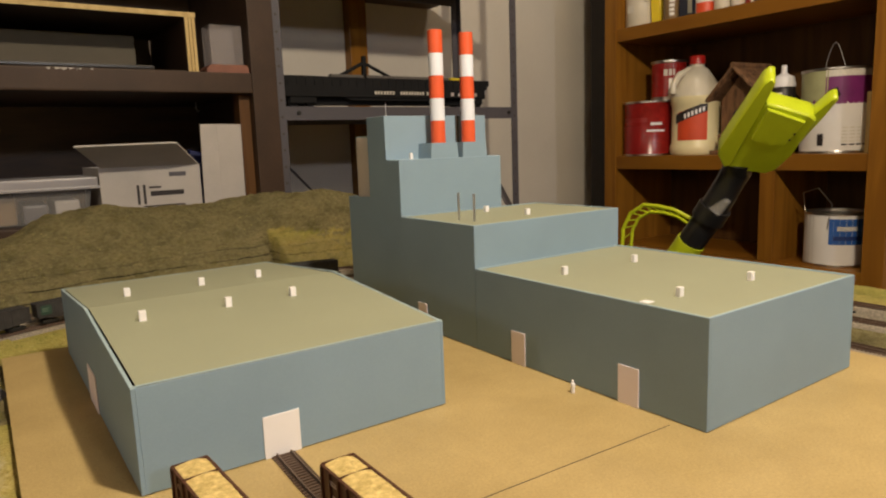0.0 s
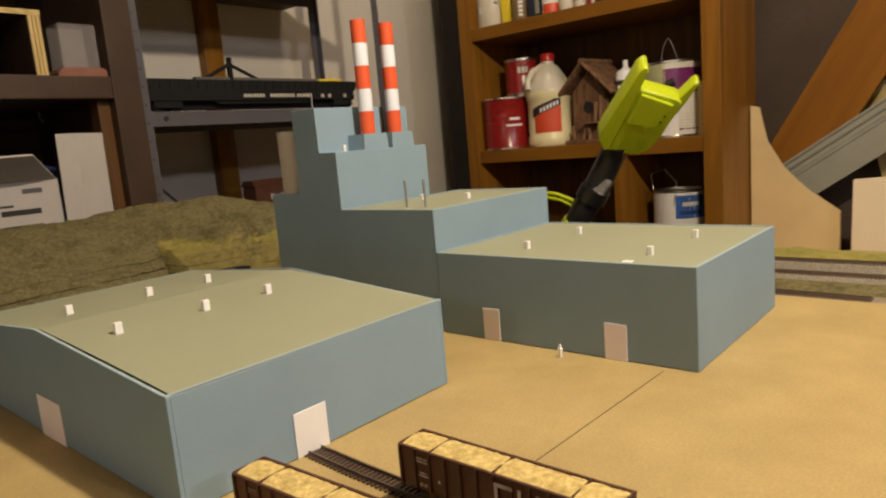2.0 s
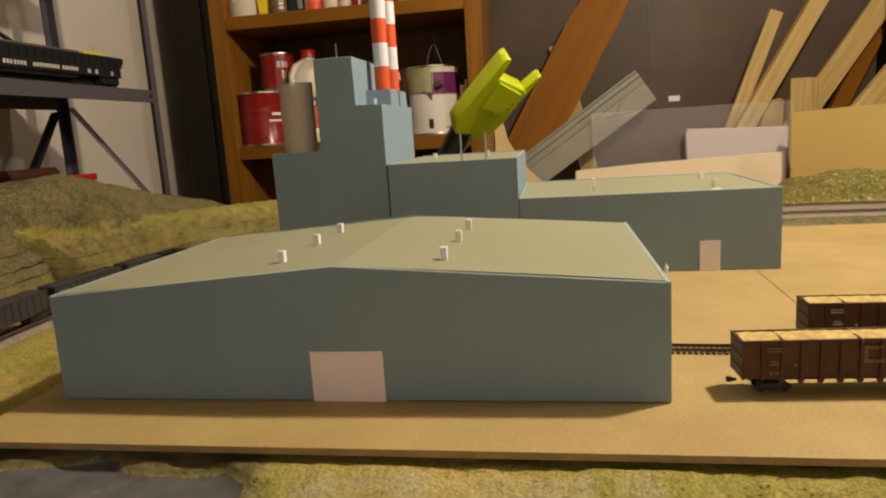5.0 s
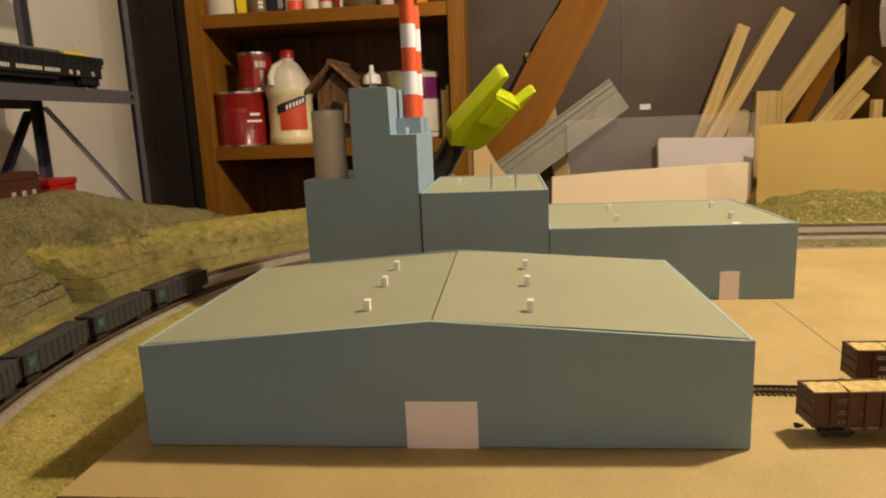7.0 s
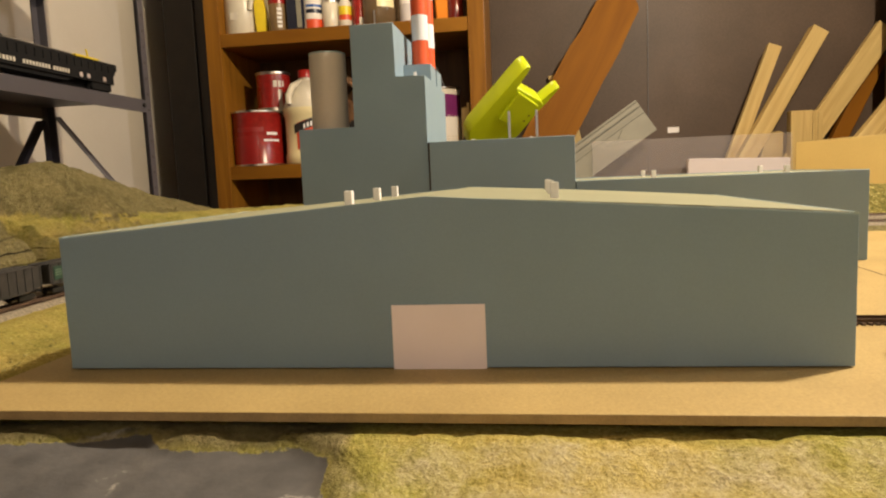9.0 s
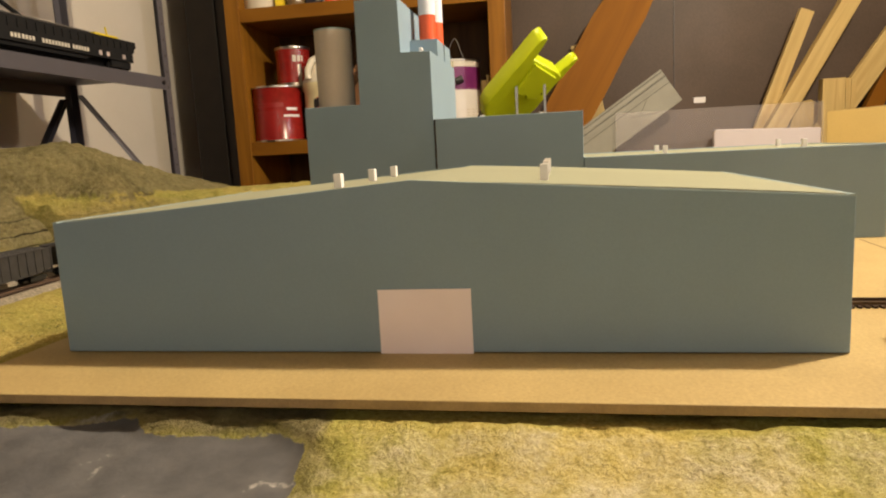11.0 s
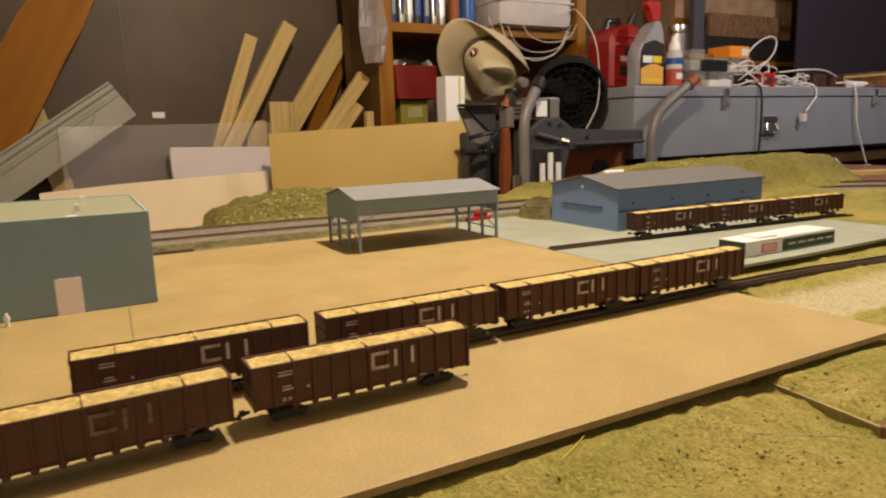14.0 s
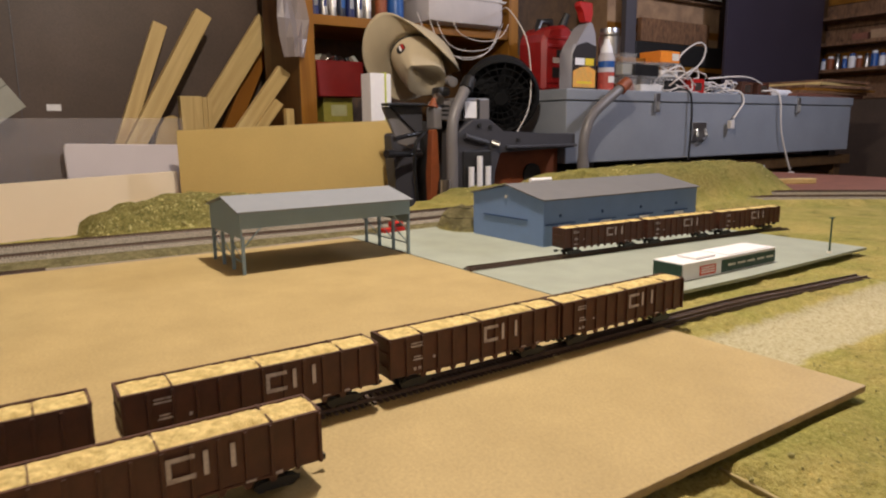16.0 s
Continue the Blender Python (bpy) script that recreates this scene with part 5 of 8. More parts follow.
make_cabinet()
crate = thing("plywood_crate", (0, 0, 0.3775), 0, "open plywood crate with pale layered edges on the shelf", "crate")
for name, (a, b, c, d) in dict(top_board=(-0.25, 0.399, 0.112, 0.1225), end_board=(0.376, 0.399, 0.0, 0.112), base_board=(-0.25, 0.372, 0.0, 0.004)).items():
    part(name, bx(a, b, 1.475, 1.80, c, d, 0.0008), SHELFBROWN, crate)
    for k in range(3):
        if name == "top_board":
            part("ply_edge", bx(a, b, 1.4715, 1.4748, c + 0.0005 + k * 0.0034, c + 0.0032 + k * 0.0034), PINEY, crate, "pale plywood edge layer")
        elif name == "end_board":
            part("ply_edge", bx(a + 0.001 + k * 0.007, a + 0.0068 + k * 0.007, 1.4715, 1.4748, c, d), PINE, crate, "pale plywood edge layer")
part("back_board", bx(-0.25, 0.372, 1.795, 1.80, 0.004, 0.112), CABINET, crate)
part("inner_sheet", bx(-0.2, 0.30, 1.60, 1.603, 0.005, 0.088), CARDGREY, crate, "brown board inside")
part("dark_tray", bx(-0.25, 0.31, 1.474, 1.60, 0.0042, 0.012, 0.002), BLACKPLASTIC, crate)

case = thing("display_case", (0.460, 1.50, 0.3775), 0, "small clear display case on a reddish wooden base", "display case")
part("wooden_base", prism([(-0.048, 0.0), (0.048, 0.0), (0.048, 0.008), (0.038, 0.018), (-0.038, 0.018), (-0.048, 0.008)], "y", -0.035, 0.035, bevel=0.001), REDWOOD, case, "reddish moulded wooden base")
for a, b, c, d in ((-0.034, 0.034, -0.029, -0.027), (-0.034, 0.034, 0.027, 0.029), (-0.034, -0.032, -0.027, 0.027), (0.032, 0.034, -0.027, 0.027)):
    part("pane", bx(a, b, c, d, 0.018, 0.100), CLEAR, case)
part("lid_pane", bx(-0.034, 0.034, -0.029, 0.029, 0.100, 0.102), CLEAR, case)

NAVYBLUE = mat("dark_blue_print", (0.010, 0.018, 0.10), 0.5, 0.1, 30, 0.03, 500)
box = thing("cardboard_box", (0, 0, 0.080), 0, "white cardboard carton with open flaps on the lower shelf", "box")
part("front_panel", bx(0.188, 0.379, 1.480, 1.483, 0.0, 0.106), BOXPAPER, box)
part("side_panel", bx(0.379, 0.382, 1.480, 1.72, 0.0, 0.106), BOXPAPER, box)
part("side_panel", bx(0.185, 0.188, 1.480, 1.72, 0.0, 0.106), BOXPAPER, box)
part("back_panel", bx(0.188, 0.379, 1.717, 1.72, 0.0, 0.106), BOXPAPER, box)
part("side_flap", prism([(0.3825, 0.0), (0.422, 0.0005), (0.422, 0.190), (0.387, 0.190)], "y", 1.4655, 1.4685), BOXPAPER, box, "tall open white flap")
ob = part("side_flap", prism([(0.0, 0.0005), (0.054, 0.004), (0.056, 0.189), (0.0, 0.190)], "y", 0, 0.003), BOXPAPER, box, "folded half of the tall flap")
ob.matrix_basis = Matrix.Translation((0.4222, 1.4655, 0)) @ Matrix.Rotation(radians(9), 4, "Z")
bm = bmesh.new()
lo = [(0.189, 1.4795, 0.106), (0.379, 1.4795, 0.106), (0.318, 1.392, 0.150), (0.137, 1.392, 0.147)]
vs = [bm.verts.new(p) for p in lo] + [bm.verts.new((x, y + 0.0008, z + 0.003)) for x, y, z in lo]
for f in ((3, 2, 1, 0), (4, 5, 6, 7), (0, 1, 5, 4), (1, 2, 6, 5), (2, 3, 7, 6), (3, 0, 4, 7)):
    bm.faces.new([vs[k] for k in f])
part("top_flap", bm, BOXPAPER, box, "raised slanting top flap")
for k, (a, b, c, d) in enumerate(((0.252, 0.257, 0.028, 0.068), (0.264, 0.269, 0.028, 0.068), (0.276, 0.300, 0.060, 0.064), (0.278, 0.345, 0.044, 0.054), (0.262, 0.345, 0.022, 0.0245))):
    part("print_mark", bx(a, b, 1.4793, 1.4799, c, d), LABELBLACK, box)
part("print_label", bx(0.318, 0.352, 1.4793, 1.4799, 0.083, 0.092), RACK, box)
for k in range(5):
    part("print_mark", bx(0.392 + 0.006 * k, 0.3955 + 0.006 * k, 1.4650, 1.4654, 0.016 + 0.0006 * k, 0.0205 + 0.0006 * k), LABELBLACK, box)
packet = thing("blue_packet", (0.405, 1.60, 0.080), 0, "dark blue packet standing behind the carton", "packet")
part("body", prism([(-0.020, 0), (0.022, 0), (0.018, 0.128), (-0.012, 0.138)], "y", -0.01, 0.01, bevel=0.002), NAVYBLUE, packet)

tub = thing("storage_tub", (0, 0, 0.080), 0, "clear plastic storage tub with flat lid on the lower shelf", "storage box")
part("body", prism([(-0.20, 0.0), (0.160, 0.0), (0.172, 0.066), (-0.20, 0.066)], "y", 1.50, 1.70, bevel=0.003), CLEARBOX, tub)
part("lid", bx(-0.21, 0.183, 1.485, 1.708, 0.0685, 0.090, 0.004), CLOUDY, tub, "cloudy plastic lid")
part("lid_rim", bx(-0.212, 0.186, 1.482, 1.711, 0.066, 0.0725, 0.002), CLOUDY, tub)
for k in range(6):
    x = -0.17 + 0.055 * k
    part("contents", bx(x, x + 0.045, 1.515, 1.69, 0.002, 0.040 + 0.006 * (k * 5 % 4), 0.006), (BOXPAPER, RACK, REDWOOD, TAN, RACK, BOXPAPER)[k], tub)


# ---- left: steel rack with a flat car ----
def slotted_post(name, x, y, parent, sx, sy, z1=1.0):
    """An angle-iron upright with a row of holes."""
    bm = bx(x, x + sx * 0.022, y, y + sy * 0.003, -1.0, z1)
    bx(x, x + sx * 0.003, y + sy * 0.003, y + sy * 0.022, -1.0, z1, bm=bm)
    p = part(name, bm, RACK, parent)
    bm = bmesh.new()
    for k in range(24):
        z = -0.02 + k * 0.038
        cyl((x + sx * 0.012, y - sy * 0.0004, z), (x + sx * 0.012, y + sy * 0.0012, z), 0.0028, seg=10, bm=bm)
    holes = part("slot_row", bm, DARKLINE, p)
    tagged(holes, kind="stuff")
    return p


def make_rack():
    top = thing("steel_rack", (0, 0, 0), 0, "grey slotted steel shelving rack in front of the white wall", "shelf rack")
    slotted_post("post", 0.566, 1.478, top, 1, 1)
    slotted_post("post", 1.300, 1.482, top, -1, 1)
    slotted_post("post", 0.566, 1.765, top, 1, -1)
    slotted_post("post", 1.300, 1.765, top, -1, -1)
    for z0, z1 in ((0.277, 0.310), (-0.02, 0.012), (0.640, 0.672)):
        sh = part("shelf", bx(0.570, 1.296, 1.486, 1.761, z1 - 0.004, z1 - 0.001, 0.001), RACK, top)
        part("lip", bx(0.589, 1.277, 1.4805, 1.4835, z0, z1 - 0.004), RACK, sh)
        part("lip", bx(0.589, 1.277, 1.762, 1.765, z0, z1 - 0.004), RACK, sh)
        # Added filler; stops light passing behind the shelf onto the wall below.
        part("rear_board", bx(0.570, 1.296, 1.766, 1.915, z1 - 0.012, z1 - 0.002, 0.001), CABINET, sh, "board added behind the shelf to shade the wall")
    part("side_brace", sweep([(1.303, 1.74, 0.28), (1.303, 1.50, -0.02)], 0.014, 6, flat=0.3), RACK, top)
    part("back_brace", sweep([(1.28, 1.770, 0.27), (1.00, 1.770, -0.1)], 0.016, 6, flat=0.3), RACK, top)
    part("back_brace", sweep([(0.60, 1.770, 0.27), (0.95, 1.770, -0.1)], 0.009, 6, flat=0.3), RACK, top)
    part("side_brace", sweep([(0.572, 1.52, 0.20), (0.70, 1.80, 0.0)], 0.009, 6, flat=0.3), RACK, top)
    for x in (0.62, 1.265):
        part("bolt", cyl((x, 1.4805, 0.294), (x, 1.476, 0.294), 0.005, seg=10), BLACK, top)
    return top


make_rack()
structure(part("wall_stud", bx(0.975, 1.035, 1.880, 1.9195, -1.0, 1.39, 0.002), OAKUP), "brown wooden stud on the white wall", "wall stud")


def make_flat_car():
    top = thing("large_flat_car", (0, 0, 0.309), 0, "large black model flat car with white lettering on the rack", "rail car")
    y0, y1 = 1.515, 1.595
    part("deck", bx(0.585, 1.215, y0, y1, 0.050, 0.060, 0.001), FANBLACK, top)
    part("centre_sill", bx(0.60, 1.20, y0 + 0.022, y1 - 0.022, 0.008, 0.050), FANBLACK, top)
    part("side_sill", prism([(0.70, 0.050), (0.78, 0.018), (1.05, 0.018), (1.13, 0.050)], "y", y0 + 0.004, y1 - 0.004), FANBLACK, top)
    for xa, xb in ((0.585, 0.700), (1.115, 1.222)):
        part("end_deck", bx(xa, xb, y0, y1, 0.060, 0.075, 0.001), FANBLACK, top)
    for xc in (0.650, 1.165):
        tr = part("truck", bx(xc - 0.034, xc + 0.034, y0 + 0.002, y0 + 0.008, 0.010, 0.030, 0.002), FANBLACK, top)
        part("truck_bolster", bx(xc - 0.008, xc + 0.008, y0 + 0.008, y1 - 0.008, 0.020, 0.050), FANBLACK, tr)
        for dx in (-0.022, 0.022):
            bm = cyl((xc + dx, y0 + 0.010, 0.0145), (xc + dx, y0 + 0.016, 0.0145), 0.0140, seg=20)
            cyl((xc + dx, y1 - 0.016, 0.0145), (xc + dx, y1 - 0.010, 0.0145), 0.0140, seg=20, bm=bm)
            cyl((xc + dx, y0 + 0.016, 0.0145), (xc + dx, y1 - 0.016, 0.0145), 0.003, seg=8, bm=bm)
            part("wheelset", bm, FANBLACK, tr)
    part("side_plate", bx(0.600, 1.205, y0 - 0.0015, y0 + 0.002, 0.026, 0.074, 0.0006), FANBLACK, top)
    for k in range(26):
        part("stake_pocket", bx(0.610 + 0.023 * k, 0.614 + 0.023 * k, y0 - 0.0035, y0 - 0.0016, 0.052, 0.068), FANBLACK, top)
    part("load_beam", bx(0.735, 1.095, y0 + 0.020, y0 + 0.036, 0.074, 0.083, 0.001), GROOVEGREY, top, "dull grey beam load")
    part("load_post", bx(0.826, 0.836, y0 + 0.02, y0 + 0.03, 0.060, 0.130), FANBLACK, top, "thin dark upright of the load")
    part("load_strut", cyl((0.831, y0 + 0.025, 0.114), (0.750, y0 + 0.025, 0.074), 0.0045, seg=8), FANBLACK, top)
    part("load_strut", cyl((0.831, y0 + 0.025, 0.114), (0.925, y0 + 0.025, 0.072), 0.0045, seg=8), FANBLACK, top)
    part("yellow_part", bx(1.095, 1.175, y0 + 0.010, y0 + 0.050, 0.075, 0.082, 0.002), YELLOW, top, "yellow plastic part")
    part("yellow_lever", cyl((1.150, y0 + 0.02, 0.080), (1.145, y0 + 0.02, 0.100), 0.002, seg=8), YELLOW, top)
    for xa, xb in ((0.845, 0.865), (0.872, 0.905), (0.922, 0.995), (1.005, 1.055)):
        bm = bmesh.new()
        x = xa
        while x < xb:
            bx(x, x + 0.0052, y0 - 0.0024, y0 - 0.0016, 0.0330, 0.0410, bm=bm)
            x += 0.0085
        part("lettering", bm, SILL, top, "white lettering bars")
    for xa in (1.085, 1.110, 1.165):
        part("lettering", bx(xa, xa + 0.010, y0 - 0.0024, y0 - 0.0016, 0.031, 0.0405), LOGO, top)
    part("coupler", bx(1.222, 1.236, 1.550, 1.560, 0.028, 0.040, 0.002), FANBLACK, top)
    return top


make_flat_car()
rb = thing("red_tool_box", (1.075, 1.60, 0.012), 0, "small bright red plastic box on the rack shelf", "box")
part("body", bx(-0.045, 0.045, -0.04, 0.04, 0, 0.085, 0.004), REDPLASTIC, rb)
part("lid", bx(-0.048, 0.048, -0.043, 0.043, 0.085, 0.100, 0.004), REDPLASTIC, rb)
oc = thing("old_model_car", (0.955, 1.60, 0.012), 0, "dark red-brown model rail car on the rack shelf", "rail car")
part("body", bx(-0.075, 0.060, -0.03, 0.03, 0.020, 0.108, 0.003), CARBROWN, oc)
part("roof", prism([(-0.032, 0.108), (0.032, 0.108), (0.020, 0.122), (-0.020, 0.122)], "x", -0.078, 0.063), CARBROWN, oc)
part("underframe", bx(-0.070, 0.055, -0.02, 0.02, 0.010, 0.020), BLACK, oc)
for x in (-0.05, 0.035):
    part("wheelset", cyl((x, -0.026, 0.012), (x, 0.026, 0.012), 0.012, seg=16), BLACK, oc)
for x in (-0.03, 0.0, 0.03):
    part("marking", bx(x, x + 0.012, -0.0307, -0.0301, 0.070, 0.084), LOGO, oc)

blk = thing("black_wardrobe", (0, 0, -1.0), 0, "tall matt black cabinet standing behind the bookcase", "cabinet")
part("body", bx(1.958, 2.26, 1.575, 1.800, 0, 2.38, 0.004), mat("matt_black_lacquer", (0.016, 0.010, 0.0065), 0.6, 0.3, 20, 0.05, 300), blk)
part("door_edge", bx(1.951, 1.957, 1.685, 1.690, 0.02, 2.36), BLACK, blk)


# ---- the wooden bookcase with paint and glue ----
def make_bookcase():
    top = thing("wooden_bookcase", (0, 0, 0), 0, "varnished brown pine bookcase full of cans and bottles", "bookcase")
    x0, x1 = 1.75, 2.06
    part("upright", bx(x0, x1, 1.500, 1.548, -1.0, 1.1, 0.002), OAKUP, top)
    part("upright", bx(x0, x1, 0.676, 0.726, -1.0, 1.1, 0.002), OAKUP, top)
    for z0, z1 in ((0.107, 0.150), (0.519, 0.560), (-0.185, -0.145), (0.93, 0.97)):
        part("shelf", bx(x0 + 0.004, x1 - 0.01, 0.726, 1.500, z0, z1, 0.002), OAK, top)
    part("divider", bx(x0 + 0.006, x1 - 0.01, 0.955, 0.998, -0.145, 0.107, 0.002), OAKUP, top)
    # Darkened pine stands in for the shade inside the case.
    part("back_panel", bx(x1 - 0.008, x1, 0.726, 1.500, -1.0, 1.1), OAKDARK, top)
    part("latch_plate", bx(x0 + 0.010, x0 + 0.030, 0.668, 0.6755, 0.610, 0.690, 0.002), BLACK, top, "black iron latch plate")
    part("latch_knob", lathe([(0, -0.012), (0.009, -0.009), (0.012, 0.0), (0.009, 0.009), (0, 0.012)], 16, at=(x0 + 0.014, 0.656, 0.628)), mat("dull_brass", (0.50, 0.34, 0.12), 0.35, 0.1, 60, 0.05, 500, metal=1.0), top, "round brass knob", True)
    return top


make_bookcase()


def can(name, y, z, r, h, material, label, x=1.86, bands=(), lid=True):
    top = thing(name, (x, y, z), 0, label, "can")
    part("body", lathe([(0.0, 0.0), (r, 0.0), (r * 1.02, 0.003), (r, 0.006), (r, h - 0.006), (r * 1.02, h - 0.003), (r, h), (r * 0.93, h), (r * 0.93, h - 0.006), (0.0, h - 0.006)], 36), material, top, "", True)
    part("rim", lathe([(r * 0.95, h - 0.004), (r * 1.03, h - 0.004), (r * 1.03, h + 0.001), (r * 0.95, h + 0.001)], 36), TINCAN, top, "tin rim", True)
    part("foot_rim", lathe([(r * 0.95, 0.0), (r * 1.025, 0.0), (r * 1.025, 0.005), (r * 0.95, 0.005)], 36), TINCAN, top, "", True)
    for z0, z1, a0, a1, mm, lab in bands:
        bm = bmesh.new()
        n = 18
        ring = [(math.cos(radians(a0 + (a1 - a0) * k / n)), math.sin(radians(a0 + (a1 - a0) * k / n))) for k in range(n + 1)]
        for (c0, s0), (c1, s1) in zip(ring, ring[1:]):
            q = 1.004 * r
            bm.faces.new([bm.verts.new(p) for p in ((q * c0, q * s0, z0 * h), (q * c1, q * s1, z0 * h), (q * c1, q * s1, z1 * h), (q * c0, q * s0, z1 * h))])
        bmesh.ops.remove_doubles(bm, verts=bm.verts, dist=1e-5)
        part("label", bm, mm, top, lab, True)
    return top


can("coffee_can", 1.432, 0.150, 0.079, 0.172, CANRED, "large red printed coffee can on the bookcase shelf", 1.833,
    ((0.05, 0.55, 140, 200, DEEPRED, "dark red printed panel"), (0.62, 0.70, 150, 215, DEEPRED, "dark red lettering bar"), (0.56, 0.61, 222, 250, WHITE, "white cup mark"), (0.44, 0.48, 214, 256, WHITE, "white cup mark")))
can("small_tin", 1.384, 0.323, 0.055, 0.125, TINCAN, "small silver and red tin standing on the coffee can", 1.872,
    ((0.10, 0.94, 90, 290, CANRED, "red printed band"), (0.62, 0.78, 200, 212, SILL, "pale lettering bar"), (0.62, 0.78, 216, 226, SILL, "pale lettering bar"), (0.62, 0.78, 230, 236, SILL, "pale lettering bar"), (0.10, 0.55, 216, 228, TINCAN, "silver stripe")))


def wrap(name, r, z0, z1, a0, a1, material, parent, label=""):
    """A paper label bent round a body of radius r between two angles."""
    bm = bmesh.new()
    n = 12
    lo = [bm.verts.new((r * math.cos(radians(a0 + (a1 - a0) * k / n)), r * math.sin(radians(a0 + (a1 - a0) * k / n)), z0)) for k in range(n + 1)]
    hi = [bm.verts.new((v.co.x, v.co.y, z1)) for v in lo]
    for k in range(n):
        bm.faces.new((lo[k], lo[k + 1], hi[k + 1], hi[k]))
    return part(name, bm, material, parent, label, True)


def make_jug():
    top = thing("glue_jug", (1.855, 1.268, 0.150), 0, "gallon jug of cream wood glue with red cap", "jug")
    part("lower_body", lathe([(0.0, 0.0), (0.072, 0.0), (0.077, 0.006), (0.077, 0.030), (0.073, 0.036), (0.073, 0.150), (0.077, 0.156), (0.077, 0.178), (0.0, 0.178)], 36), CREAMGLUE, top, "cream glue filled body", True)
    part("upper_body", lathe([(0.0765, 0.178), (0.074, 0.190), (0.056, 0.225), (0.034, 0.258), (0.021, 0.268), (0.021, 0.280), (0.0, 0.280)], 36), MILKY, top, "milky empty shoulder", True)
    part("cap", lathe([(0.0, 0.276), (0.0235, 0.276), (0.0235, 0.298), (0.021, 0.301), (0.0, 0.301)], 24), REDPLASTIC, top, "red screw cap", True)
    part("handle", sweep([(-0.016, 0.012, 0.262), (-0.050, 0.028, 0.245), (-0.068, 0.036, 0.215), (-0.070, 0.036, 0.188)], 0.011, 10), MILKY, top, "milky moulded handle", True)
    bm = bmesh.new()
    for k in range(12):
        a0, a1 = radians(168 + k * 6), radians(174 + k * 6)
        bm.faces.new([bm.verts.new((0.0738 * math.cos(a), 0.0738 * math.sin(a), z)) for a, z in ((a0, 0.045), (a1, 0.045), (a1, 0.128 + 0.0025 * (k + 1)), (a0, 0.128 + 0.0025 * k))])
    part("label", bm, LABELRED, top, "red paper label")
    bm = bmesh.new()
    for k in range(13):
        a0, a1 = radians(162 + k * 6), radians(168 + k * 6)
        bm.faces.new([bm.verts.new((0.0742 * math.cos(a), 0.0742 * math.sin(a), z)) for a, z in ((a0, 0.095 + 0.0028 * k), (a1, 0.0978 + 0.0028 * k), (a1, 0.126 + 0.0028 * k), (a0, 0.1232 + 0.0028 * k))])
    part("label_band", bm, LABELBLACK, top, "slanting black label band")
    bm = bmesh.new()
    for k in range(6):
        a0, a1 = radians(186 + k * 8.5), radians(191 + k * 8.5)
        zz = 0.110 + 0.004 * k
        bm.faces.new([bm.verts.new((0.0746 * math.cos(a), 0.0746 * math.sin(a), z)) for a, z in ((a0, zz), (a1, zz + 0.002), (a1, zz + 0.016), (a0, zz + 0.014))])
    part("label_bars", bm, WHITE, top, "white label bars")
    return top


make_jug()


def make_birdhouse():
    top = thing("birdhouse", (1.872, 1.098, 0.150), -10, "rustic brown wooden birdhouse with pitched roof and stick trim", "birdhouse")
    part("body", prism([(-0.064, 0.0), (0.064, 0.0), (0.064, 0.160), (0.0, 0.226), (-0.064, 0.160)], "x", -0.05, 0.055, bevel=0.002), BARK, top)
    for s in (-1, 1):
        for k in range(4):
            a, b = k / 4, (k + 1) / 4 - 0.012
            part("roof_board", prism([(s * 0.106 * a, 0.240 - 0.098 * a), (s * 0.106 * b, 0.240 - 0.098 * b), (s * (0.106 * b + 0.005), 0.248 - 0.098 * b), (s * (0.106 * a + 0.005), 0.248 - 0.098 * a)], "x", -0.070 - 0.004 * (k % 2), 0.066 + 0.003 * (k % 2), bevel=0.001), BARK, top)
        part("barge_stick", cyl((-0.078, s * 0.004, 0.246), (-0.075, s * 0.112, 0.146), 0.0058, seg=10), BARK, top, "round stick along the gable")
    part("ridge_pole", cyl((-0.082, 0.0, 0.254), (0.072, 0.0, 0.252), 0.0085, seg=14), BARK, top)
    part("entrance", cyl((-0.0515, 0.0, 0.112), (-0.046, 0.0, 0.112), 0.019, seg=20), BLACK, top)
    part("porch_shelf", bx(-0.085, -0.050, -0.058, 0.010, 0.060, 0.066, 0.001), BARK, top)
    for k, (y, z, h) in enumerate(((-0.055, 0.012, 0.05), (-0.040, 0.066, 0.06), (-0.015, 0.012, 0.05), (0.010, 0.012, 0.04), (-0.058, 0.070, 0.07), (0.045, 0.012, 0.045))):
        part("log_piece", cyl((-0.068 - 0.004 * (k % 2), y, z), (-0.064, y + 0.008 * (k % 3 - 1), z + h), 0.0065, seg=10), BARK, top)
    for k in range(5):
        part("side_stick", cyl((-0.045 + 0.022 * k, -0.068, 0.014), (-0.043 + 0.022 * k, -0.067, 0.13 - 0.012 * (k % 3)), 0.006, seg=8), BARK, top)
    part("base", bx(-0.085, 0.070, -0.078, 0.072, 0.0, 0.012, 0.002), BARK, top)
    return top


make_birdhouse()
sp = thing("spray_bottle", (1.84, 0.986, 0.150), 0, "black bottle with blue label and white nozzle cap", "bottle")
part("body", lathe([(0.0, 0.0), (0.030, 0.0), (0.031, 0.004), (0.031, 0.172), (0.026, 0.182), (0.0, 0.182)], 24), LABELBLACK, sp, "", True)
part("label", lathe([(0.0314, 0.020), (0.0314, 0.110)], 24), LABELBLUE, sp, "blue label")
part("label_mark", bx(-0.0320, -0.0314, -0.014, 0.012, 0.145, 0.166, 0.0003), WHITE, sp)
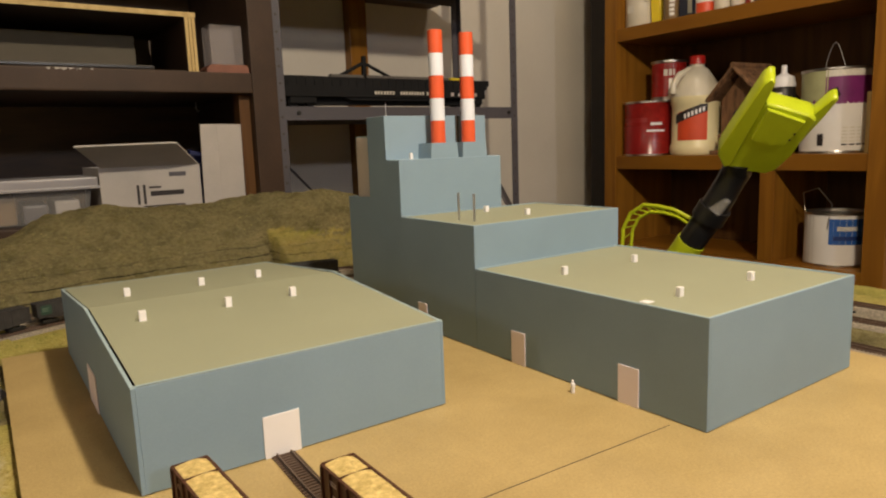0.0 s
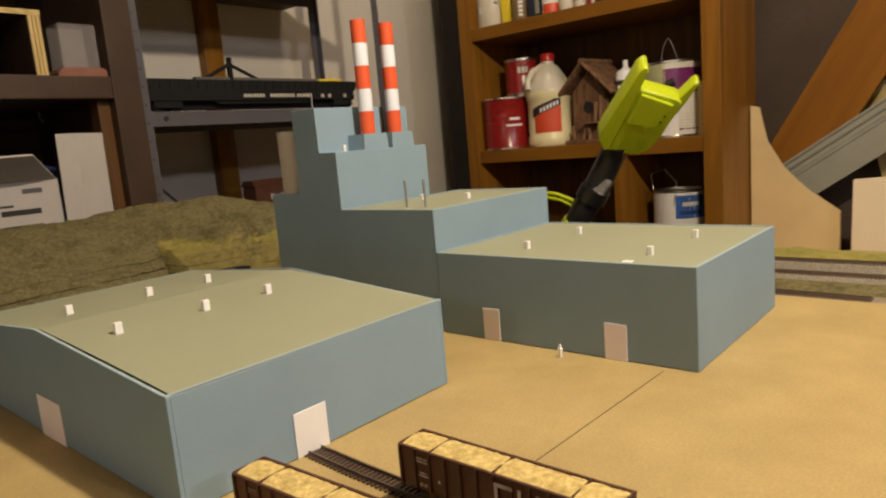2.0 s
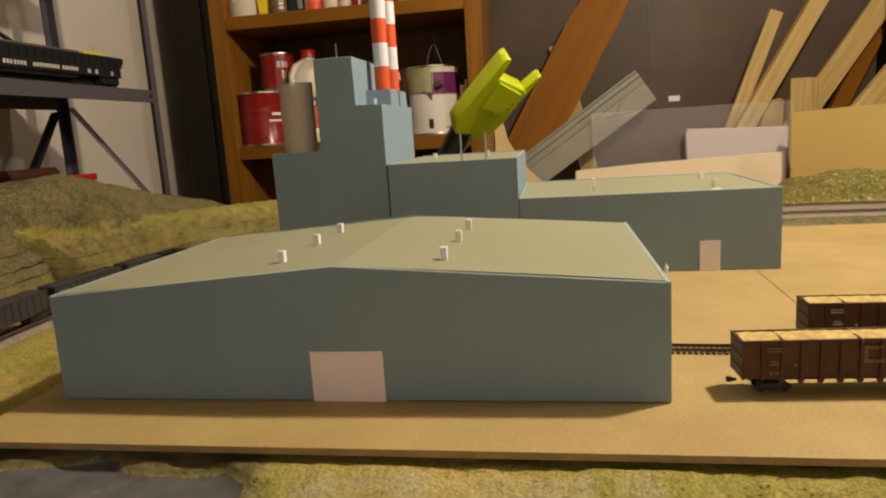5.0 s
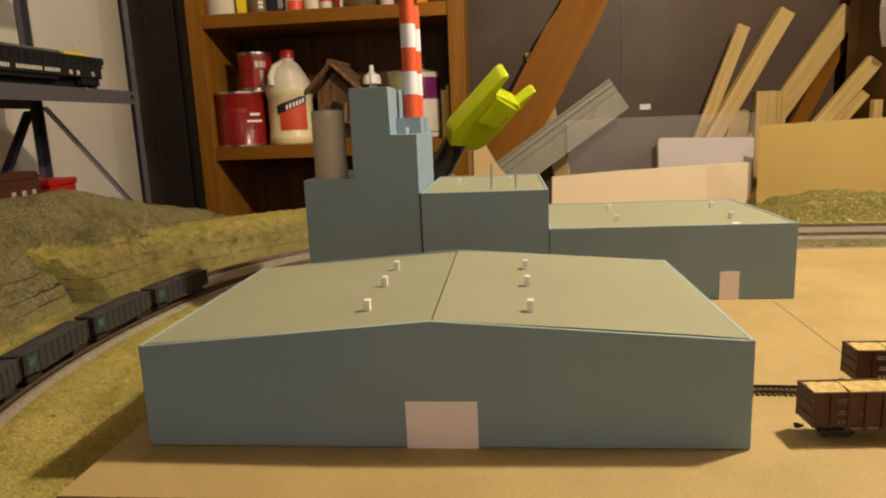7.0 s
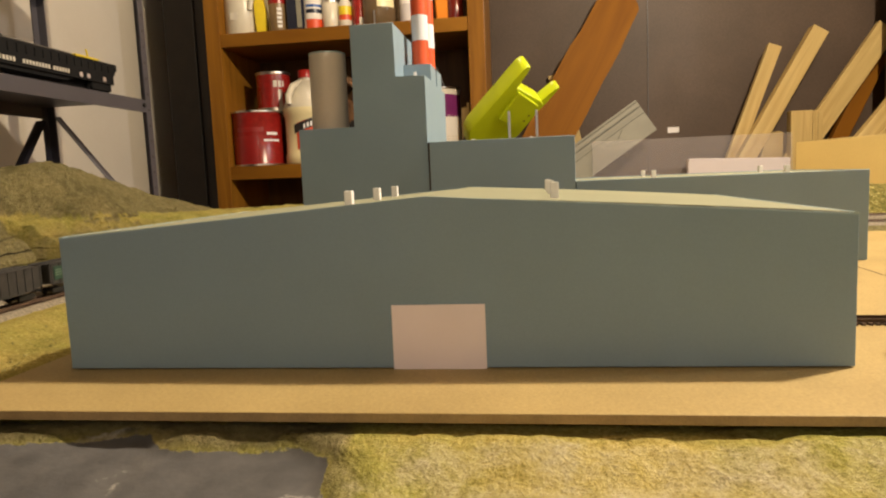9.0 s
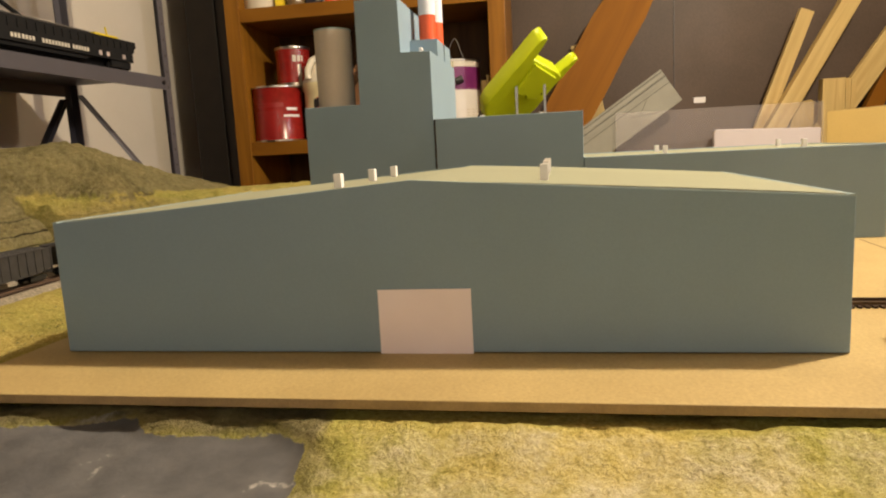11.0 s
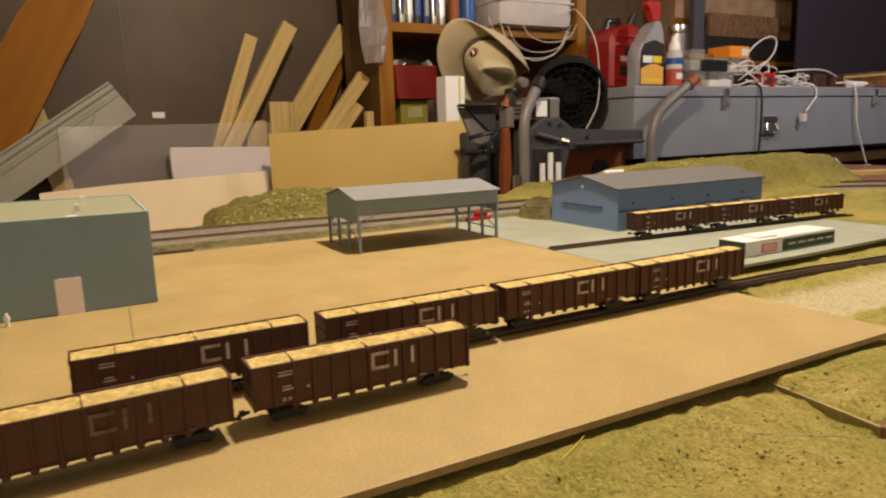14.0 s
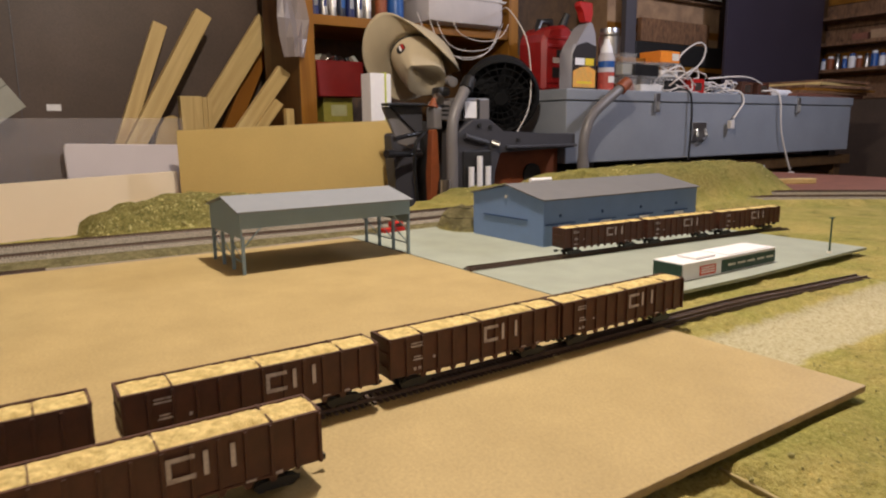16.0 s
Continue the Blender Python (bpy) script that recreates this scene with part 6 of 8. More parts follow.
part("cap", lathe([(0.0, 0.181), (0.0305, 0.181), (0.0305, 0.190), (0.026, 0.208), (0.011, 0.216), (0.0075, 0.222), (0.0075, 0.240), (0.0, 0.241)], 24), WHITE, sp, "white cap", True)

pc = can("paint_can", 0.853, 0.150, 0.084, 0.214, TINCAN, "gallon paint can with purple drips and white label", 1.86,
         ((0.62, 1.0, 80, 190, SAGE, "dried sage green drips"), (0.58, 0.90, 186, 300, PURPLE, "purple paint band"), (0.90, 0.985, 186, 300, SILL, "pale dried paint under the rim"), (0.03, 0.60, 120, 285, PAPER, "white paper label")))
for k in range(5):
    a = 186 - 4 * k
    wrap("drip", 0.0848, (0.50 + 0.035 * k) * 0.214, 0.60 * 0.214, a - 4, a, PURPLE, pc)
part("bail_handle", sweep(curve_points([(-0.055, -0.062, 0.158), (-0.058, -0.040, 0.225), (-0.060, -0.018, 0.278), (-0.058, 0.004, 0.225), (-0.066, -0.010, 0.150)], 0.01), 0.0011, 8), PIPE, pc, "thin wire handle standing up")
part("handle_grip", cyl((-0.086, -0.020, 0.148), (-0.080, -0.040, 0.156), 0.011, seg=12), BLACK, pc, "black plastic ear of the handle")
for k in range(6):
    for q in range(3 if k % 2 else 4):
        wrap("label_bar", 0.0847, 0.020 + k * 0.0085, 0.0238 + k * 0.0085, 214 + q * 12, 223 + q * 12, SILL if k else LABELBLACK, pc)
wrap("label_bar", 0.0847, 0.020, 0.050, 176, 186, LABELBLACK, pc)
wd = thing("wood_offcut", (1.83, 0.752, 0.150), 0, "two pale pine offcuts standing beside the paint can", "wood offcut")
part("piece", bx(-0.02, 0.02, -0.008, 0.008, 0, 0.150, 0.001), PINE, wd)
part("piece", bx(-0.02, 0.02, -0.016, -0.0085, 0, 0.165, 0.001), PINE, wd)
lc = can("lower_paint_can", 0.836, -0.145, 0.075, 0.140, TINCAN, "white paint can with blue label and wire handle", 1.855,
         ((0.04, 0.96, 100, 300, PAPER, "white paper label"), (0.42, 0.90, 192, 262, LABELBLUE, "blue label"), (0.50, 0.58, 200, 250, NAVYBLUE, "dark label bar"), (0.68, 0.76, 206, 244, SILL, "pale label bar"), (0.60, 0.98, 262, 290, SAGE, "pale paint drip")))
part("bail_handle", sweep([(-0.03, 0.066, 0.125), (-0.05, 0.065, 0.19), (-0.062, 0.02, 0.205), (-0.072, -0.02, 0.165), (-0.076, -0.012, 0.100)], 0.0016, 8), TINCAN, lc, "thin wire handle")

# row of bottles and tins on the upper shelf
NAVY = mat("navy_plastic", (0.012, 0.016, 0.035), 0.35, 0.1, 30, 0.03, 500)
JARGLASS = mat("brown_filled_glass", (0.13, 0.085, 0.045), 0.12, 0.15, 30, 0.02, 500)
GREENLID = mat("green_lid", (0.02, 0.10, 0.05), 0.4, 0.1, 30, 0.03, 500)
ROWNAME = "bottles on the upper bookcase shelf"


def shelf_thing(name, y, label, x=1.815, category="bottle", turn=0):
    return thing(name, (x, y, 0.560), turn, label, category, ROWNAME)



t = shelf_thing("bleach_jug", 1.458, "milky white jug with a moulded handle on the upper shelf", category="jug")
part("body", lathe([(0, 0), (0.044, 0), (0.048, 0.006), (0.048, 0.105), (0.044, 0.140), (0.030, 0.185), (0.017, 0.205), (0.017, 0.220), (0, 0.220)], 28, sx=0.8), MILKY, t, "", True)
part("handle", sweep(curve_points([(-0.02, -0.020, 0.200), (-0.024, -0.044, 0.165), (-0.022, -0.050, 0.120), (-0.022, -0.042, 0.070)], 0.012), 0.0085, 10), MILKY, t, "", True)
part("cap", lathe([(0, 0.216), (0.020, 0.216), (0.020, 0.238), (0, 0.240)], 20), WHITE, t)
part("label", bx(-0.0397, -0.0388, -0.010, 0.016, 0.045, 0.068), SILL, t, "faded paper label")
t = shelf_thing("yellow_bottle", 1.388, "slim yellow plastic bottle leaning in the row", turn=6)
ob = part("body", prism([(-0.016, 0), (0.014, 0), (0.020, 0.090), (0.012, 0.128), (-0.006, 0.128), (-0.018, 0.080)], "x", -0.014, 0.014, bevel=0.004), YELLOW, t, "", True)
part("cap", lathe([(0, 0.127), (0.009, 0.127), (0.009, 0.146), (0, 0.147)], 16), TINCAN, t)
t = shelf_thing("cream_bottle", 1.425, "pale cream bottle behind the front row", 1.93)
part("body", lathe([(0, 0), (0.040, 0), (0.042, 0.005), (0.042, 0.170), (0.030, 0.195), (0.015, 0.205), (0, 0.205)], 24), CREAMGLUE, t, "", True)
part("cap", lathe([(0, 0.204), (0.017, 0.204), (0.017, 0.228), (0, 0.228)], 18), WHITE, t)
t = shelf_thing("wood_filler_bottle", 1.332, "brown bottle with red collar and white cone nozzle")
part("body", lathe([(0, 0), (0.026, 0), (0.028, 0.004), (0.028, 0.125), (0.022, 0.142), (0, 0.142)], 24), TAN, t, "", True)
wrap("label", 0.0284, 0.090, 0.126, 100, 275, CANRED, t, "red printed collar")
for k in range(5):
    wrap("label_bar", 0.0285, 0.016 + 0.013 * k, 0.025 + 0.013 * k, 196, 226, PAPER, t)
part("nozzle", lathe([(0, 0.141), (0.019, 0.141), (0.018, 0.155), (0.008, 0.163), (0.0045, 0.192), (0, 0.193)], 20), WHITE, t, "white cone nozzle", True)
t = shelf_thing("navy_jug", 1.270, "dark navy flat oil bottle with grey side panel", turn=-8)
part("body", prism([(-0.030, 0), (0.028, 0), (0.030, 0.150), (0.018, 0.205), (-0.004, 0.225), (-0.026, 0.215), (-0.032, 0.150)], "x", -0.022, 0.022, bevel=0.007), NAVY, t, "", True)
part("side_panel", prism([(-0.0285, 0.012), (-0.012, 0.012), (-0.010, 0.120), (-0.026, 0.130)], "x", -0.0232, -0.0222), STRIP, t, "pale grey side panel")
part("cap", lathe([(0, 0.220), (0.015, 0.220), (0.015, 0.240), (0, 0.241)], 18), BLACK, t)
t = shelf_thing("polish_tin", 1.216, "small blue, white and red polish tin with brass rim", category="can")
part("body", lathe([(0, 0), (0.030, 0), (0.030, 0.106), (0, 0.106)], 24), PAPER, t, "", True)
part("rim", lathe([(0.024, 0.104), (0.0312, 0.104), (0.0312, 0.110), (0.024, 0.110)], 24), TINCAN, t, "brass-coloured rim", True)
for z0, z1, mm in ((0.004, 0.034, LABELRED), (0.052, 0.064, NAVY), (0.070, 0.078, LABELBLUE)):
    wrap("label_band", 0.0304, z0, z1, 150, 260, mm, t)
t = shelf_thing("glass_jar", 1.160, "small cream-filled glass jar with tin lid", category="jar")
part("body", lathe([(0, 0), (0.024, 0), (0.026, 0.004), (0.026, 0.080), (0.022, 0.086), (0, 0.086)], 22), MILKY, t, "", True)
part("lid", lathe([(0, 0.084), (0.025, 0.084), (0.025, 0.096), (0, 0.097)], 22), TINCAN, t)
t = shelf_thing("glue_bottle", 1.113, "little bottle with yellow and red label and white cap")
part("body", lathe([(0, 0), (0.019, 0), (0.021, 0.003), (0.021, 0.078), (0.012, 0.090), (0, 0.090)], 22), SILL, t, "", True)
wrap("label", 0.0213, 0.042, 0.068, 130, 270, YELLOW, t, "yellow printed label")
wrap("label", 0.0213, 0.026, 0.042, 130, 270, LABELRED, t, "red printed label")
part("cap", lathe([(0, 0.089), (0.0125, 0.089), (0.0115, 0.112), (0, 0.113)], 18), WHITE, t, "", True)
t = shelf_thing("red_spray_can", 1.067, "tall red spray can standing in the row", category="spray can")
part("body", lathe([(0, 0), (0.022, 0), (0.022, 0.165), (0.014, 0.178), (0, 0.178)], 22), CANRED, t, "", True)
part("cap", lathe([(0, 0.176), (0.016, 0.176), (0.016, 0.210), (0, 0.211)], 18), REDPLASTIC, t, "", True)
wrap("label", 0.0223, 0.004, 0.030, 190, 235, SILL, t)
t = shelf_thing("nail_jar", 1.005, "large glass jar with tin lid and two paper labels", category="jar")
part("body", lathe([(0, 0), (0.050, 0), (0.053, 0.005), (0.053, 0.100), (0.046, 0.112), (0, 0.112)], 30), JARGLASS, t, "brown-filled glass", True)
part("lid", lathe([(0, 0.110), (0.047, 0.110), (0.047, 0.127), (0, 0.128)], 30), TINCAN, t, "tin lid", True)
wrap("label", 0.0534, 0.078, 0.098, 190, 212, ORANGE, t, "orange paper label")
wrap("label", 0.0534, 0.050, 0.074, 186, 250, CREAMGLUE, t, "cream paper label")
wrap("label", 0.0534, 0.078, 0.096, 218, 246, BLACK, t)
t = shelf_thing("dark_bottle", 0.975, "dark brown bottle behind the glass jar", 1.93)
part("body", lathe([(0, 0), (0.030, 0), (0.031, 0.150), (0.014, 0.185), (0, 0.185)], 22), JARGLASS, t, "", True)
part("cap", lathe([(0, 0.183), (0.015, 0.183), (0.015, 0.210), (0, 0.211)], 18), BLACK, t)
t = shelf_thing("caulk_tube", 0.918, "tall white caulk tube standing on end", category="tube")
part("body", lathe([(0, 0), (0.0215, 0), (0.0215, 0.190), (0.012, 0.198), (0.005, 0.230), (0, 0.231)], 22), TUBWHITE, t, "", True)
wrap("label", 0.0218, 0.060, 0.150, 130, 260, PAPER, t)
t = shelf_thing("orange_bottle", 0.808, "tall orange plastic bottle on the upper shelf")
part("body", prism([(-0.022, 0), (0.018, 0), (0.024, 0.140), (0.012, 0.190), (-0.010, 0.190), (-0.024, 0.140)], "x", -0.016, 0.016, bevel=0.005), ORANGE, t, "", True)
part("cap", lathe([(0, 0.189), (0.012, 0.189), (0.012, 0.212), (0, 0.213)], 16), ORANGE, t)
t = shelf_thing("red_jar", 0.768, "dark red preserve jar with green lid", category="jar")
part("body", lathe([(0, 0), (0.025, 0), (0.026, 0.004), (0.026, 0.072), (0.022, 0.080), (0, 0.080)], 22), mat("red_preserve", (0.13, 0.012, 0.008), 0.15, 0.1, 30, 0.02, 500), t, "", True)
part("lid", lathe([(0, 0.079), (0.026, 0.079), (0.026, 0.096), (0, 0.097)], 22), GREENLID, t, "green lid", True)
part("top_label", lathe([(0.0262, 0.098), (0.0262, 0.125), (0, 0.125)], 20), PAPER, t)


# ---- the lime trimmer leaning behind the layout ----
def make_trimmer():
    top = thing("garden_trimmer", (0, 0, 0), 0, "lime green and black garden trimmer standing on end", "garden tool")
    # the open lime head in its own axes: along, across, through
    u = Vector((-0.383, -0.607, 0.694)).normalized()
    w = u.cross(Vector((0.687, -0.675, -0.27))).normalized()
    v = w.cross(u)
    seat = Matrix.Translation((1.085, 0.677, 0.161)) @ Matrix((u, v, w)).transposed().to_4x4()

    def slab(name, outline, a, b, bevel, label="", smooth=True):
        ob = part(name, prism(outline, "z", a, b, bevel=bevel), LIME, top, label, smooth)
        ob.matrix_basis = seat
        return ob

    slab("body", [(0.004, -0.012), (0.0, 0.030), (0.004, 0.062), (0.018, 0.075), (0.060, 0.083), (0.138, 0.089), (0.146, 0.076), (0.153, 0.004), (0.030, -0.014)], -0.019, 0.016, 0.003, "lime plastic housing")
    slab("long_prong", [(0.002, -0.008), (0.030, -0.029), (0.045, -0.028), (0.190, -0.014), (0.200, -0.008), (0.201, 0.0), (0.190, 0.0035), (0.165, 0.002), (0.010, 0.002)], -0.0225, 0.014, 0.0025, "long lime prong")
    slab("short_prong", [(0.080, 0.074), (0.138, 0.080), (0.176, 0.090), (0.184, 0.096), (0.180, 0.103), (0.138, 0.096), (0.080, 0.089)], -0.012, 0.012, 0.003, "short lime prong")
    slab("raised_plate", [(0.080, 0.010), (0.078, 0.028), (0.086, 0.035), (0.075, 0.041), (0.083, 0.063), (0.136, 0.072), (0.147, 0.010)], -0.0265, -0.0195, 0.0012, "raised lime cover plate", False)
    for a, b in ((0.096, 0.064), (0.110, 0.066)):
        ob = part("slot", cyl((a, b, -0.0272), (a, b, -0.0255), 0.0018, seg=10), BLACK, top)
        ob.matrix_basis = seat
    part("neck", sweep([(1.095, 0.66, 0.165), (1.11, 0.674, 0.144), (1.11, 0.701, 0.1), (1.11, 0.732, 0.05), (1.11, 0.765, 0.004), (1.11, 0.792, -0.033)], 0.026, 16), BLACKPLASTIC, top, "black plastic neck", True)
    part("collar", sweep([(1.11, 0.716, 0.075), (1.11, 0.732, 0.05)], 0.031, 16), BLACKPLASTIC, top, "black grip collar", True)
    part("lever", prism([(0.703, 0.076), (0.672, 0.095), (0.663, 0.089), (0.684, 0.062)], "x", 1.066, 1.078, bevel=0.002), CLEARBOX, top, "clear plastic lever")
    part("lime_sleeve", sweep([(1.11, 0.765, 0.004), (1.11, 0.792, -0.033)], 0.028, 16), LIME, top, "lime lower sleeve", True)
    part("shaft", sweep([(1.11, 0.792, -0.033), (1.12, 1.02, -0.40), (1.12, 1.20, -0.66)], 0.018, 12), BLACKPLASTIC, top, "black shaft", True)
    part("foot", sweep([(1.12, 1.19, -0.64), (1.12, 1.28, -0.99)], 0.03, 12), LIME, top)
    arc = [(1.12, 0.944, -0.035), (1.12, 0.941, 0.014), (1.12, 0.921, 0.049), (1.12, 0.888, 0.068), (1.12, 0.852, 0.067), (1.12, 0.814, 0.062), (1.12, 0.777, 0.048)]
    inn = [(1.12, 0.92, -0.033), (1.12, 0.916, 0.013), (1.12, 0.9, 0.039), (1.12, 0.872, 0.054), (1.12, 0.84, 0.055), (1.12, 0.806, 0.049), (1.12, 0.782, 0.038)]
    part("guard_rail", sweep(arc, 0.0042, 8), LIME, top, "lime guard hoop")
    part("guard_rail", sweep(inn, 0.0034, 8), LIME, top)
    for k in range(len(arc) - 1):
        for f in (0.0, 0.5):
            a, b = Vector(arc[k]).lerp(Vector(arc[k + 1]), f), Vector(inn[k]).lerp(Vector(inn[k + 1]), min(1.0, f + 0.4))
            part("guard_web", cyl(a, b, 0.0016, seg=6), LIME, top)
    return top


make_trimmer()


# ---- timber leaning on the grey wall ----
structure(part("low_bench", bx(1.62, 2.27, -4.1, 0.62, -0.30, -0.26), PINEY), "low workbench top along the grey wall", "bench")
structure(part("bench_apron", bx(1.64, 1.68, -4.1, 0.62, -1.0, -0.30), CABINET), "dark front panel of the low workbench", "bench")


def leaning(name, a, b, width, thick, material, label, x0, x1, category="plank"):
    """A plank from a to b, given as (y, z) on its middle line, leaning from x0 to x1, lengthened down to the bench."""
    (ya, za), (yb, zb) = a, b
    f = (zb + 0.258) / (za - zb)
    lo = Vector((x0, yb + (yb - ya) * f, -0.258))
    hi = Vector((x1, ya, za))
    d = hi - lo
    side = Vector((0, d.z, -d.y)).normalized()
    depth = d.normalized().cross(side)
    t = thing(name, lo, 0, label, category)
    ob = part("board", bx(-thick / 2, thick / 2, -width / 2, width / 2, 0, d.length, min(0.0015, thick * 0.2)), material, t)
    ob.matrix_basis = Matrix((depth, side, d.normalized())).transposed().to_4x4()
    return t


plank = leaning("stained_plank", (0.215, 0.70), (0.508, 0.178), 0.164, 0.03, BROWNPLANK, "wide stained brown plank with a broken top leaning on the wall", 2.07, 2.20)
bm = bmesh.new()
ln = max(v.co.z for v in plank.children[0].data.vertices)
left = [(0.081 + 0.0035 * wobble(0, z, 9, 4) - (0.010 if f > 0.80 else 0.0), z) for f, z in [(k / 18, ln * k / 18) for k in range(18)]]
right = [(-0.082 - 0.004 * wobble(0, z, 7, 8) + (0.012 * max(0.0, f - 0.82) / 0.18), z) for f, z in [(k / 18, ln * k / 18) for k in range(18)]]
crest = [(0.070, ln - 0.020), (0.052, ln - 0.004), (0.020, ln), (-0.012, ln - 0.006), (-0.040, ln + 0.001), (-0.062, ln - 0.016), (-0.074, ln - 0.030)]
prism(left[:-1] + crest + right[:-1][::-1], "x", -0.015, 0.015, bm, 0.0012)
plank.children[0].data.materials.clear()
bm.to_mesh(plank.children[0].data)
plank.children[0].data.materials.append(BROWNPLANK)
leaning("plank_scrap", (0.450, 0.447), (0.385, 0.160), 0.062, 0.016, PINE, "pale pine scrap standing behind the brown plank", 2.24, 2.262)
leaning("pine_stick", (-0.287, 0.490), (-0.140, 0.115), 0.044, 0.026, PINE, "slim pale pine stick leaning on the wall", 2.11, 2.20)
leaning("pine_beam", (-0.417, 0.527), (-0.172, 0.113), 0.054, 0.045, PINE, "square pale pine beam leaning on the wall", 2.07, 2.17)
leaning("wide_pine_board", (-0.640, 0.525), (-0.380, 0.155), 0.070, 0.025, PINE, "pale pine board leaning into the corner by the shelf", 2.12, 2.19)
leaning("dark_batten", (-0.640, 0.44), (-0.500, 0.17), 0.05, 0.03, BROWNPLANK, "dark brown batten between the pine boards", 2.14, 2.235)
leaning("pine_batten", (-0.587, 0.335), (-0.452, 0.150), 0.044, 0.030, PINE, "pale pine batten leaning by the shelf", 1.99, 1.90)
leaning("short_batten", (-0.566, 0.238), (-0.502, 0.152), 0.032, 0.03, PINE, "short pine batten leaning by the shelf", 1.97, 1.91)
stub = thing("pine_stub", (1.86, -0.580, -0.26), 0, "thin upright pine offcut beside the shelf", "wood offcut")
part("piece", bx(-0.012, 0.012, -0.013, 0.013, 0, 0.474, 0.001), PINE, stub)
gt = leaning("grey_trim", (0.148, 0.276), (0.432, 0.083), 0.128, 0.012, STRIP, "grey-green plastic trim strip with moulded ridges leaning on the wall", 2.02, 2.165)
run = gt.children[0]
gtl = max(v.co.z for v in run.data.vertices)
# Darker strips paint the shade between the ridges; the scratches share this colour.
SHADESCRATCH = mat("grey_green_groove", (0.13, 0.125, 0.095), 0.6, 0.1, 14, 0.06, 300)
for q, wd, hh, mm in ((-0.064, 0.006, 0.0085, STRIP), (0.010, 0.003, 0.0066, SHADESCRATCH), (0.022, 0.010, 0.0095, STRIP), (0.034, 0.004, 0.0066, SHADESCRATCH), (0.040, 0.012, 0.0105, STRIP), (0.054, 0.003, 0.0066, SHADESCRATCH), (0.058, 0.006, 0.0095, STRIP)):
    rb = part("ridge" if mm is STRIP else "groove", bx(0.0058, hh, q, q + wd, 0.002, gtl - 0.001, 0.0008), mm, gt)
    rb.matrix_basis = run.matrix_basis
for a, b in (((-0.030, gtl - 0.16), (0.006, gtl - 0.10)), ((-0.050, gtl - 0.09), (-0.008, gtl - 0.18))):
    rb = part("scratch", cyl((0.0060, *a), (0.0060, *b), 0.0012, seg=6), SHADESCRATCH, gt)
    rb.matrix_basis = run.matrix_basis

bl = thing("pine_block", (2.13, -0.363, -0.26), 0, "upright block of glued pale pine boards", "wood block")
part("board", bx(-0.02, 0.02, -0.018, 0.050, 0, 0.520, 0.002), PINE, bl)
part("board", bx(-0.02, 0.02, -0.034, -0.019, 0, 0.518, 0.002), PINE, bl)
part("board", bx(-0.02, 0.02, -0.050, -0.035, 0, 0.515, 0.002), PINE, bl)
rp = thing("round_wood_piece", (2.20, -0.29, -0.26), 0, "round-topped pale wood piece against the wall", "wood piece")
part("board", prism([(-0.05, 0.0), (0.05, 0.0), (0.05, 0.36), (0.035, 0.42), (0.010, 0.455), (-0.015, 0.46), (-0.05, 0.44)], "x", -0.01, 0.01), PINE, rp)
tb = thing("triangle_board", (2.0, 0, -0.26), 0, "pale triangular plywood offcut leaning on the bookcase", "wood piece")
part("board", prism([(0.673, 0.482), (0.650, 0.474), (0.630, 0.375), (0.585, 0.295), (0.523, 0.233), (0.44, 0.17), (0.44, 0.0), (0.673, 0.0)], "x", -0.008, 0.008, bevel=0.001), mat("pale_plywood_face", (0.74, 0.56, 0.29), 0.6, 0.08, 9, 0.05, 300), tb)
ac = thing("acrylic_sheet", (2.06, 0, -0.26), 0, "clear acrylic sheet standing against the timber", "plastic sheet")
ob = part("sheet", bx(-0.0015, 0.0015, -0.31, 0.34, 0, 0.450, 0.0005), CLEAR, ac)
ob.rotation_euler = (0, radians(4), 0)
fs = thing("foam_sheet", (2.03, 0, -0.26), 0, "white foam sheet standing behind the cream panel", "foam board")
part("sheet", prism([(0.026, 0.0), (0.040, 0.362), (0.034, 0.376), (-0.280, 0.366), (-0.280, 0.0)], "x", -0.012, 0.012, bevel=0.003), FOAM, fs)
cp = thing("cream_foam_board", (1.965, 0, -0.26), 0, "long cream foam panel standing on edge", "foam board")
part("sheet", prism([(0.408, 0.0), (0.404, 0.260), (0.2, 0.273), (-0.252, 0.288), (-0.255, 0.0)], "x", -0.010, 0.008, bevel=0.002), CREAM, cp)
part("backing", prism([(0.406, 0.0), (0.402, 0.259), (0.2, 0.272), (-0.250, 0.287), (-0.253, 0.0)], "x", 0.0081, 0.0105), PAPER, cp, "white paper backing")
hb = thing("hardboard_panel", (1.86, -0.237, -0.26), 0, "tan hardboard panel standing in front of the timber", "board")
ob = part("sheet", prism([(0.0, 0.0), (0.0, 0.408), (-0.643, 0.432), (-0.643, 0.0)], "x", 0.0, 0.006, bevel=0.001), PLY, hb)
top_strip = part("cut_edge", prism([(-0.002, 0.4085), (-0.002, 0.4105), (-0.641, 0.4343), (-0.641, 0.4323)], "x", 0.0006, 0.0054), PINEY, hb, "pale sawn top edge")
top_strip.rotation_euler = (0, 0, radians(-29.8))
ob.rotation_euler = (0, 0, radians(-29.8))
nt = thing("paper_label", (2.2785, 0.032, 0.225), 0, "small white paper label stuck on the grey wall", "label")
part("paper", bx(-0.0008, 0.0, -0.020, 0.020, -0.010, 0.010), WHITE, nt)


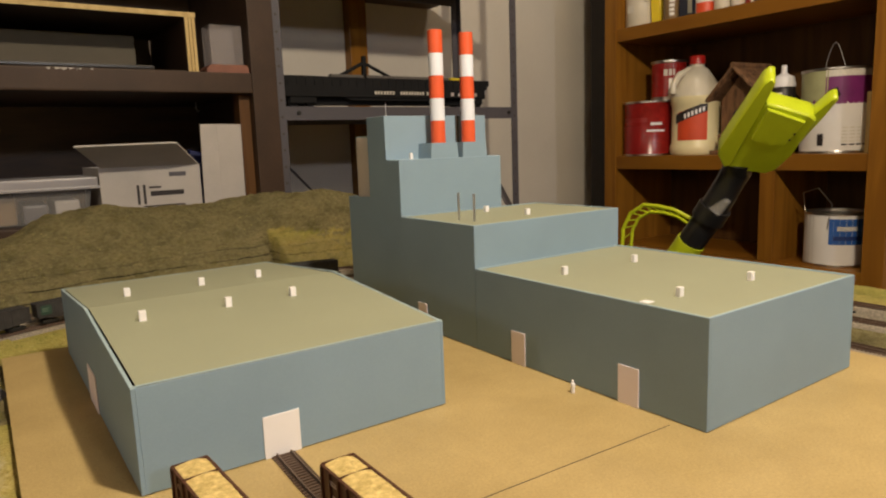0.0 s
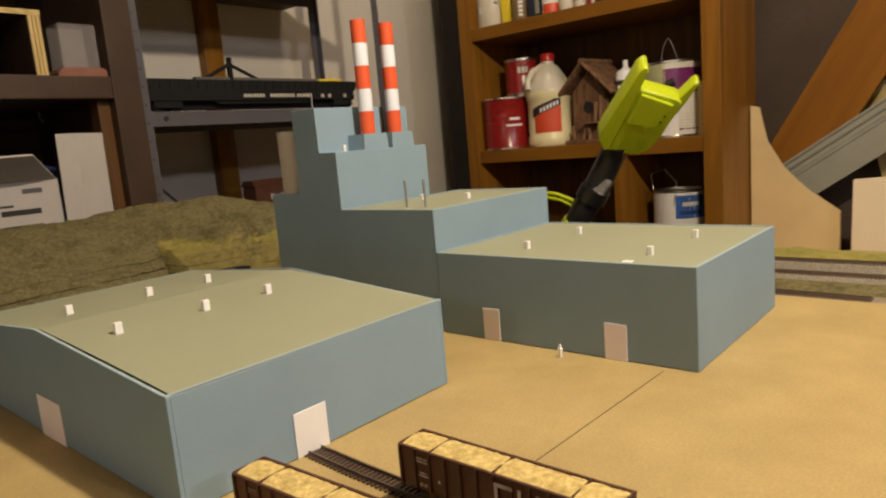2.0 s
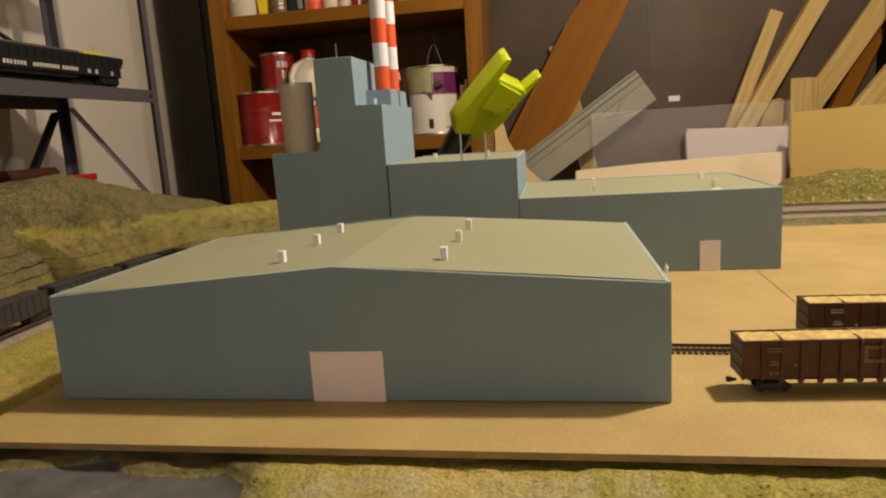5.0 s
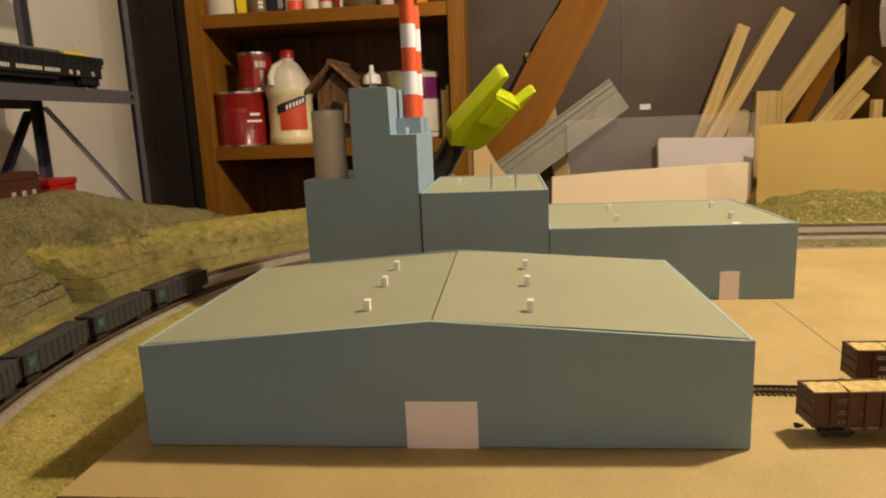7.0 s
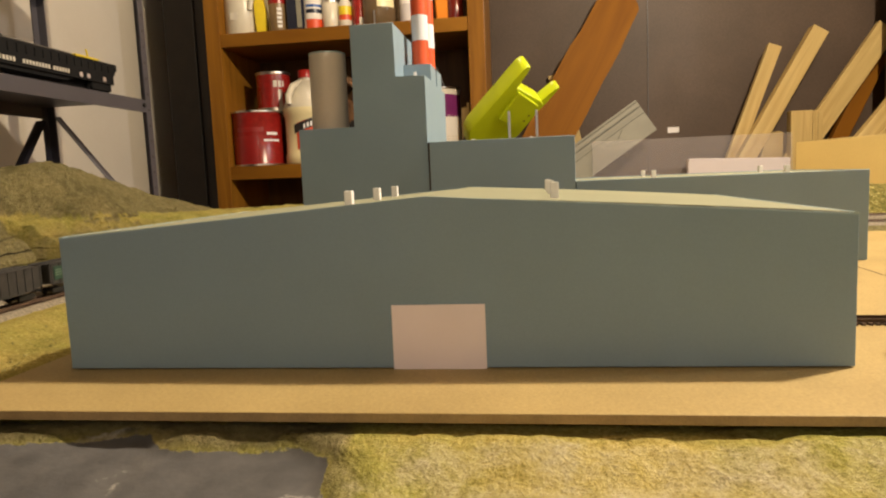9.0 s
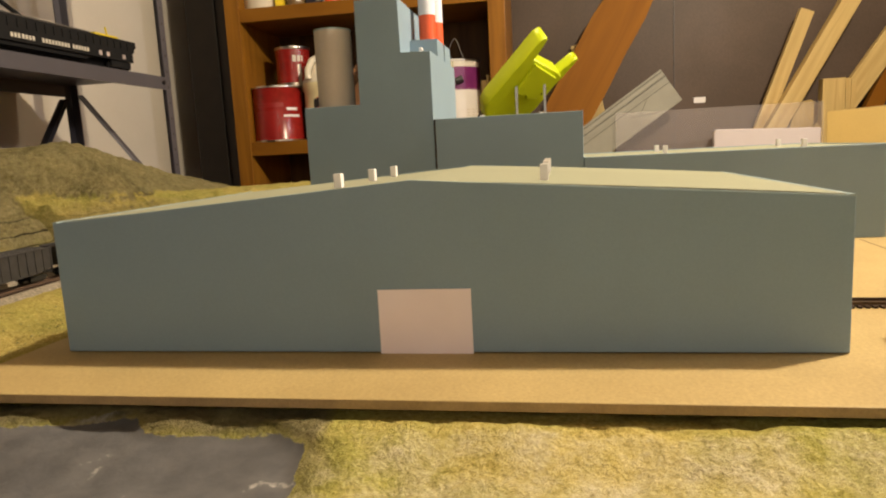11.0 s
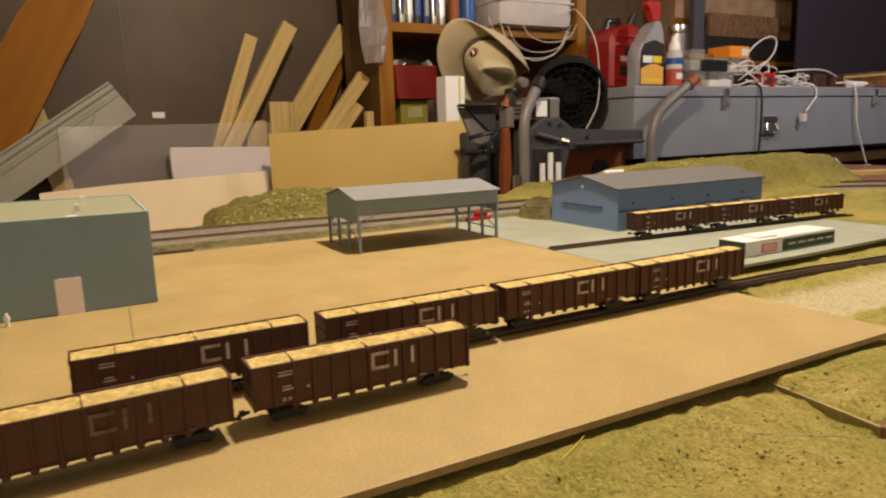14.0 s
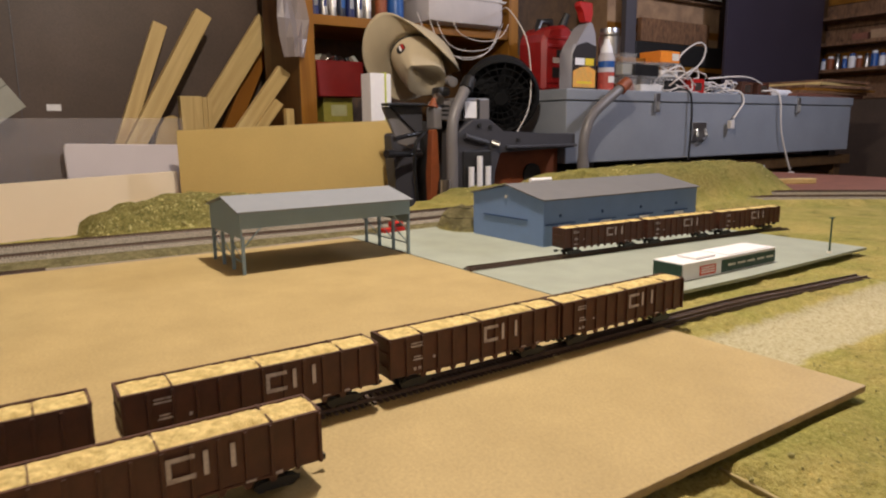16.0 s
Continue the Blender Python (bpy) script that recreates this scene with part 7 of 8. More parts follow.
# ---- right: second bookcase and the things round it ----
def make_second_case():
    top = thing("tall_wooden_shelf", (0, 0, 0), 0, "brown wooden shelf unit crowded with cans and boxes", "bookcase")
    x0, x1 = 1.80, 2.10
    # One pine upright in two tones: side darkened for shade, front edge left bright.
    part("upright", bx(x0 + 0.006, x1, -0.650, -0.600, -0.26, 1.1, 0.002), OAKDARK, top, "upright side in pine darkened for shade")
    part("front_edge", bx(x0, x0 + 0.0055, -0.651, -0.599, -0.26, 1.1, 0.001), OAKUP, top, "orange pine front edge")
    part("upright", bx(x0, x1, -1.470, -1.425, -0.26, 1.1, 0.002), OAKUP, top)
    for z0, z1 in ((0.468, 0.499), (0.135, 0.172), (0.80, 0.83)):
        part("shelf", bx(x0 + 0.004, x1, -1.425, -0.650, z0, z1, 0.002), OAK, top)
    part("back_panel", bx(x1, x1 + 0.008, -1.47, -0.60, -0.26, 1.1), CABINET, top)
    return top


make_second_case()
for k in range(7):
    t = thing("spray_can", (1.845, -0.675 - k * 0.031, 0.499), 0, ("dark blue", "silver", "silver and white", "navy")[k % 4] + " spray paint can on the upper shelf", "spray can", "spray cans on the shelf")
    part("body", lathe([(0.0, 0.0), (0.0142, 0.0), (0.0145, 0.003), (0.0145, 0.125), (0.009, 0.137), (0.0, 0.137)], 16), (NAVYBLUE, TINCAN, TINCAN, NAVY)[k % 4], t, "", True)
    part("cap", lathe([(0.0, 0.136), (0.0125, 0.136), (0.0125, 0.160), (0.0, 0.162)], 16), (TINCAN, BLACK, WHITE, TINCAN)[k % 4], t, "", True)
    part("label", bx(-0.0150, -0.0143, -0.006, 0.006, 0.03, 0.09), (TINCAN, NAVYBLUE, WHITE, LABELBLUE)[k % 4], t)
t = thing("orange_tube", (1.84, -0.910, 0.499), 0, "orange cardboard tube on the upper shelf", "tube")
part("body", cyl((0, 0, 0), (0, 0, 0.15), 0.020, seg=18), RUST, t)
t = thing("blue_tin", (1.84, -0.965, 0.499), 0, "small blue tin on the upper shelf", "can")
part("body", lathe([(0, 0), (0.028, 0), (0.028, 0.095), (0, 0.095)], 20), LABELBLUE, t, "", True)
part("lid", lathe([(0.0, 0.095), (0.029, 0.095), (0.029, 0.103), (0.0, 0.103)], 20), TINCAN, t)
t = thing("white_tub", (1.86, -1.21, 0.499), 0, "large white plastic tub lying on the upper shelf", "tub")
part("body", bx(-0.10, 0.08, -0.165, 0.165, 0.0, 0.20, 0.035), TUBWHITE, t, "", True)
part("seam_band", bx(-0.103, 0.06, -0.168, 0.168, 0.085, 0.093, 0.003), TUBWHITE, t)

t = thing("green_carton", (1.88, -0.742, 0.172), 0, "small yellow-green carton on the shelf", "box")
part("body", bx(-0.04, 0.04, -0.052, 0.052, 0, 0.078, 0.002), mat("yellow_green_print", (0.24, 0.22, 0.03), 0.5, 0.15, 60, 0.05, 500), t)
part("label", bx(-0.0405, -0.0402, -0.030, 0.025, 0.020, 0.055), SAGE, t)
t = thing("red_bin", (1.88, -0.742, 0.251), 0, "dark red plastic bin full of small parts", "bin")
part("body", prism([(-0.076, 0.0), (0.076, 0.0), (0.084, 0.112), (-0.084, 0.112)], "x", -0.07, 0.07, bevel=0.003), DARKRED, t)
for k in range(14):
    rnd = random.Random(k)
    part("small_part", bx(-0.012, 0.012, -0.015, 0.010, -0.006, 0.010, 0.002, m=Matrix.Translation((rnd.uniform(-0.06, 0.03), rnd.uniform(-0.07, 0.07), 0.118)) @ Euler((rnd.random() * 3, rnd.random() * 3, rnd.random() * 3)).to_matrix().to_4x4()), (STRIP, TINCAN, WHITE, BLACK)[k % 4], t)
t = thing("tall_white_carton", (1.655, -0.784, -0.26), 0, "tall white carton with yellow stripe", "box")
part("body", bx(-0.03, 0.03, -0.012, 0.036, 0, 0.573, 0.001), WHITE, t)
part("stripe", bx(-0.0305, -0.0002, -0.018, -0.0125, 0, 0.576), mat("yellow_green_strip", (0.55, 0.58, 0.08), 0.5, 0.1, 60, 0.05, 500), t, "yellow-green stripe")
part("edge_strip", bx(-0.03, 0.03, -0.034, -0.0185, 0, 0.572, 0.001), WHITE, t)

# plastic bag hung beside the shelf
t = thing("plastic_bag", (1.79, -0.555, 0.44), 0, "crumpled clear plastic bag hanging from a nail", "bag")
bm = bmesh.new()
rnd = random.Random(8)
g = [[bm.verts.new((-0.012 * math.sin(i * 1.3 + j) - 0.01 * rnd.random(), 0.105 * (i / 5 - 0.62) * (0.5 + 0.16 * j if j < 4 else 1.1 - 0.25 * (j - 3)) - 0.004 * j, 0.20 - 0.055 * j)) for i in range(6)] for j in range(6)]
for j in range(5):
    for i in range(5):
        bm.faces.new((g[j][i], g[j][i + 1], g[j + 1][i + 1], g[j + 1][i]))
bag = part("film", bm, glassy("clear_film", (0.36, 0.31, 0.30), 0.3, 0.5), t)
md = bag.modifiers.new("thickness", "SOLIDIFY")
md.thickness = 0.001
part("nail", cyl((-0.008, -0.02, 0.190), (0.02, -0.02, 0.190), 0.002, seg=8), TINCAN, t)


# the felt hat
def make_hat():
    top = thing("felt_hat", (1.67, -0.88, 0.39), 0, "beige felt cowboy hat with small badge hung at the shelf edge", "hat")
    n = 64
    angles = [2 * math.pi * k / n for k in range(n)]

    def skin(rings, close=False):
        bm = bmesh.new()
        vs = [[bm.verts.new(p) for p in ring] for ring in rings]
        for a, b in zip(vs, vs[1:]):
            for k in range(n):
                bm.faces.new((a[k], a[(k + 1) % n], b[(k + 1) % n], b[k]))
        if close:
            bm.faces.new(vs[-1])
        return bm

    def base(a):
        return Vector((0.095 * math.cos(a), 0.077 * math.sin(a), 0.0))

    def outer(a):
        """The rim of the brim: front along x, dipped before and behind, its sides rolled up."""
        c, q = math.cos(a), math.sin(a)
        side = 0.150 if q > 0 else 0.098
        roll = 0.045 if q > 0 else 0.105
        return Vector((0.195 * c, side * q * (1 + 0.06 * c), roll * abs(q) ** 2.2 - 0.036 * c * c + 0.006 * math.sin(3 * a + 1)))

    rings = []
    for f in (1.0, 0.9, 0.75, 0.58, 0.4, 0.2, 0.0):
        ring = []
        for a in angles:
            b, o = base(a), outer(a)
            p = b.lerp(o, f)
            p.z = o.z * f ** 2.0
            p.y += 0.016 * math.sin(a) * math.sin(math.pi * f)
            ring.append(p)
        rings.append(ring)
    brim = part("brim", skin(rings), HAT, top, "wide brim rolled up at the sides", True)
    md = brim.modifiers.new("thickness", "SOLIDIFY")
    md.thickness = 0.004
    # the crown rises to a lip, then dips into a long crease with a pinched front
    rings = []
    for k in (0.0, 0.12, 0.3, 0.5, 0.7, 0.86, 0.96, 1.0):
        ring = []
        for a in angles:
            c, q = math.cos(a), math.sin(a)
            pinch = 0.50 * k * k * max(0.0, c) ** 1.5 * min(1.0, abs(q) * 2.2)
            ring.append(Vector((0.095 * c * (1 - 0.10 * k), 0.077 * q * (1 - 0.20 * k * k - pinch), 0.115 * k - 0.012 * k * max(0.0, -c) + 0.006 * k * max(0.0, c))))
        rings.append(ring)
    for f in (0.88, 0.70, 0.5, 0.3, 0.1):
        rings.append([Vector((p.x * (0.45 + 0.55 * f), p.y * f, p.z + 0.004 * (1 - f) - 0.036 * (1 - f) ** 2.0 * (0.75 + 0.25 * math.cos(2 * a)))) for p, a in zip(rings[7], angles)])
    part("crown", skin(rings, True), HAT, top, "creased and pinched crown", True)
    rings = [[base(a) * 1.012 + Vector((0, 0, h)) for a in angles] for h in (0.002, 0.0085)]
    band = part("band", skin(rings), BLACK, top, "thin dark band")
    md = band.modifiers.new("thickness", "SOLIDIFY")
    md.thickness = 0.0012
    part("badge", lathe([(0, -0.003), (0.0155, -0.003), (0.0155, 0.001), (0.014, 0.002), (0, 0.002)], 24), BLACK, top, "small dark round badge").matrix_basis = Matrix.Translation((0.0945, 0, 0.040)) @ Matrix.Rotation(radians(85), 4, "Y")
    for y0, y1, mm, lab in ((-0.003, 0.004, WHITE, "white badge stripe"), (-0.0125, -0.0035, REDPLASTIC, "red badge field")):
        part("badge_field", bx(-0.0005, 0.0024, y0, y1, -0.010, 0.010, 0.0004), mm, top, lab).matrix_basis = Matrix.Translation((0.0945, 0, 0.040)) @ Matrix.Rotation(radians(-5), 4, "Y")
    # it hangs with the crown leaning out and down from the shelf
    out = Vector((-0.85, 0.519, -0.095)).normalized()
    right = Vector((-0.521, -0.853, 0.0)).normalized()
    up = right.cross(-out).normalized()
    d = (0.62 * right - 0.78 * up).normalized()
    e = (0.78 * right + 0.62 * up).normalized()
    out = (math.cos(radians(14)) * out - math.sin(radians(14)) * e).normalized()
    crown = (math.cos(radians(40)) * out + math.sin(radians(40)) * d).normalized()
    front = (math.sin(radians(40)) * out - math.cos(radians(40)) * d).normalized()
    turn = Matrix((front, crown.cross(front), crown)).transposed()
    top.matrix_basis = Matrix.Translation(Vector((1.67, -0.880, 0.395)) - turn @ Vector((0.097, 0, 0.040))) @ turn.to_4x4()
    return top


make_hat()


# the machine with two tube handles
def make_machine():
    top = thing("mitre_saw_stand", (0, 0, 0), 0, "slate grey workshop machine with bent grey tube handles", "machine")
    X = 1.33
    part("left_handle", sweep(curve_points([(X, -0.838, -1.0), (X, -0.838, 0.0), (X, -0.838, 0.12), (X + 0.005, -0.850, 0.185), (X + 0.02, -0.905, 0.268)], 0.02), 0.0158, 16), PIPE, top, "bent grey painted tube", True)
    part("handle_knob", cyl((X + 0.018, -0.898, 0.254), (X + 0.026, -0.918, 0.284), 0.020, 0.018, 16), BLACKPLASTIC, top)
    part("right_handle", sweep(curve_points([(X, -1.345, -1.0), (X, -1.345, -0.02), (X, -1.345, 0.09), (X, -1.357, 0.145), (X, -1.392, 0.195), (X, -1.515, 0.275)], 0.02), 0.0160, 16), PIPE, top, "bent grey painted tube", True)
    part("handle_knob", cyl((X, -1.505, 0.268), (X, -1.540, 0.292), 0.021, 0.019, 16), RUST, top, "dull red end cap")
    part("handle_foot", cyl((X, -1.345, 0.02), (X, -1.345, 0.05), 0.019, seg=16), PIPE, top)
    part("beam", prism([(-0.868, 0.135), (-0.925, 0.173), (-0.985, 0.173), (-1.035, 0.134), (-1.330, 0.128), (-1.330, 0.085), (-1.02, 0.080), (-1.00, 0.02), (-1.00, -0.12), (-0.868, -0.12)], "x", X + 0.02, X + 0.10, bevel=0.004), MACHINE, top, "cast slate grey beam")
    part("beam_rib", bx(X + 0.008, X + 0.0195, -1.325, -1.04, 0.088, 0.096, 0.002), MACHINE, top)
    part("rust_panel", bx(X + 0.10, X + 0.13, -1.33, -0.99, -0.35, 0.088, 0.003), RUST, top, "rust orange metal panel")
    part("panel_hole", cyl((X + 0.094, -1.215, 0.000), (X + 0.102, -1.215, 0.000), 0.036, seg=24), BLACK, top)
    part("slot_frame", bx(X + 0.012, X + 0.0195, -0.985, -0.885, -0.06, 0.085, 0.004), BLACK, top, "dark recess with rods")
    for y, z0, z1 in ((-0.905, -0.10, 0.040), (-0.965, -0.10, 0.040), (-0.935, -0.10, 0.070)):
        part("guide_rod", cyl((X + 0.002, y, z0), (X + 0.002, y, z1), 0.0085, seg=12), WHITE, top, "pale rod")
    part("side_tube", cyl((X - 0.02, -0.800, -0.6), (X - 0.02, -0.800, 0.010), 0.014, seg=16), TINCAN, top, "pale steel tube")
    part("orange_arm", prism([(-0.794, 0.145), (-0.812, 0.145), (-0.815, 0.02), (-0.805, -0.06), (-0.786, -0.06), (-0.787, 0.02)], "x", X + 0.03, X + 0.055, bevel=0.003), RUST, top, "rusty orange painted arm")
    part("orange_cap", cyl((X + 0.04, -0.803, 0.205), (X + 0.04, -0.810, 0.228), 0.014, 0.009, 14), RUST, top)
    part("motor", bx(X + 0.04, X + 0.13, -1.000, -0.880, 0.168, 0.232, 0.006), PIPE, top, "pale grey motor housing")
    part("motor_cap", bx(X + 0.036, X + 0.0395, -0.950, -0.908, 0.176, 0.222, 0.001), WHITE, top)
    for k in range(2):
        part("motor_bracket", bx(X + 0.032, X + 0.0395, -0.905 - k * 0.053, -0.899 - k * 0.053, 0.172, 0.228, 0.001), BLACK, top)
    part("switch_post", bx(X + 0.03, X + 0.07, -0.826, -0.800, 0.146, 0.205, 0.004), PIPE, top, "pale grey switch post")
    part("switch_body", bx(X + 0.035, X + 0.085, -0.862, -0.814, 0.170, 0.222, 0.006), PIPE, top)
    for k in range(3):
        part("motor_slot", bx(X + 0.0335, X + 0.0345, -0.852, -0.824, 0.182 + k * 0.012, 0.187 + k * 0.012), BLACK, top)
    part("silver_knob", cyl((X + 0.02, -0.815, 0.222), (X + 0.045, -0.820, 0.234), 0.012, seg=16), TINCAN, top)
    part("clamp_block", bx(X + 0.06, X + 0.10, -0.878, -0.835, 0.236, 0.262, 0.010), BLACKPLASTIC, top)
    part("clear_knob", cyl((X + 0.05, -0.878, 0.275), (X + 0.075, -0.882, 0.280), 0.014, seg=16), PIPE, top)
    part("lower_block", bx(X + 0.13, X + 0.30, -1.05, -0.88, -0.26, 0.17, 0.01), BLACK, top, "black machine base")
    part("bench_leg", bx(X + 0.02, X + 0.13, -1.33, -0.87, -1.0, -0.30, 0.004), MACHINE, top)
    part("table_edge", bx(X + 0.05, X + 0.09, -0.792, -0.668, 0.208, 0.216, 0.003), BLACKPLASTIC, top, "dark table edge")
    part("table_panel", prism([(-0.672, 0.207), (-0.790, 0.207), (-0.790, 0.085), (-0.720, 0.105)], "x", X + 0.087, X + 0.10, bevel=0.003), PIPE, top, "grey painted table side")
    part("table_web", prism([(-0.690, 0.2075), (-0.790, 0.2075), (-0.790, 0.12), (-0.755, 0.15)], "x", X + 0.075, X + 0.085), MACHINE, top)
    part("black_lever", sweep([(X + 0.02, -0.640, 0.084), (X + 0.05, -0.72, 0.080), (X + 0.06, -0.775, 0.078)], 0.008, 10), BLACKPLASTIC, top, "black lever")
    part("lever_grip", cyl((X + 0.016, -0.640, 0.084), (X + 0.026, -0.665, 0.083), 0.011, seg=12), BLACKPLASTIC, top)
    part("black_lever", sweep([(X + 0.02, -0.668, 0.121), (X + 0.05, -0.72, 0.128), (X + 0.06, -0.80, 0.140)], 0.006, 10), BLACKPLASTIC, top)
    part("hose", sweep(curve_points([(X + 0.04, -0.775, 0.135), (X + 0.035, -0.745, 0.11), (X + 0.04, -0.740, 0.05), (X + 0.05, -0.755, -0.06)], 0.01), 0.005, 8), BLACKPLASTIC, top)
    part("tool_body", prism([(-0.700, 0.135), (-0.765, 0.140), (-0.785, 0.09), (-0.775, -0.10), (-0.715, -0.10), (-0.705, 0.06)], "x", X + 0.09, X + 0.14, bevel=0.006), MACHINE, top, "dark tool housing")
    part("clamp_screw", cyl((X + 0.005, -1.008, 0.098), (X + 0.02, -0.992, 0.106), 0.009, seg=12), TINCAN, top)
    part("clamp_bar", sweep([(X + 0.012, -0.89, 0.126), (X + 0.012, -0.97, 0.106)], 0.008, 10), MACHINE, top)
    for y, z in ((-0.945, 0.155), (-0.985, 0.150), (-1.09, 0.112)):
        part("bolt", cyl((X + 0.014, y, z), (X + 0.022, y, z), 0.006, seg=10), BLACK, top)
    return top


make_machine()


def make_fan():
    top = thing("black_fan", (1.56, -1.185, 0.245), 0, "round black plastic shop fan", "fan")
    bm = bmesh.new()
    lathe([(0.118, -0.03), (0.124, -0.026), (0.126, 0.03), (0.118, 0.036), (0.112, 0.03), (0.112, -0.024), (0.118, -0.03)], 40, bm)
    part("housing", bm, FANBLACK, top, "", True)
    for k, r in enumerate((0.030, 0.052, 0.074, 0.096)):
        part("grille_ring", sweep([(r * math.cos(a), r * math.sin(a), 0.034) for a in [2 * math.pi * i / 36 for i in range(37)]], 0.0018, 6), FANBLACK, top)
    for k in range(22):
        a = 2 * math.pi * k / 22
        part("grille_spoke", sweep([(0.02 * math.cos(a), 0.02 * math.sin(a), 0.036), (0.114 * math.cos(a + 0.35), 0.114 * math.sin(a + 0.35), 0.034)], 0.0016, 5), FANBLACK, top)
    part("hub", cyl((0, 0, 0.0), (0, 0, 0.042), 0.022, seg=20), FANBLACK, top)
    for k in range(5):
        a = 2 * math.pi * k / 5
        bm = bx(0.02, 0.105, -0.028, 0.028, -0.002, 0.002, 0.001, m=Matrix.Rotation(a, 4, "Z") @ Matrix.Rotation(radians(28), 4, "X"))
        part("blade", bm, FANBLACK, top)
    part("back_cover", cyl((0, 0, -0.035), (0, 0, -0.030), 0.112, seg=32), FANBLACK, top)
    part("rim_light", cyl((-0.05, -0.125, 0.0), (-0.02, -0.135, 0.0), 0.006, seg=8), TINCAN, top)
    top.matrix_basis = Matrix.Translation((1.56, -1.190, 0.255)) @ Vector((-0.80, 0.50, -0.38)).to_track_quat("Z", "Y").to_matrix().to_4x4()
    st = part("stand", bx(-0.06, 0.06, -0.42, -0.118, -0.02, 0.02, 0.004), FANBLACK, top)
    return top


make_fan()


# the long grey chest with clutter on its lid
def make_chest():
    top = thing("steel_chest", (0, 0, 0), 0, "long grey painted steel tool chest with latches", "tool chest")
    part("body", bx(1.40, 1.84, -3.20, -1.335, 0.030, 0.232, 0.004), CHEST, top)
    part("lid", bx(1.394, 1.845, -3.206, -1.329, 0.234, 0.270, 0.004), CHEST, top)
    for y in (-1.770, -2.712):
        lt = part("latch", bx(1.386, 1.3945, y - 0.012, y + 0.012, 0.198, 0.262, 0.002), STEEL, top, "steel latch")
        part("latch_hook", cyl((1.384, y, 0.205), (1.384, y, 0.232), 0.005, seg=8), STEEL, lt)
    part("hasp_plate", bx(1.392, 1.3995, -2.070, -1.985, 0.092, 0.160, 0.002), STEEL, top, "steel hasp plate")
    part("hasp_ring", sweep([(1.388, -2.005, 0.135), (1.380, -2.00, 0.110), (1.380, -2.03, 0.095), (1.380, -2.058, 0.110), (1.388, -2.055, 0.135)], 0.005, 8), STEEL, top)
    for y in (-1.46, -3.1):
        part("foot", bx(1.42, 1.50, y - 0.03, y + 0.03, 0.004, 0.030), BLACK, top)
        part("foot", bx(1.74, 1.82, y - 0.03, y + 0.03, 0.004, 0.030), BLACK, top)
    return top


make_chest()
st = thing("chest_stand", (0, 0, 0), 0, "dark wooden bench carrying the steel chest", "bench")
part("top_board", bx(1.43, 1.61, -3.3, -1.33, -0.04, 0.004, 0.003), CABINET, st)
part("top_board", bx(1.70, 1.86, -3.3, -1.33, -0.04, 0.004, 0.003), CABINET, st)
for y in (-1.38, -2.3, -3.22):
    part("cross_beam", bx(1.45, 1.86, y - 0.03, y + 0.03, -0.10, -0.04), CABINET, st)
    part("leg", bx(1.46, 1.53, y - 0.03, y + 0.03, -1.0, -0.10), CABINET, st)

ro = thing("red_fuel_can", (1.66, -1.478, 0.270), 0, "red plastic fuel can on the chest", "fuel can")
part("body", prism([(-0.075, 0.0), (0.070, 0.0), (0.070, 0.185), (0.045, 0.222), (-0.045, 0.235), (-0.075, 0.21)], "x", -0.07, 0.07, bevel=0.014), DEEPRED, ro)
for z in (0.030, 0.150, 0.180):
    part("body_rib", bx(-0.0745, -0.069, -0.055, 0.055, z, z + 0.012, 0.003), DEEPRED, ro)
part("dark_collar", bx(-0.073, -0.0695, -0.060, 0.010, 0.120, 0.145, 0.002), BLACK, ro)
part("spout", cyl((-0.02, -0.05, 0.215), (-0.03, -0.075, 0.275), 0.016, 0.012, 14), BLACK, ro)
part("handle", sweep([(0, 0.04, 0.20), (0, 0.03, 0.245), (0, -0.02, 0.250), (0, -0.035, 0.205)], 0.013, 10), BLACKPLASTIC, ro, "black grip", True)
part("front_badge", bx(-0.0715, -0.0705, -0.035, 0.030, 0.05, 0.085), LABELBLACK, ro)
part("front_badge", bx(-0.0715, -0.0705, -0.028, 0.028, 0.10, 0.118), LOGO, ro)
part("cap", cyl((0.03, -0.03, 0.20), (0.03, -0.03, 0.235), 0.020, seg=16), BLACK, ro)
r2 = thing("red_canister", (1.75, -1.69, 0.270), 0, "tall red canister behind the bottles", "canister")
part("body", bx(-0.05, 0.05, -0.065, 0.065, 0, 0.235, 0.012), DARKRED, r2, "", True)
part("cap", cyl((0, 0, 0.213), (0, 0, 0.245), 0.025, seg=16), BLACK, r2)

AMBER = mat("amber_print", (0.62, 0.27, 0.035), 0.5, 0.35, 40, 0.05, 500, second=(0.55, 0.36, 0.10))
SILVER = mat("silver_grey_plastic", (0.30, 0.29, 0.32), 0.35, 0.06, 20, 0.03, 500)
bo = thing("insecticide_bottle", (1.50, -1.482, 0.270), 0, "grey spray bottle with orange label and red trigger", "bottle")
part("body", prism([(-0.061, 0.0), (0.061, 0.0), (0.061, 0.120), (0.045, 0.150), (-0.010, 0.205), (-0.022, 0.225), (-0.040, 0.225), (-0.050, 0.190), (-0.061, 0.150)], "x", -0.030, 0.030, bevel=0.006), SILVER, bo, "", True)
part("label", prism([(-0.056, 0.006), (0.056, 0.006), (0.056, 0.118), (0.038, 0.146), (-0.010, 0.160), (-0.056, 0.146)], "x", -0.0312, -0.0304), LABELBLACK, bo, "dark printed label")
part("label_picture", prism([(-0.053, 0.010), (0.053, 0.010), (0.053, 0.062), (0.020, 0.076), (-0.020, 0.080), (-0.053, 0.068)], "x", -0.0320, -0.0313), AMBER, bo, "orange label picture")
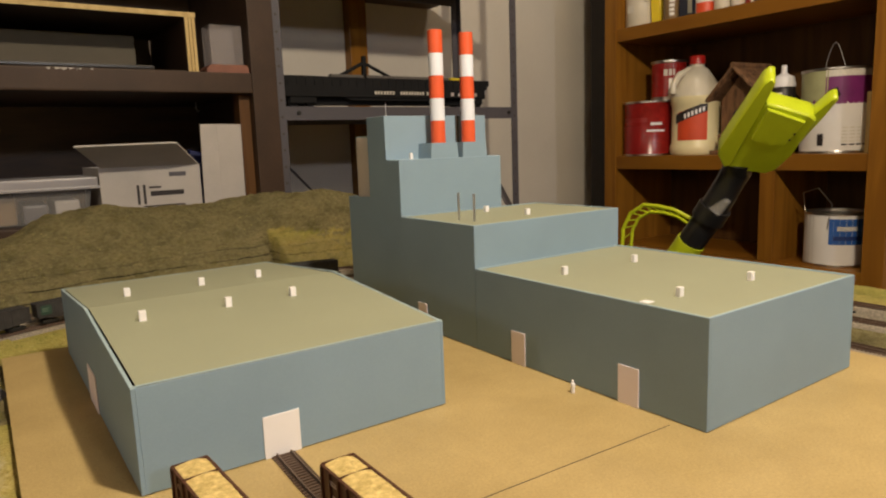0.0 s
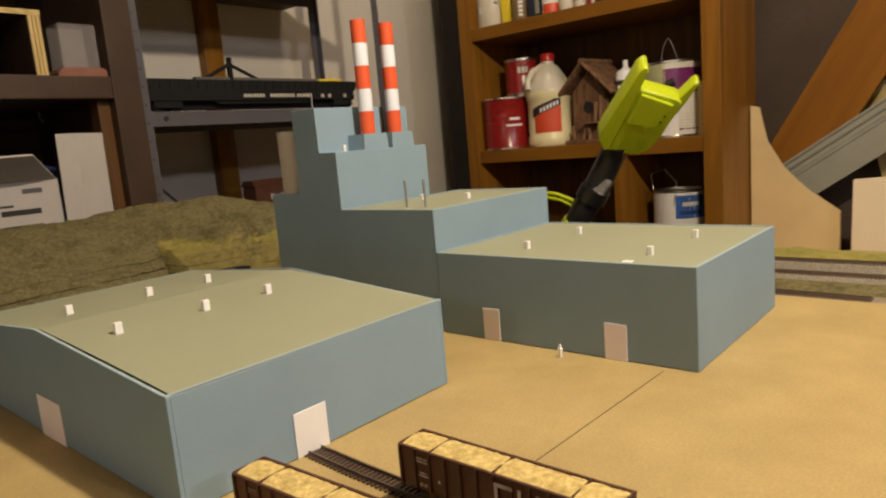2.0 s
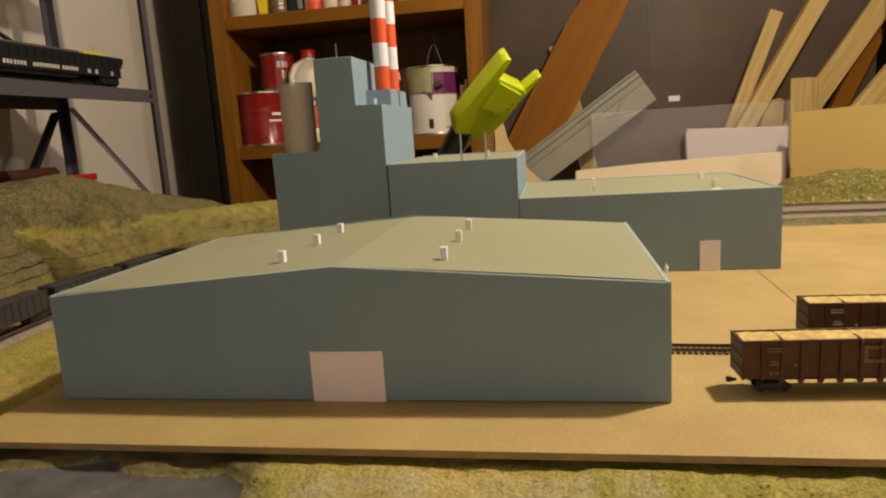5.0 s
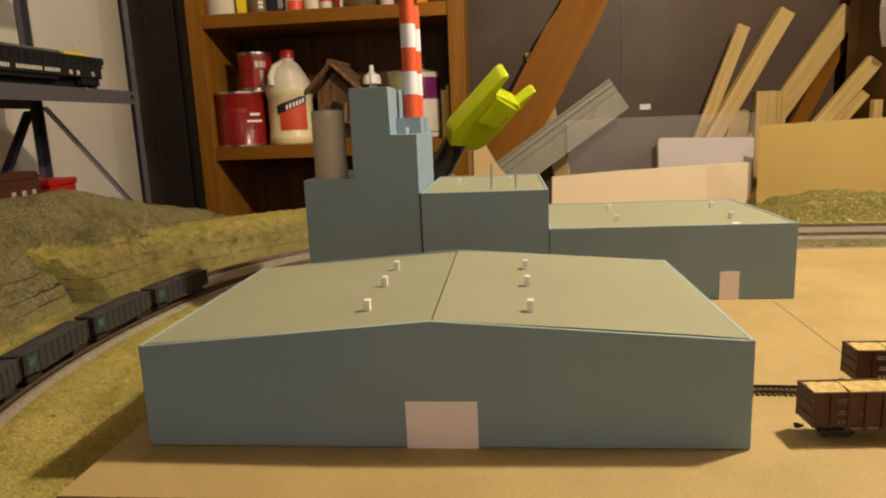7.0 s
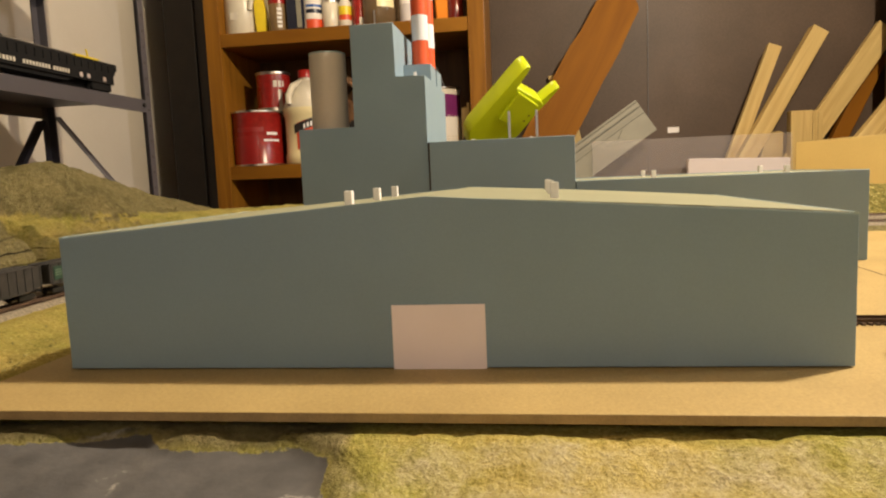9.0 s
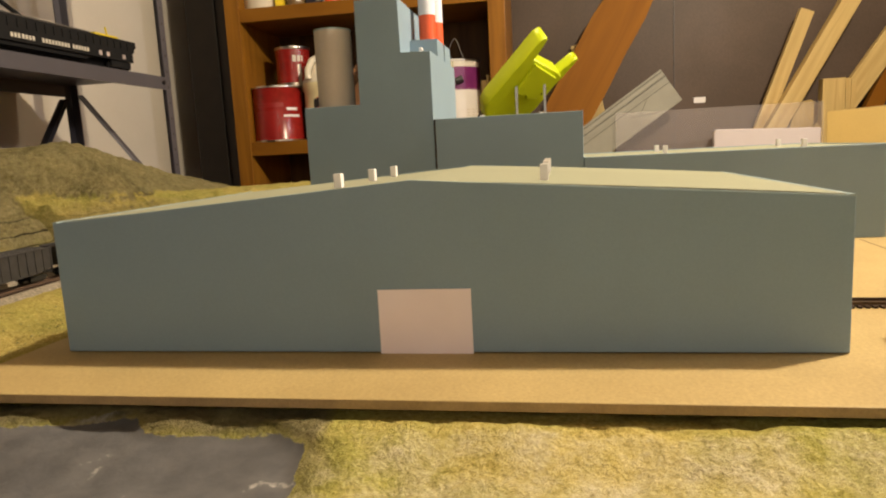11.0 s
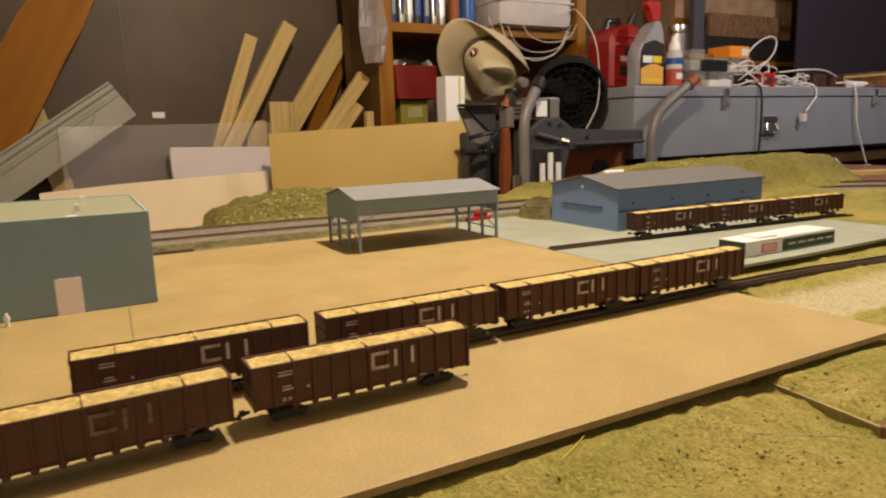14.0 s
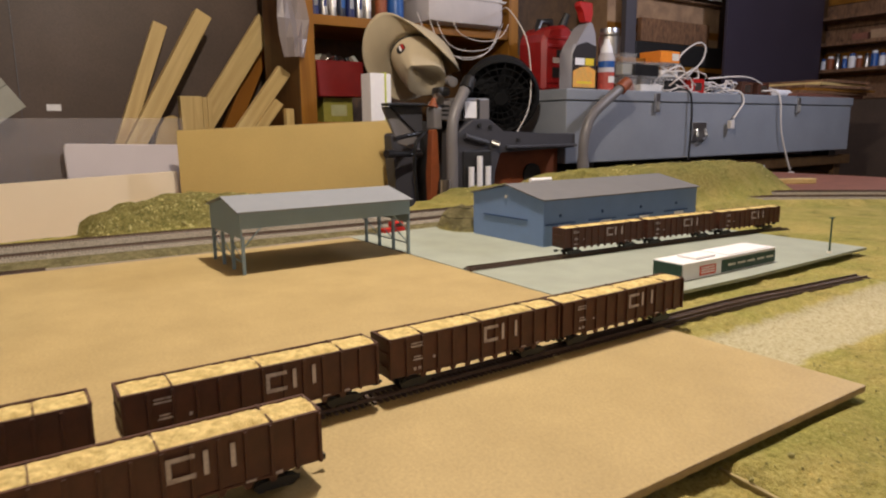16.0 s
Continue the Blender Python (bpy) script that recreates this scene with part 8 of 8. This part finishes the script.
part("label_bar", bx(-0.0324, -0.0321, -0.036, 0.036, 0.022, 0.030), YELLOW, bo)
part("label_bar", bx(-0.0320, -0.0313, 0.0, 0.044, 0.083, 0.106), WHITE, bo)
part("label_bar", bx(-0.0320, -0.0313, -0.044, -0.003, 0.083, 0.106), YELLOW, bo)
part("trigger", prism([(-0.048, 0.225), (-0.014, 0.225), (-0.010, 0.262), (0.012, 0.275), (0.010, 0.292), (-0.052, 0.292), (-0.056, 0.258)], "x", -0.014, 0.014, bevel=0.004), REDPLASTIC, bo, "red spray trigger", True)
aer = thing("aerosol_can", (1.50, -1.622, 0.270), 0, "white and blue aerosol can with red base", "spray can")
part("body", lathe([(0, 0), (0.029, 0), (0.029, 0.118), (0.022, 0.132), (0, 0.132)], 24), TUBWHITE, aer, "", True)
part("label_band", lathe([(0.0293, 0.004), (0.0293, 0.066)], 24), mat("faded_red_print", (0.40, 0.06, 0.04), 0.5, 0.3, 60, 0.03, 500), aer, "red printed band")
wrap("label_band", 0.0296, 0.030, 0.052, 150, 215, PAPER, aer, "pale printed patch")
part("label_band", lathe([(0.0293, 0.082), (0.0293, 0.104)], 24), LABELBLUE, aer, "blue printed band")
part("cap", lathe([(0, 0.130), (0.022, 0.130), (0.020, 0.150), (0.012, 0.166), (0.010, 0.180), (0, 0.181)], 20), WHITE, aer, "white cap", True)

for k, (y, z, w, h, d) in enumerate(((-1.715, 0.270, 0.075, 0.060, 0.10), (-1.830, 0.270, 0.13, 0.058, 0.12), (-1.955, 0.270, 0.10, 0.056, 0.12), (-1.80, 0.3285, 0.13, 0.050, 0.11), (-1.935, 0.3265, 0.11, 0.055, 0.11), (-1.715, 0.3305, 0.07, 0.075, 0.09))):
    t = thing("clear_parts_box", (1.52, y, z), 0, ("black" if k in (2, 3) else "clear") + " plastic parts box stacked on the chest", "box", "parts boxes on the chest")
    part("body", bx(-d / 2, d / 2, -w / 2, w / 2, 0.0, h - 0.010, 0.003), BLACKPLASTIC if k in (2, 3) else CLEARBOX, t)
    part("lid", bx(-d / 2 - 0.002, d / 2 + 0.002, -w / 2 - 0.002, w / 2 + 0.002, h - 0.010, h - 0.0005, 0.002), CLEARBOX, t)
    part("contents", bx(-d / 2 + 0.006, d / 2 - 0.006, -w / 2 + 0.006, w / 2 - 0.006, 0.002, h * 0.5, 0.004), (RUST, PAPER, TINCAN, BLACK, PAPER, STRIP)[k], t)
t = thing("orange_carton", (1.52, -1.935, 0.3815), 0, "small orange carton on top of the boxes", "box")
part("body", bx(-0.05, 0.05, -0.055, 0.055, 0, 0.042, 0.002), ORANGE, t)
part("end_label", bx(-0.0506, -0.0502, -0.050, -0.010, 0.008, 0.034), SILL, t)
t = thing("wood_rod", (1.56, -1.80, 0.383), 0, "short dark wooden strip on the boxes", "wood piece")
part("strip", bx(-0.02, 0.02, -0.12, 0.06, 0, 0.018, 0.003), OAK, t)
for y, m in ((-2.07, REDPLASTIC), (-2.40, CARLITE), (-2.52, CARBROWN)):
    t = thing("small_block", (1.47, y, 0.270), 0, "small dull red block on the chest lid", "block")
    part("body", bx(-0.03, 0.03, -0.040, 0.040, 0, 0.055, 0.004), m, t)
    part("face_plate", bx(-0.0312, -0.0302, -0.020, 0.020, 0.012, 0.040), TINCAN, t)


def tangle(name, seed, centre, size, turns, r, material, label):
    rnd = random.Random(seed)
    pts = []
    for k in range(turns * 9):
        a = k * 2 * math.pi / 9 + rnd.uniform(-0.3, 0.3)
        q = rnd.uniform(0.55, 1.0)
        pts.append((centre[0] + 0.5 * size[0] * q * math.cos(a), centre[1] + size[1] * q * math.sin(a) * 0.5, max(centre[2] + r, centre[2] + r + size[2] * (0.5 + 0.5 * math.sin(a * 1.3 + seed)) * rnd.uniform(0.4, 1.0))))
    t = thing(name, (0, 0, 0), 0, label, "cable")
    part("loop", sweep([tuple(p) for p in curve_points(pts, 0.012)], r, 6), material, t, "", True)
    return t


tangle("white_cable_coil", 1, (1.50, -2.02, 0.270), (0.16, 0.32, 0.11), 8, 0.0029, CABLE, "untidy coil of white cable on the chest")
tangle("white_cable_coil", 4, (1.47, -2.23, 0.270), (0.12, 0.26, 0.06), 5, 0.0029, CABLE, "loose white cable loops on the chest edge")
tangle("pale_blue_cable", 6, (1.50, -2.33, 0.270), (0.12, 0.16, 0.05), 4, 0.0028, mat("pale_blue_cable", (0.42, 0.46, 0.56), 0.5, 0.06, 60, 0.03, 500), "pale blue cable loops on the chest")


def drop_cord(name, pts, r, material, label, plug=None):
    t = thing(name, (0, 0, 0), 0, label, "cable")
    part("cord", sweep([tuple(p) for p in curve_points(pts, 0.012)], r, 8), material, t, "", True)
    if plug:
        part("plug", bx(-0.009, 0.009, -0.012, 0.012, -0.022, 0.010, 0.003, m=Matrix.Translation(plug)), material, t)


drop_cord("power_cable", [(1.48, -1.93, 0.276), (1.40, -1.945, 0.278), (1.383, -1.955, 0.24), (1.383, -1.960, 0.12), (1.384, -1.955, 0.02)], 0.0040, BLACKPLASTIC, "black power cord hanging down the chest")
drop_cord("white_power_cable", [(1.46, -2.50, 0.290), (1.40, -2.545, 0.285), (1.382, -2.555, 0.24), (1.38, -2.575, 0.12), (1.375, -2.64, -0.02), (1.372, -2.66, -0.05)], 0.0036, CABLE, "white cord with plug hanging down the chest", (1.372, -2.662, -0.062))
drop_cord("white_power_cable", [(1.46, -2.24, 0.285), (1.40, -2.28, 0.280), (1.383, -2.29, 0.24), (1.381, -2.25, 0.20), (1.378, -2.215, 0.170)], 0.0036, CABLE, "white cord with plug hanging over the chest edge", (1.378, -2.205, 0.158))
drop_cord("cable_loop", [(1.50, -2.00, 0.34), (1.50, -2.03, 0.41), (1.50, -2.10, 0.455), (1.50, -2.16, 0.47), (1.50, -2.19, 0.45), (1.50, -2.17, 0.40), (1.50, -2.10, 0.35), (1.50, -2.04, 0.30), (1.50, -2.04, 0.275)], 0.0032, CABLE, "stiff loop of white cable standing above the coil")
drop_cord("long_grey_cable", [(1.46, -2.16, 0.33), (1.43, -2.30, 0.34), (1.43, -2.42, 0.335), (1.45, -2.60, 0.30), (1.44, -2.95, 0.278)], 0.0032, CABLE, "long pale cable lying along the chest")
drop_cord("shelf_wire", [(1.79, -1.02, 0.53), (1.785, -1.06, 0.45), (1.785, -1.15, 0.40), (1.79, -1.27, 0.40), (1.80, -1.36, 0.45), (1.83, -1.38, 0.53)], 0.0015, CABLE, "thin white wire drooping from the shelf")
drop_cord("shelf_wire", [(1.78, -1.08, 0.53), (1.775, -1.13, 0.44), (1.775, -1.22, 0.415), (1.78, -1.33, 0.44), (1.80, -1.40, 0.53)], 0.0015, CABLE, "thin white wire drooping from the shelf")
drop_cord("shelf_wire", [(1.77, -1.14, 0.53), (1.765, -1.18, 0.47), (1.765, -1.27, 0.45), (1.77, -1.36, 0.47), (1.79, -1.42, 0.53)], 0.0015, CABLE, "thin white wire drooping from the shelf")
drop_cord("shelf_wire", [(1.775, -1.05, 0.53), (1.77, -1.10, 0.43), (1.77, -1.20, 0.385), (1.775, -1.31, 0.42), (1.80, -1.39, 0.53)], 0.0015, CABLE, "thin white wire drooping from the shelf")
drop_cord("long_shelf_wire", [(1.80, -1.38, 0.56), (1.62, -1.27, 0.54), (1.50, -1.245, 0.437), (1.48, -1.252, 0.327), (1.47, -1.238, 0.215), (1.47, -1.19, 0.135), (1.47, -1.165, 0.110)], 0.0018, CABLE, "long white wire hanging beside the fan")

for k in range(6):
    t = thing("cardboard_sheet", (1.58, -2.98 - 0.02 * (k % 3), 0.2705 + k * 0.0135), 4 - 3 * (k % 4), "flat brown board stacked on the steel chest", "board", "boards stacked on the chest")
    part("sheet", bx(-0.17, 0.17, -0.40 + 0.02 * (k % 2), 0.30 - 0.05 * k, 0, 0.013, 0.002), (REDWOOD, BARK, OAK, BARK, PINEY, BARK)[k], t)
t = thing("white_tube", (1.44, -2.66, 0.270), 0, "short white plastic tube on the chest", "tube")
part("tube", cyl((0, -0.05, 0.014), (0, 0.06, 0.014), 0.014, seg=16), WHITE, t)

# shelves behind the chest
def make_back_shelf():
    top = thing("storage_shelf", (0, 0, 0), 0, "steel-posted storage shelf behind the chest", "shelf")
    part("post", bx(1.985, 2.015, -2.345, -2.275, -0.26, 1.2, 0.002), RACK, top, "blue-grey steel post")
    part("post", bx(1.985, 2.015, -1.56, -1.52, -0.26, 1.2, 0.002), RACK, top)
    part("post", bx(1.985, 2.015, -3.62, -3.58, -0.26, 1.2, 0.002), OAKUP, top)
    for z in (0.420, 0.98):
        part("shelf", bx(2.02, 2.24, -3.58, -1.52, z, z + 0.025, 0.002), OAK, top)
    part("back_panel", bx(2.24, 2.25, -3.6, -1.5, -0.26, 1.2), CABINET, top)
    return top


make_back_shelf()
PALEBOX = mat("faded_brown_carton", (0.34, 0.215, 0.12), 0.8, 0.25, 14, 0.15, 300, second=(0.20, 0.12, 0.07))
t = thing("brown_carton", (2.12, -2.64, 0.445), 0, "wide faded brown carton on the storage shelf", "box")
part("body", bx(-0.07, 0.09, -0.44, 0.42, 0, 0.315, 0.003), PALEBOX, t)
part("tape", bx(-0.0708, -0.0702, -0.44, 0.42, 0.150, 0.185), OAK, t, "brown packing tape")
part("flap", bx(-0.110, -0.071, -0.40, 0.38, 0.3155, 0.3185), PALEBOX, t, "bent open flap")
t = thing("dark_tool_case", (2.03, -2.72, 0.445), 0, "low dark case with a grey-brown board on it", "case")
part("body", bx(-0.018, 0.018, -0.34, 0.34, 0, 0.105, 0.006), BLACK, t)
part("board", bx(-0.014, 0.014, -0.23, 0.30, 0.106, 0.215, 0.003), BARK, t, "grey-brown weathered board")
t = thing("green_sign", (1.985, -2.75, 0.0), 0, "green board with white border hung above the carton", "sign")
part("panel", bx(0, 0.012, -0.24, 0.24, 0.80, 1.10, 0.002), GREENLID, t)
part("border", bx(-0.0015, 0.0, -0.245, 0.245, 0.775, 0.7995), WHITE, t, "white border strip")
t = thing("steel_canister", (1.60, -1.745, 0.270), 0, "tall bright steel canister behind the parts boxes", "can")
part("body", lathe([(0, 0), (0.040, 0), (0.040, 0.205), (0.034, 0.212), (0.034, 0.222), (0, 0.222)], 24), TINCAN, t, "", True)
part("lid", lathe([(0, 0.221), (0.036, 0.221), (0.034, 0.236), (0, 0.238)], 24), STEEL, t, "", True)
t = thing("standing_sheet", (1.87, -3.27, -0.26), 0, "large dark grey sheet standing behind the chest", "panel")
part("sheet", bx(-0.008, 0.008, -0.51, 0.40, 0, 1.25, 0.002), mat("dark_violet_panel", (0.034, 0.026, 0.042), 0.5, 0.1, 5, 0.05, 200), t)
# plank-backed wall shelves past the sheet
ws = thing("wall_shelf", (0, 0, 0), 0, "brown plank-backed shelves fixed to the end wall", "shelf")
for k in range(6):
    part("plank", bx(1.36, 2.05, -4.198, -4.188, 0.30 + k * 0.142, 0.438 + k * 0.142, 0.002), (BARK, OAK, BARK)[k % 3], ws)
for z in (0.455, 0.610, 0.760):
    part("board", bx(1.36, 2.05, -4.187, -4.03, z, z + 0.020, 0.002), BARK, ws)
part("end_upright", bx(2.05, 2.075, -4.198, -4.03, 0.25, 1.15, 0.002), CABINET, ws)
for k in range(15):
    h, r = 0.046 + 0.022 * ((k * 7) % 5) / 4, 0.0135 + 0.0035 * ((k * 5) % 3)
    t = thing("small_jar", (1.985 - 0.041 * k, -4.065, 0.475), 0, ("white", "blue", "silver", "brown")[(k * 3) % 4] + " small jar standing on the wall shelf", "jar", "small jars on the shelf")
    part("body", lathe([(0, 0), (r, 0), (r, h), (r * 0.7, h + 0.007), (0, h + 0.007)], 16), (WHITE, LABELBLUE, TINCAN, RUST)[(k * 3) % 4], t, "", True)
    part("cap", lathe([(0, h + 0.006), (r * 0.75, h + 0.006), (r * 0.75, h + 0.020), (0, h + 0.020)], 14), (LABELBLUE, WHITE, BLACK, WHITE)[(k * 3) % 4], t)
for k in range(4):
    t = thing("shelf_carton", (1.78 - 0.10 * k, -4.09, 0.630), 0, ("dull red", "brown", "dark grey", "dull red")[k] + " small carton on the wall shelf", "box", "cartons on the wall shelf")
    part("body", bx(-0.042, 0.042, -0.05, 0.05, 0, 0.038 + 0.012 * (k % 2), 0.002), (REDWOOD, PALEBOX, CABINET, REDWOOD)[k], t)
    part("lid_flap", bx(-0.043, 0.043, 0.0505, 0.0525, 0.025 + 0.012 * (k % 2), 0.038 + 0.012 * (k % 2)), (REDWOOD, PALEBOX, CABINET, REDWOOD)[k], t)

# low side table at the end of the layout
t = thing("side_table", (0, 0, 0), 0, "low reddish wooden table past the end of the layout", "table")
part("top_board", bx(0.50, 1.10, -2.0, -1.42, -0.035, -0.010, 0.003), REDWOOD, t)
for x in (0.55, 1.05):
    for y in (-1.95, -1.47):
        part("leg", bx(x - 0.02, x + 0.02, y - 0.02, y + 0.02, -1.0, -0.035), BARK, t)
t = thing("pale_batten", (0.80, -1.55, -0.010), 64, "short pale wooden batten lying on the table", "wood piece")
part("stick", bx(-0.10, 0.10, -0.012, 0.012, 0, 0.014, 0.002), PINEY, t)
rg = thing("pale_blue_rag", (0.93, -1.66, -0.010), 30, "crumpled pale blue rag on the table", "rag")
bm = bmesh.new()
rnd = random.Random(4)
g = [[bm.verts.new((0.09 * (i / 9 - 0.5), 0.15 * (j / 9 - 0.5), 0.002 + 0.05 * max(0.0, 0.4 + noise.noise(Vector((i * 0.5, j * 0.5, 3)))) * math.sin(math.pi * i / 9) * math.sin(math.pi * j / 9))) for i in range(10)] for j in range(10)]
for j in range(9):
    for i in range(9):
        bm.faces.new((g[j][i], g[j][i + 1], g[j + 1][i + 1], g[j + 1][i]))
rag = part("cloth", bm, mat("pale_blue_cloth", (0.46, 0.50, 0.58), 0.9, 0.08, 40, 0.3, 600), rg, "", True)
md = rag.modifiers.new("thickness", "SOLIDIFY")
md.thickness = 0.002

# wires and a wood scrap at the front of the layout
def lay(points, lift=0.0008):
    """Points laid on the scenery."""
    fine = curve_points([(x, y, 0.0) for x, y in points], 0.006)
    return [(p.x, p.y, ground(p.x, p.y)[0] + lift) for p in fine]


DULLWIRE = mat("dull_white_wire", (0.50, 0.46, 0.36), 0.6, 0.1, 60, 0.03, 500)
drop_cord("white_wire", lay([(-0.0495, 0.0137), (-0.0566, -0.0036), (-0.0705, -0.0215), (-0.0890, -0.0425), (-0.1125, -0.0640), (-0.14, -0.085)]), 0.00022, DULLWIRE, "thin white wire lying on the turf")
drop_cord("white_wire", lay([(-0.0875, -0.0534), (-0.0895, -0.0743), (-0.0945, -0.0928), (-0.0975, -0.0945), (-0.0985, -0.0888)]), 0.0003, CABLE, "short bent white wire end on the turf")
drop_cord("orange_wire", lay([(-0.0906, -0.0561), (-0.1006, -0.0657), (-0.1115, -0.0738), (-0.14, -0.093)]), 0.00028, ORANGEWIRE, "thin orange wire lying on the turf")
drop_cord("yellow_wire", lay([(-0.020, 0.096), (-0.024, 0.104), (-0.028, 0.112), (-0.030, 0.120)]), 0.00025, YELLOW, "thin yellow wire coming out under the board")
t = thing("bench_edge_strip", (-0.049, -0.0488, -0.0260), -6.8, "worn mossy plywood edge where the turf is cut away", "wood strip")
part("strip", bx(-0.036, 0.034, -0.0012, 0.0012, 0.0, 0.0160, 0.0004), mat("mossy_plywood_edge", (0.33, 0.265, 0.12), 0.9, 0.3, 120, 0.4, 900), t)
t = thing("front_edge_board", (-0.0853, -0.22, -0.0260), 0, "worn reddish wooden edge board of the layout front", "board")
part("board", bx(-0.0016, 0.0016, -0.18, 0.1755, 0.0, 0.0162, 0.0005), mat("worn_reddish_edge", (0.24, 0.13, 0.07), 0.8, 0.35, 70, 0.4, 700, second=(0.16, 0.075, 0.045)), t)
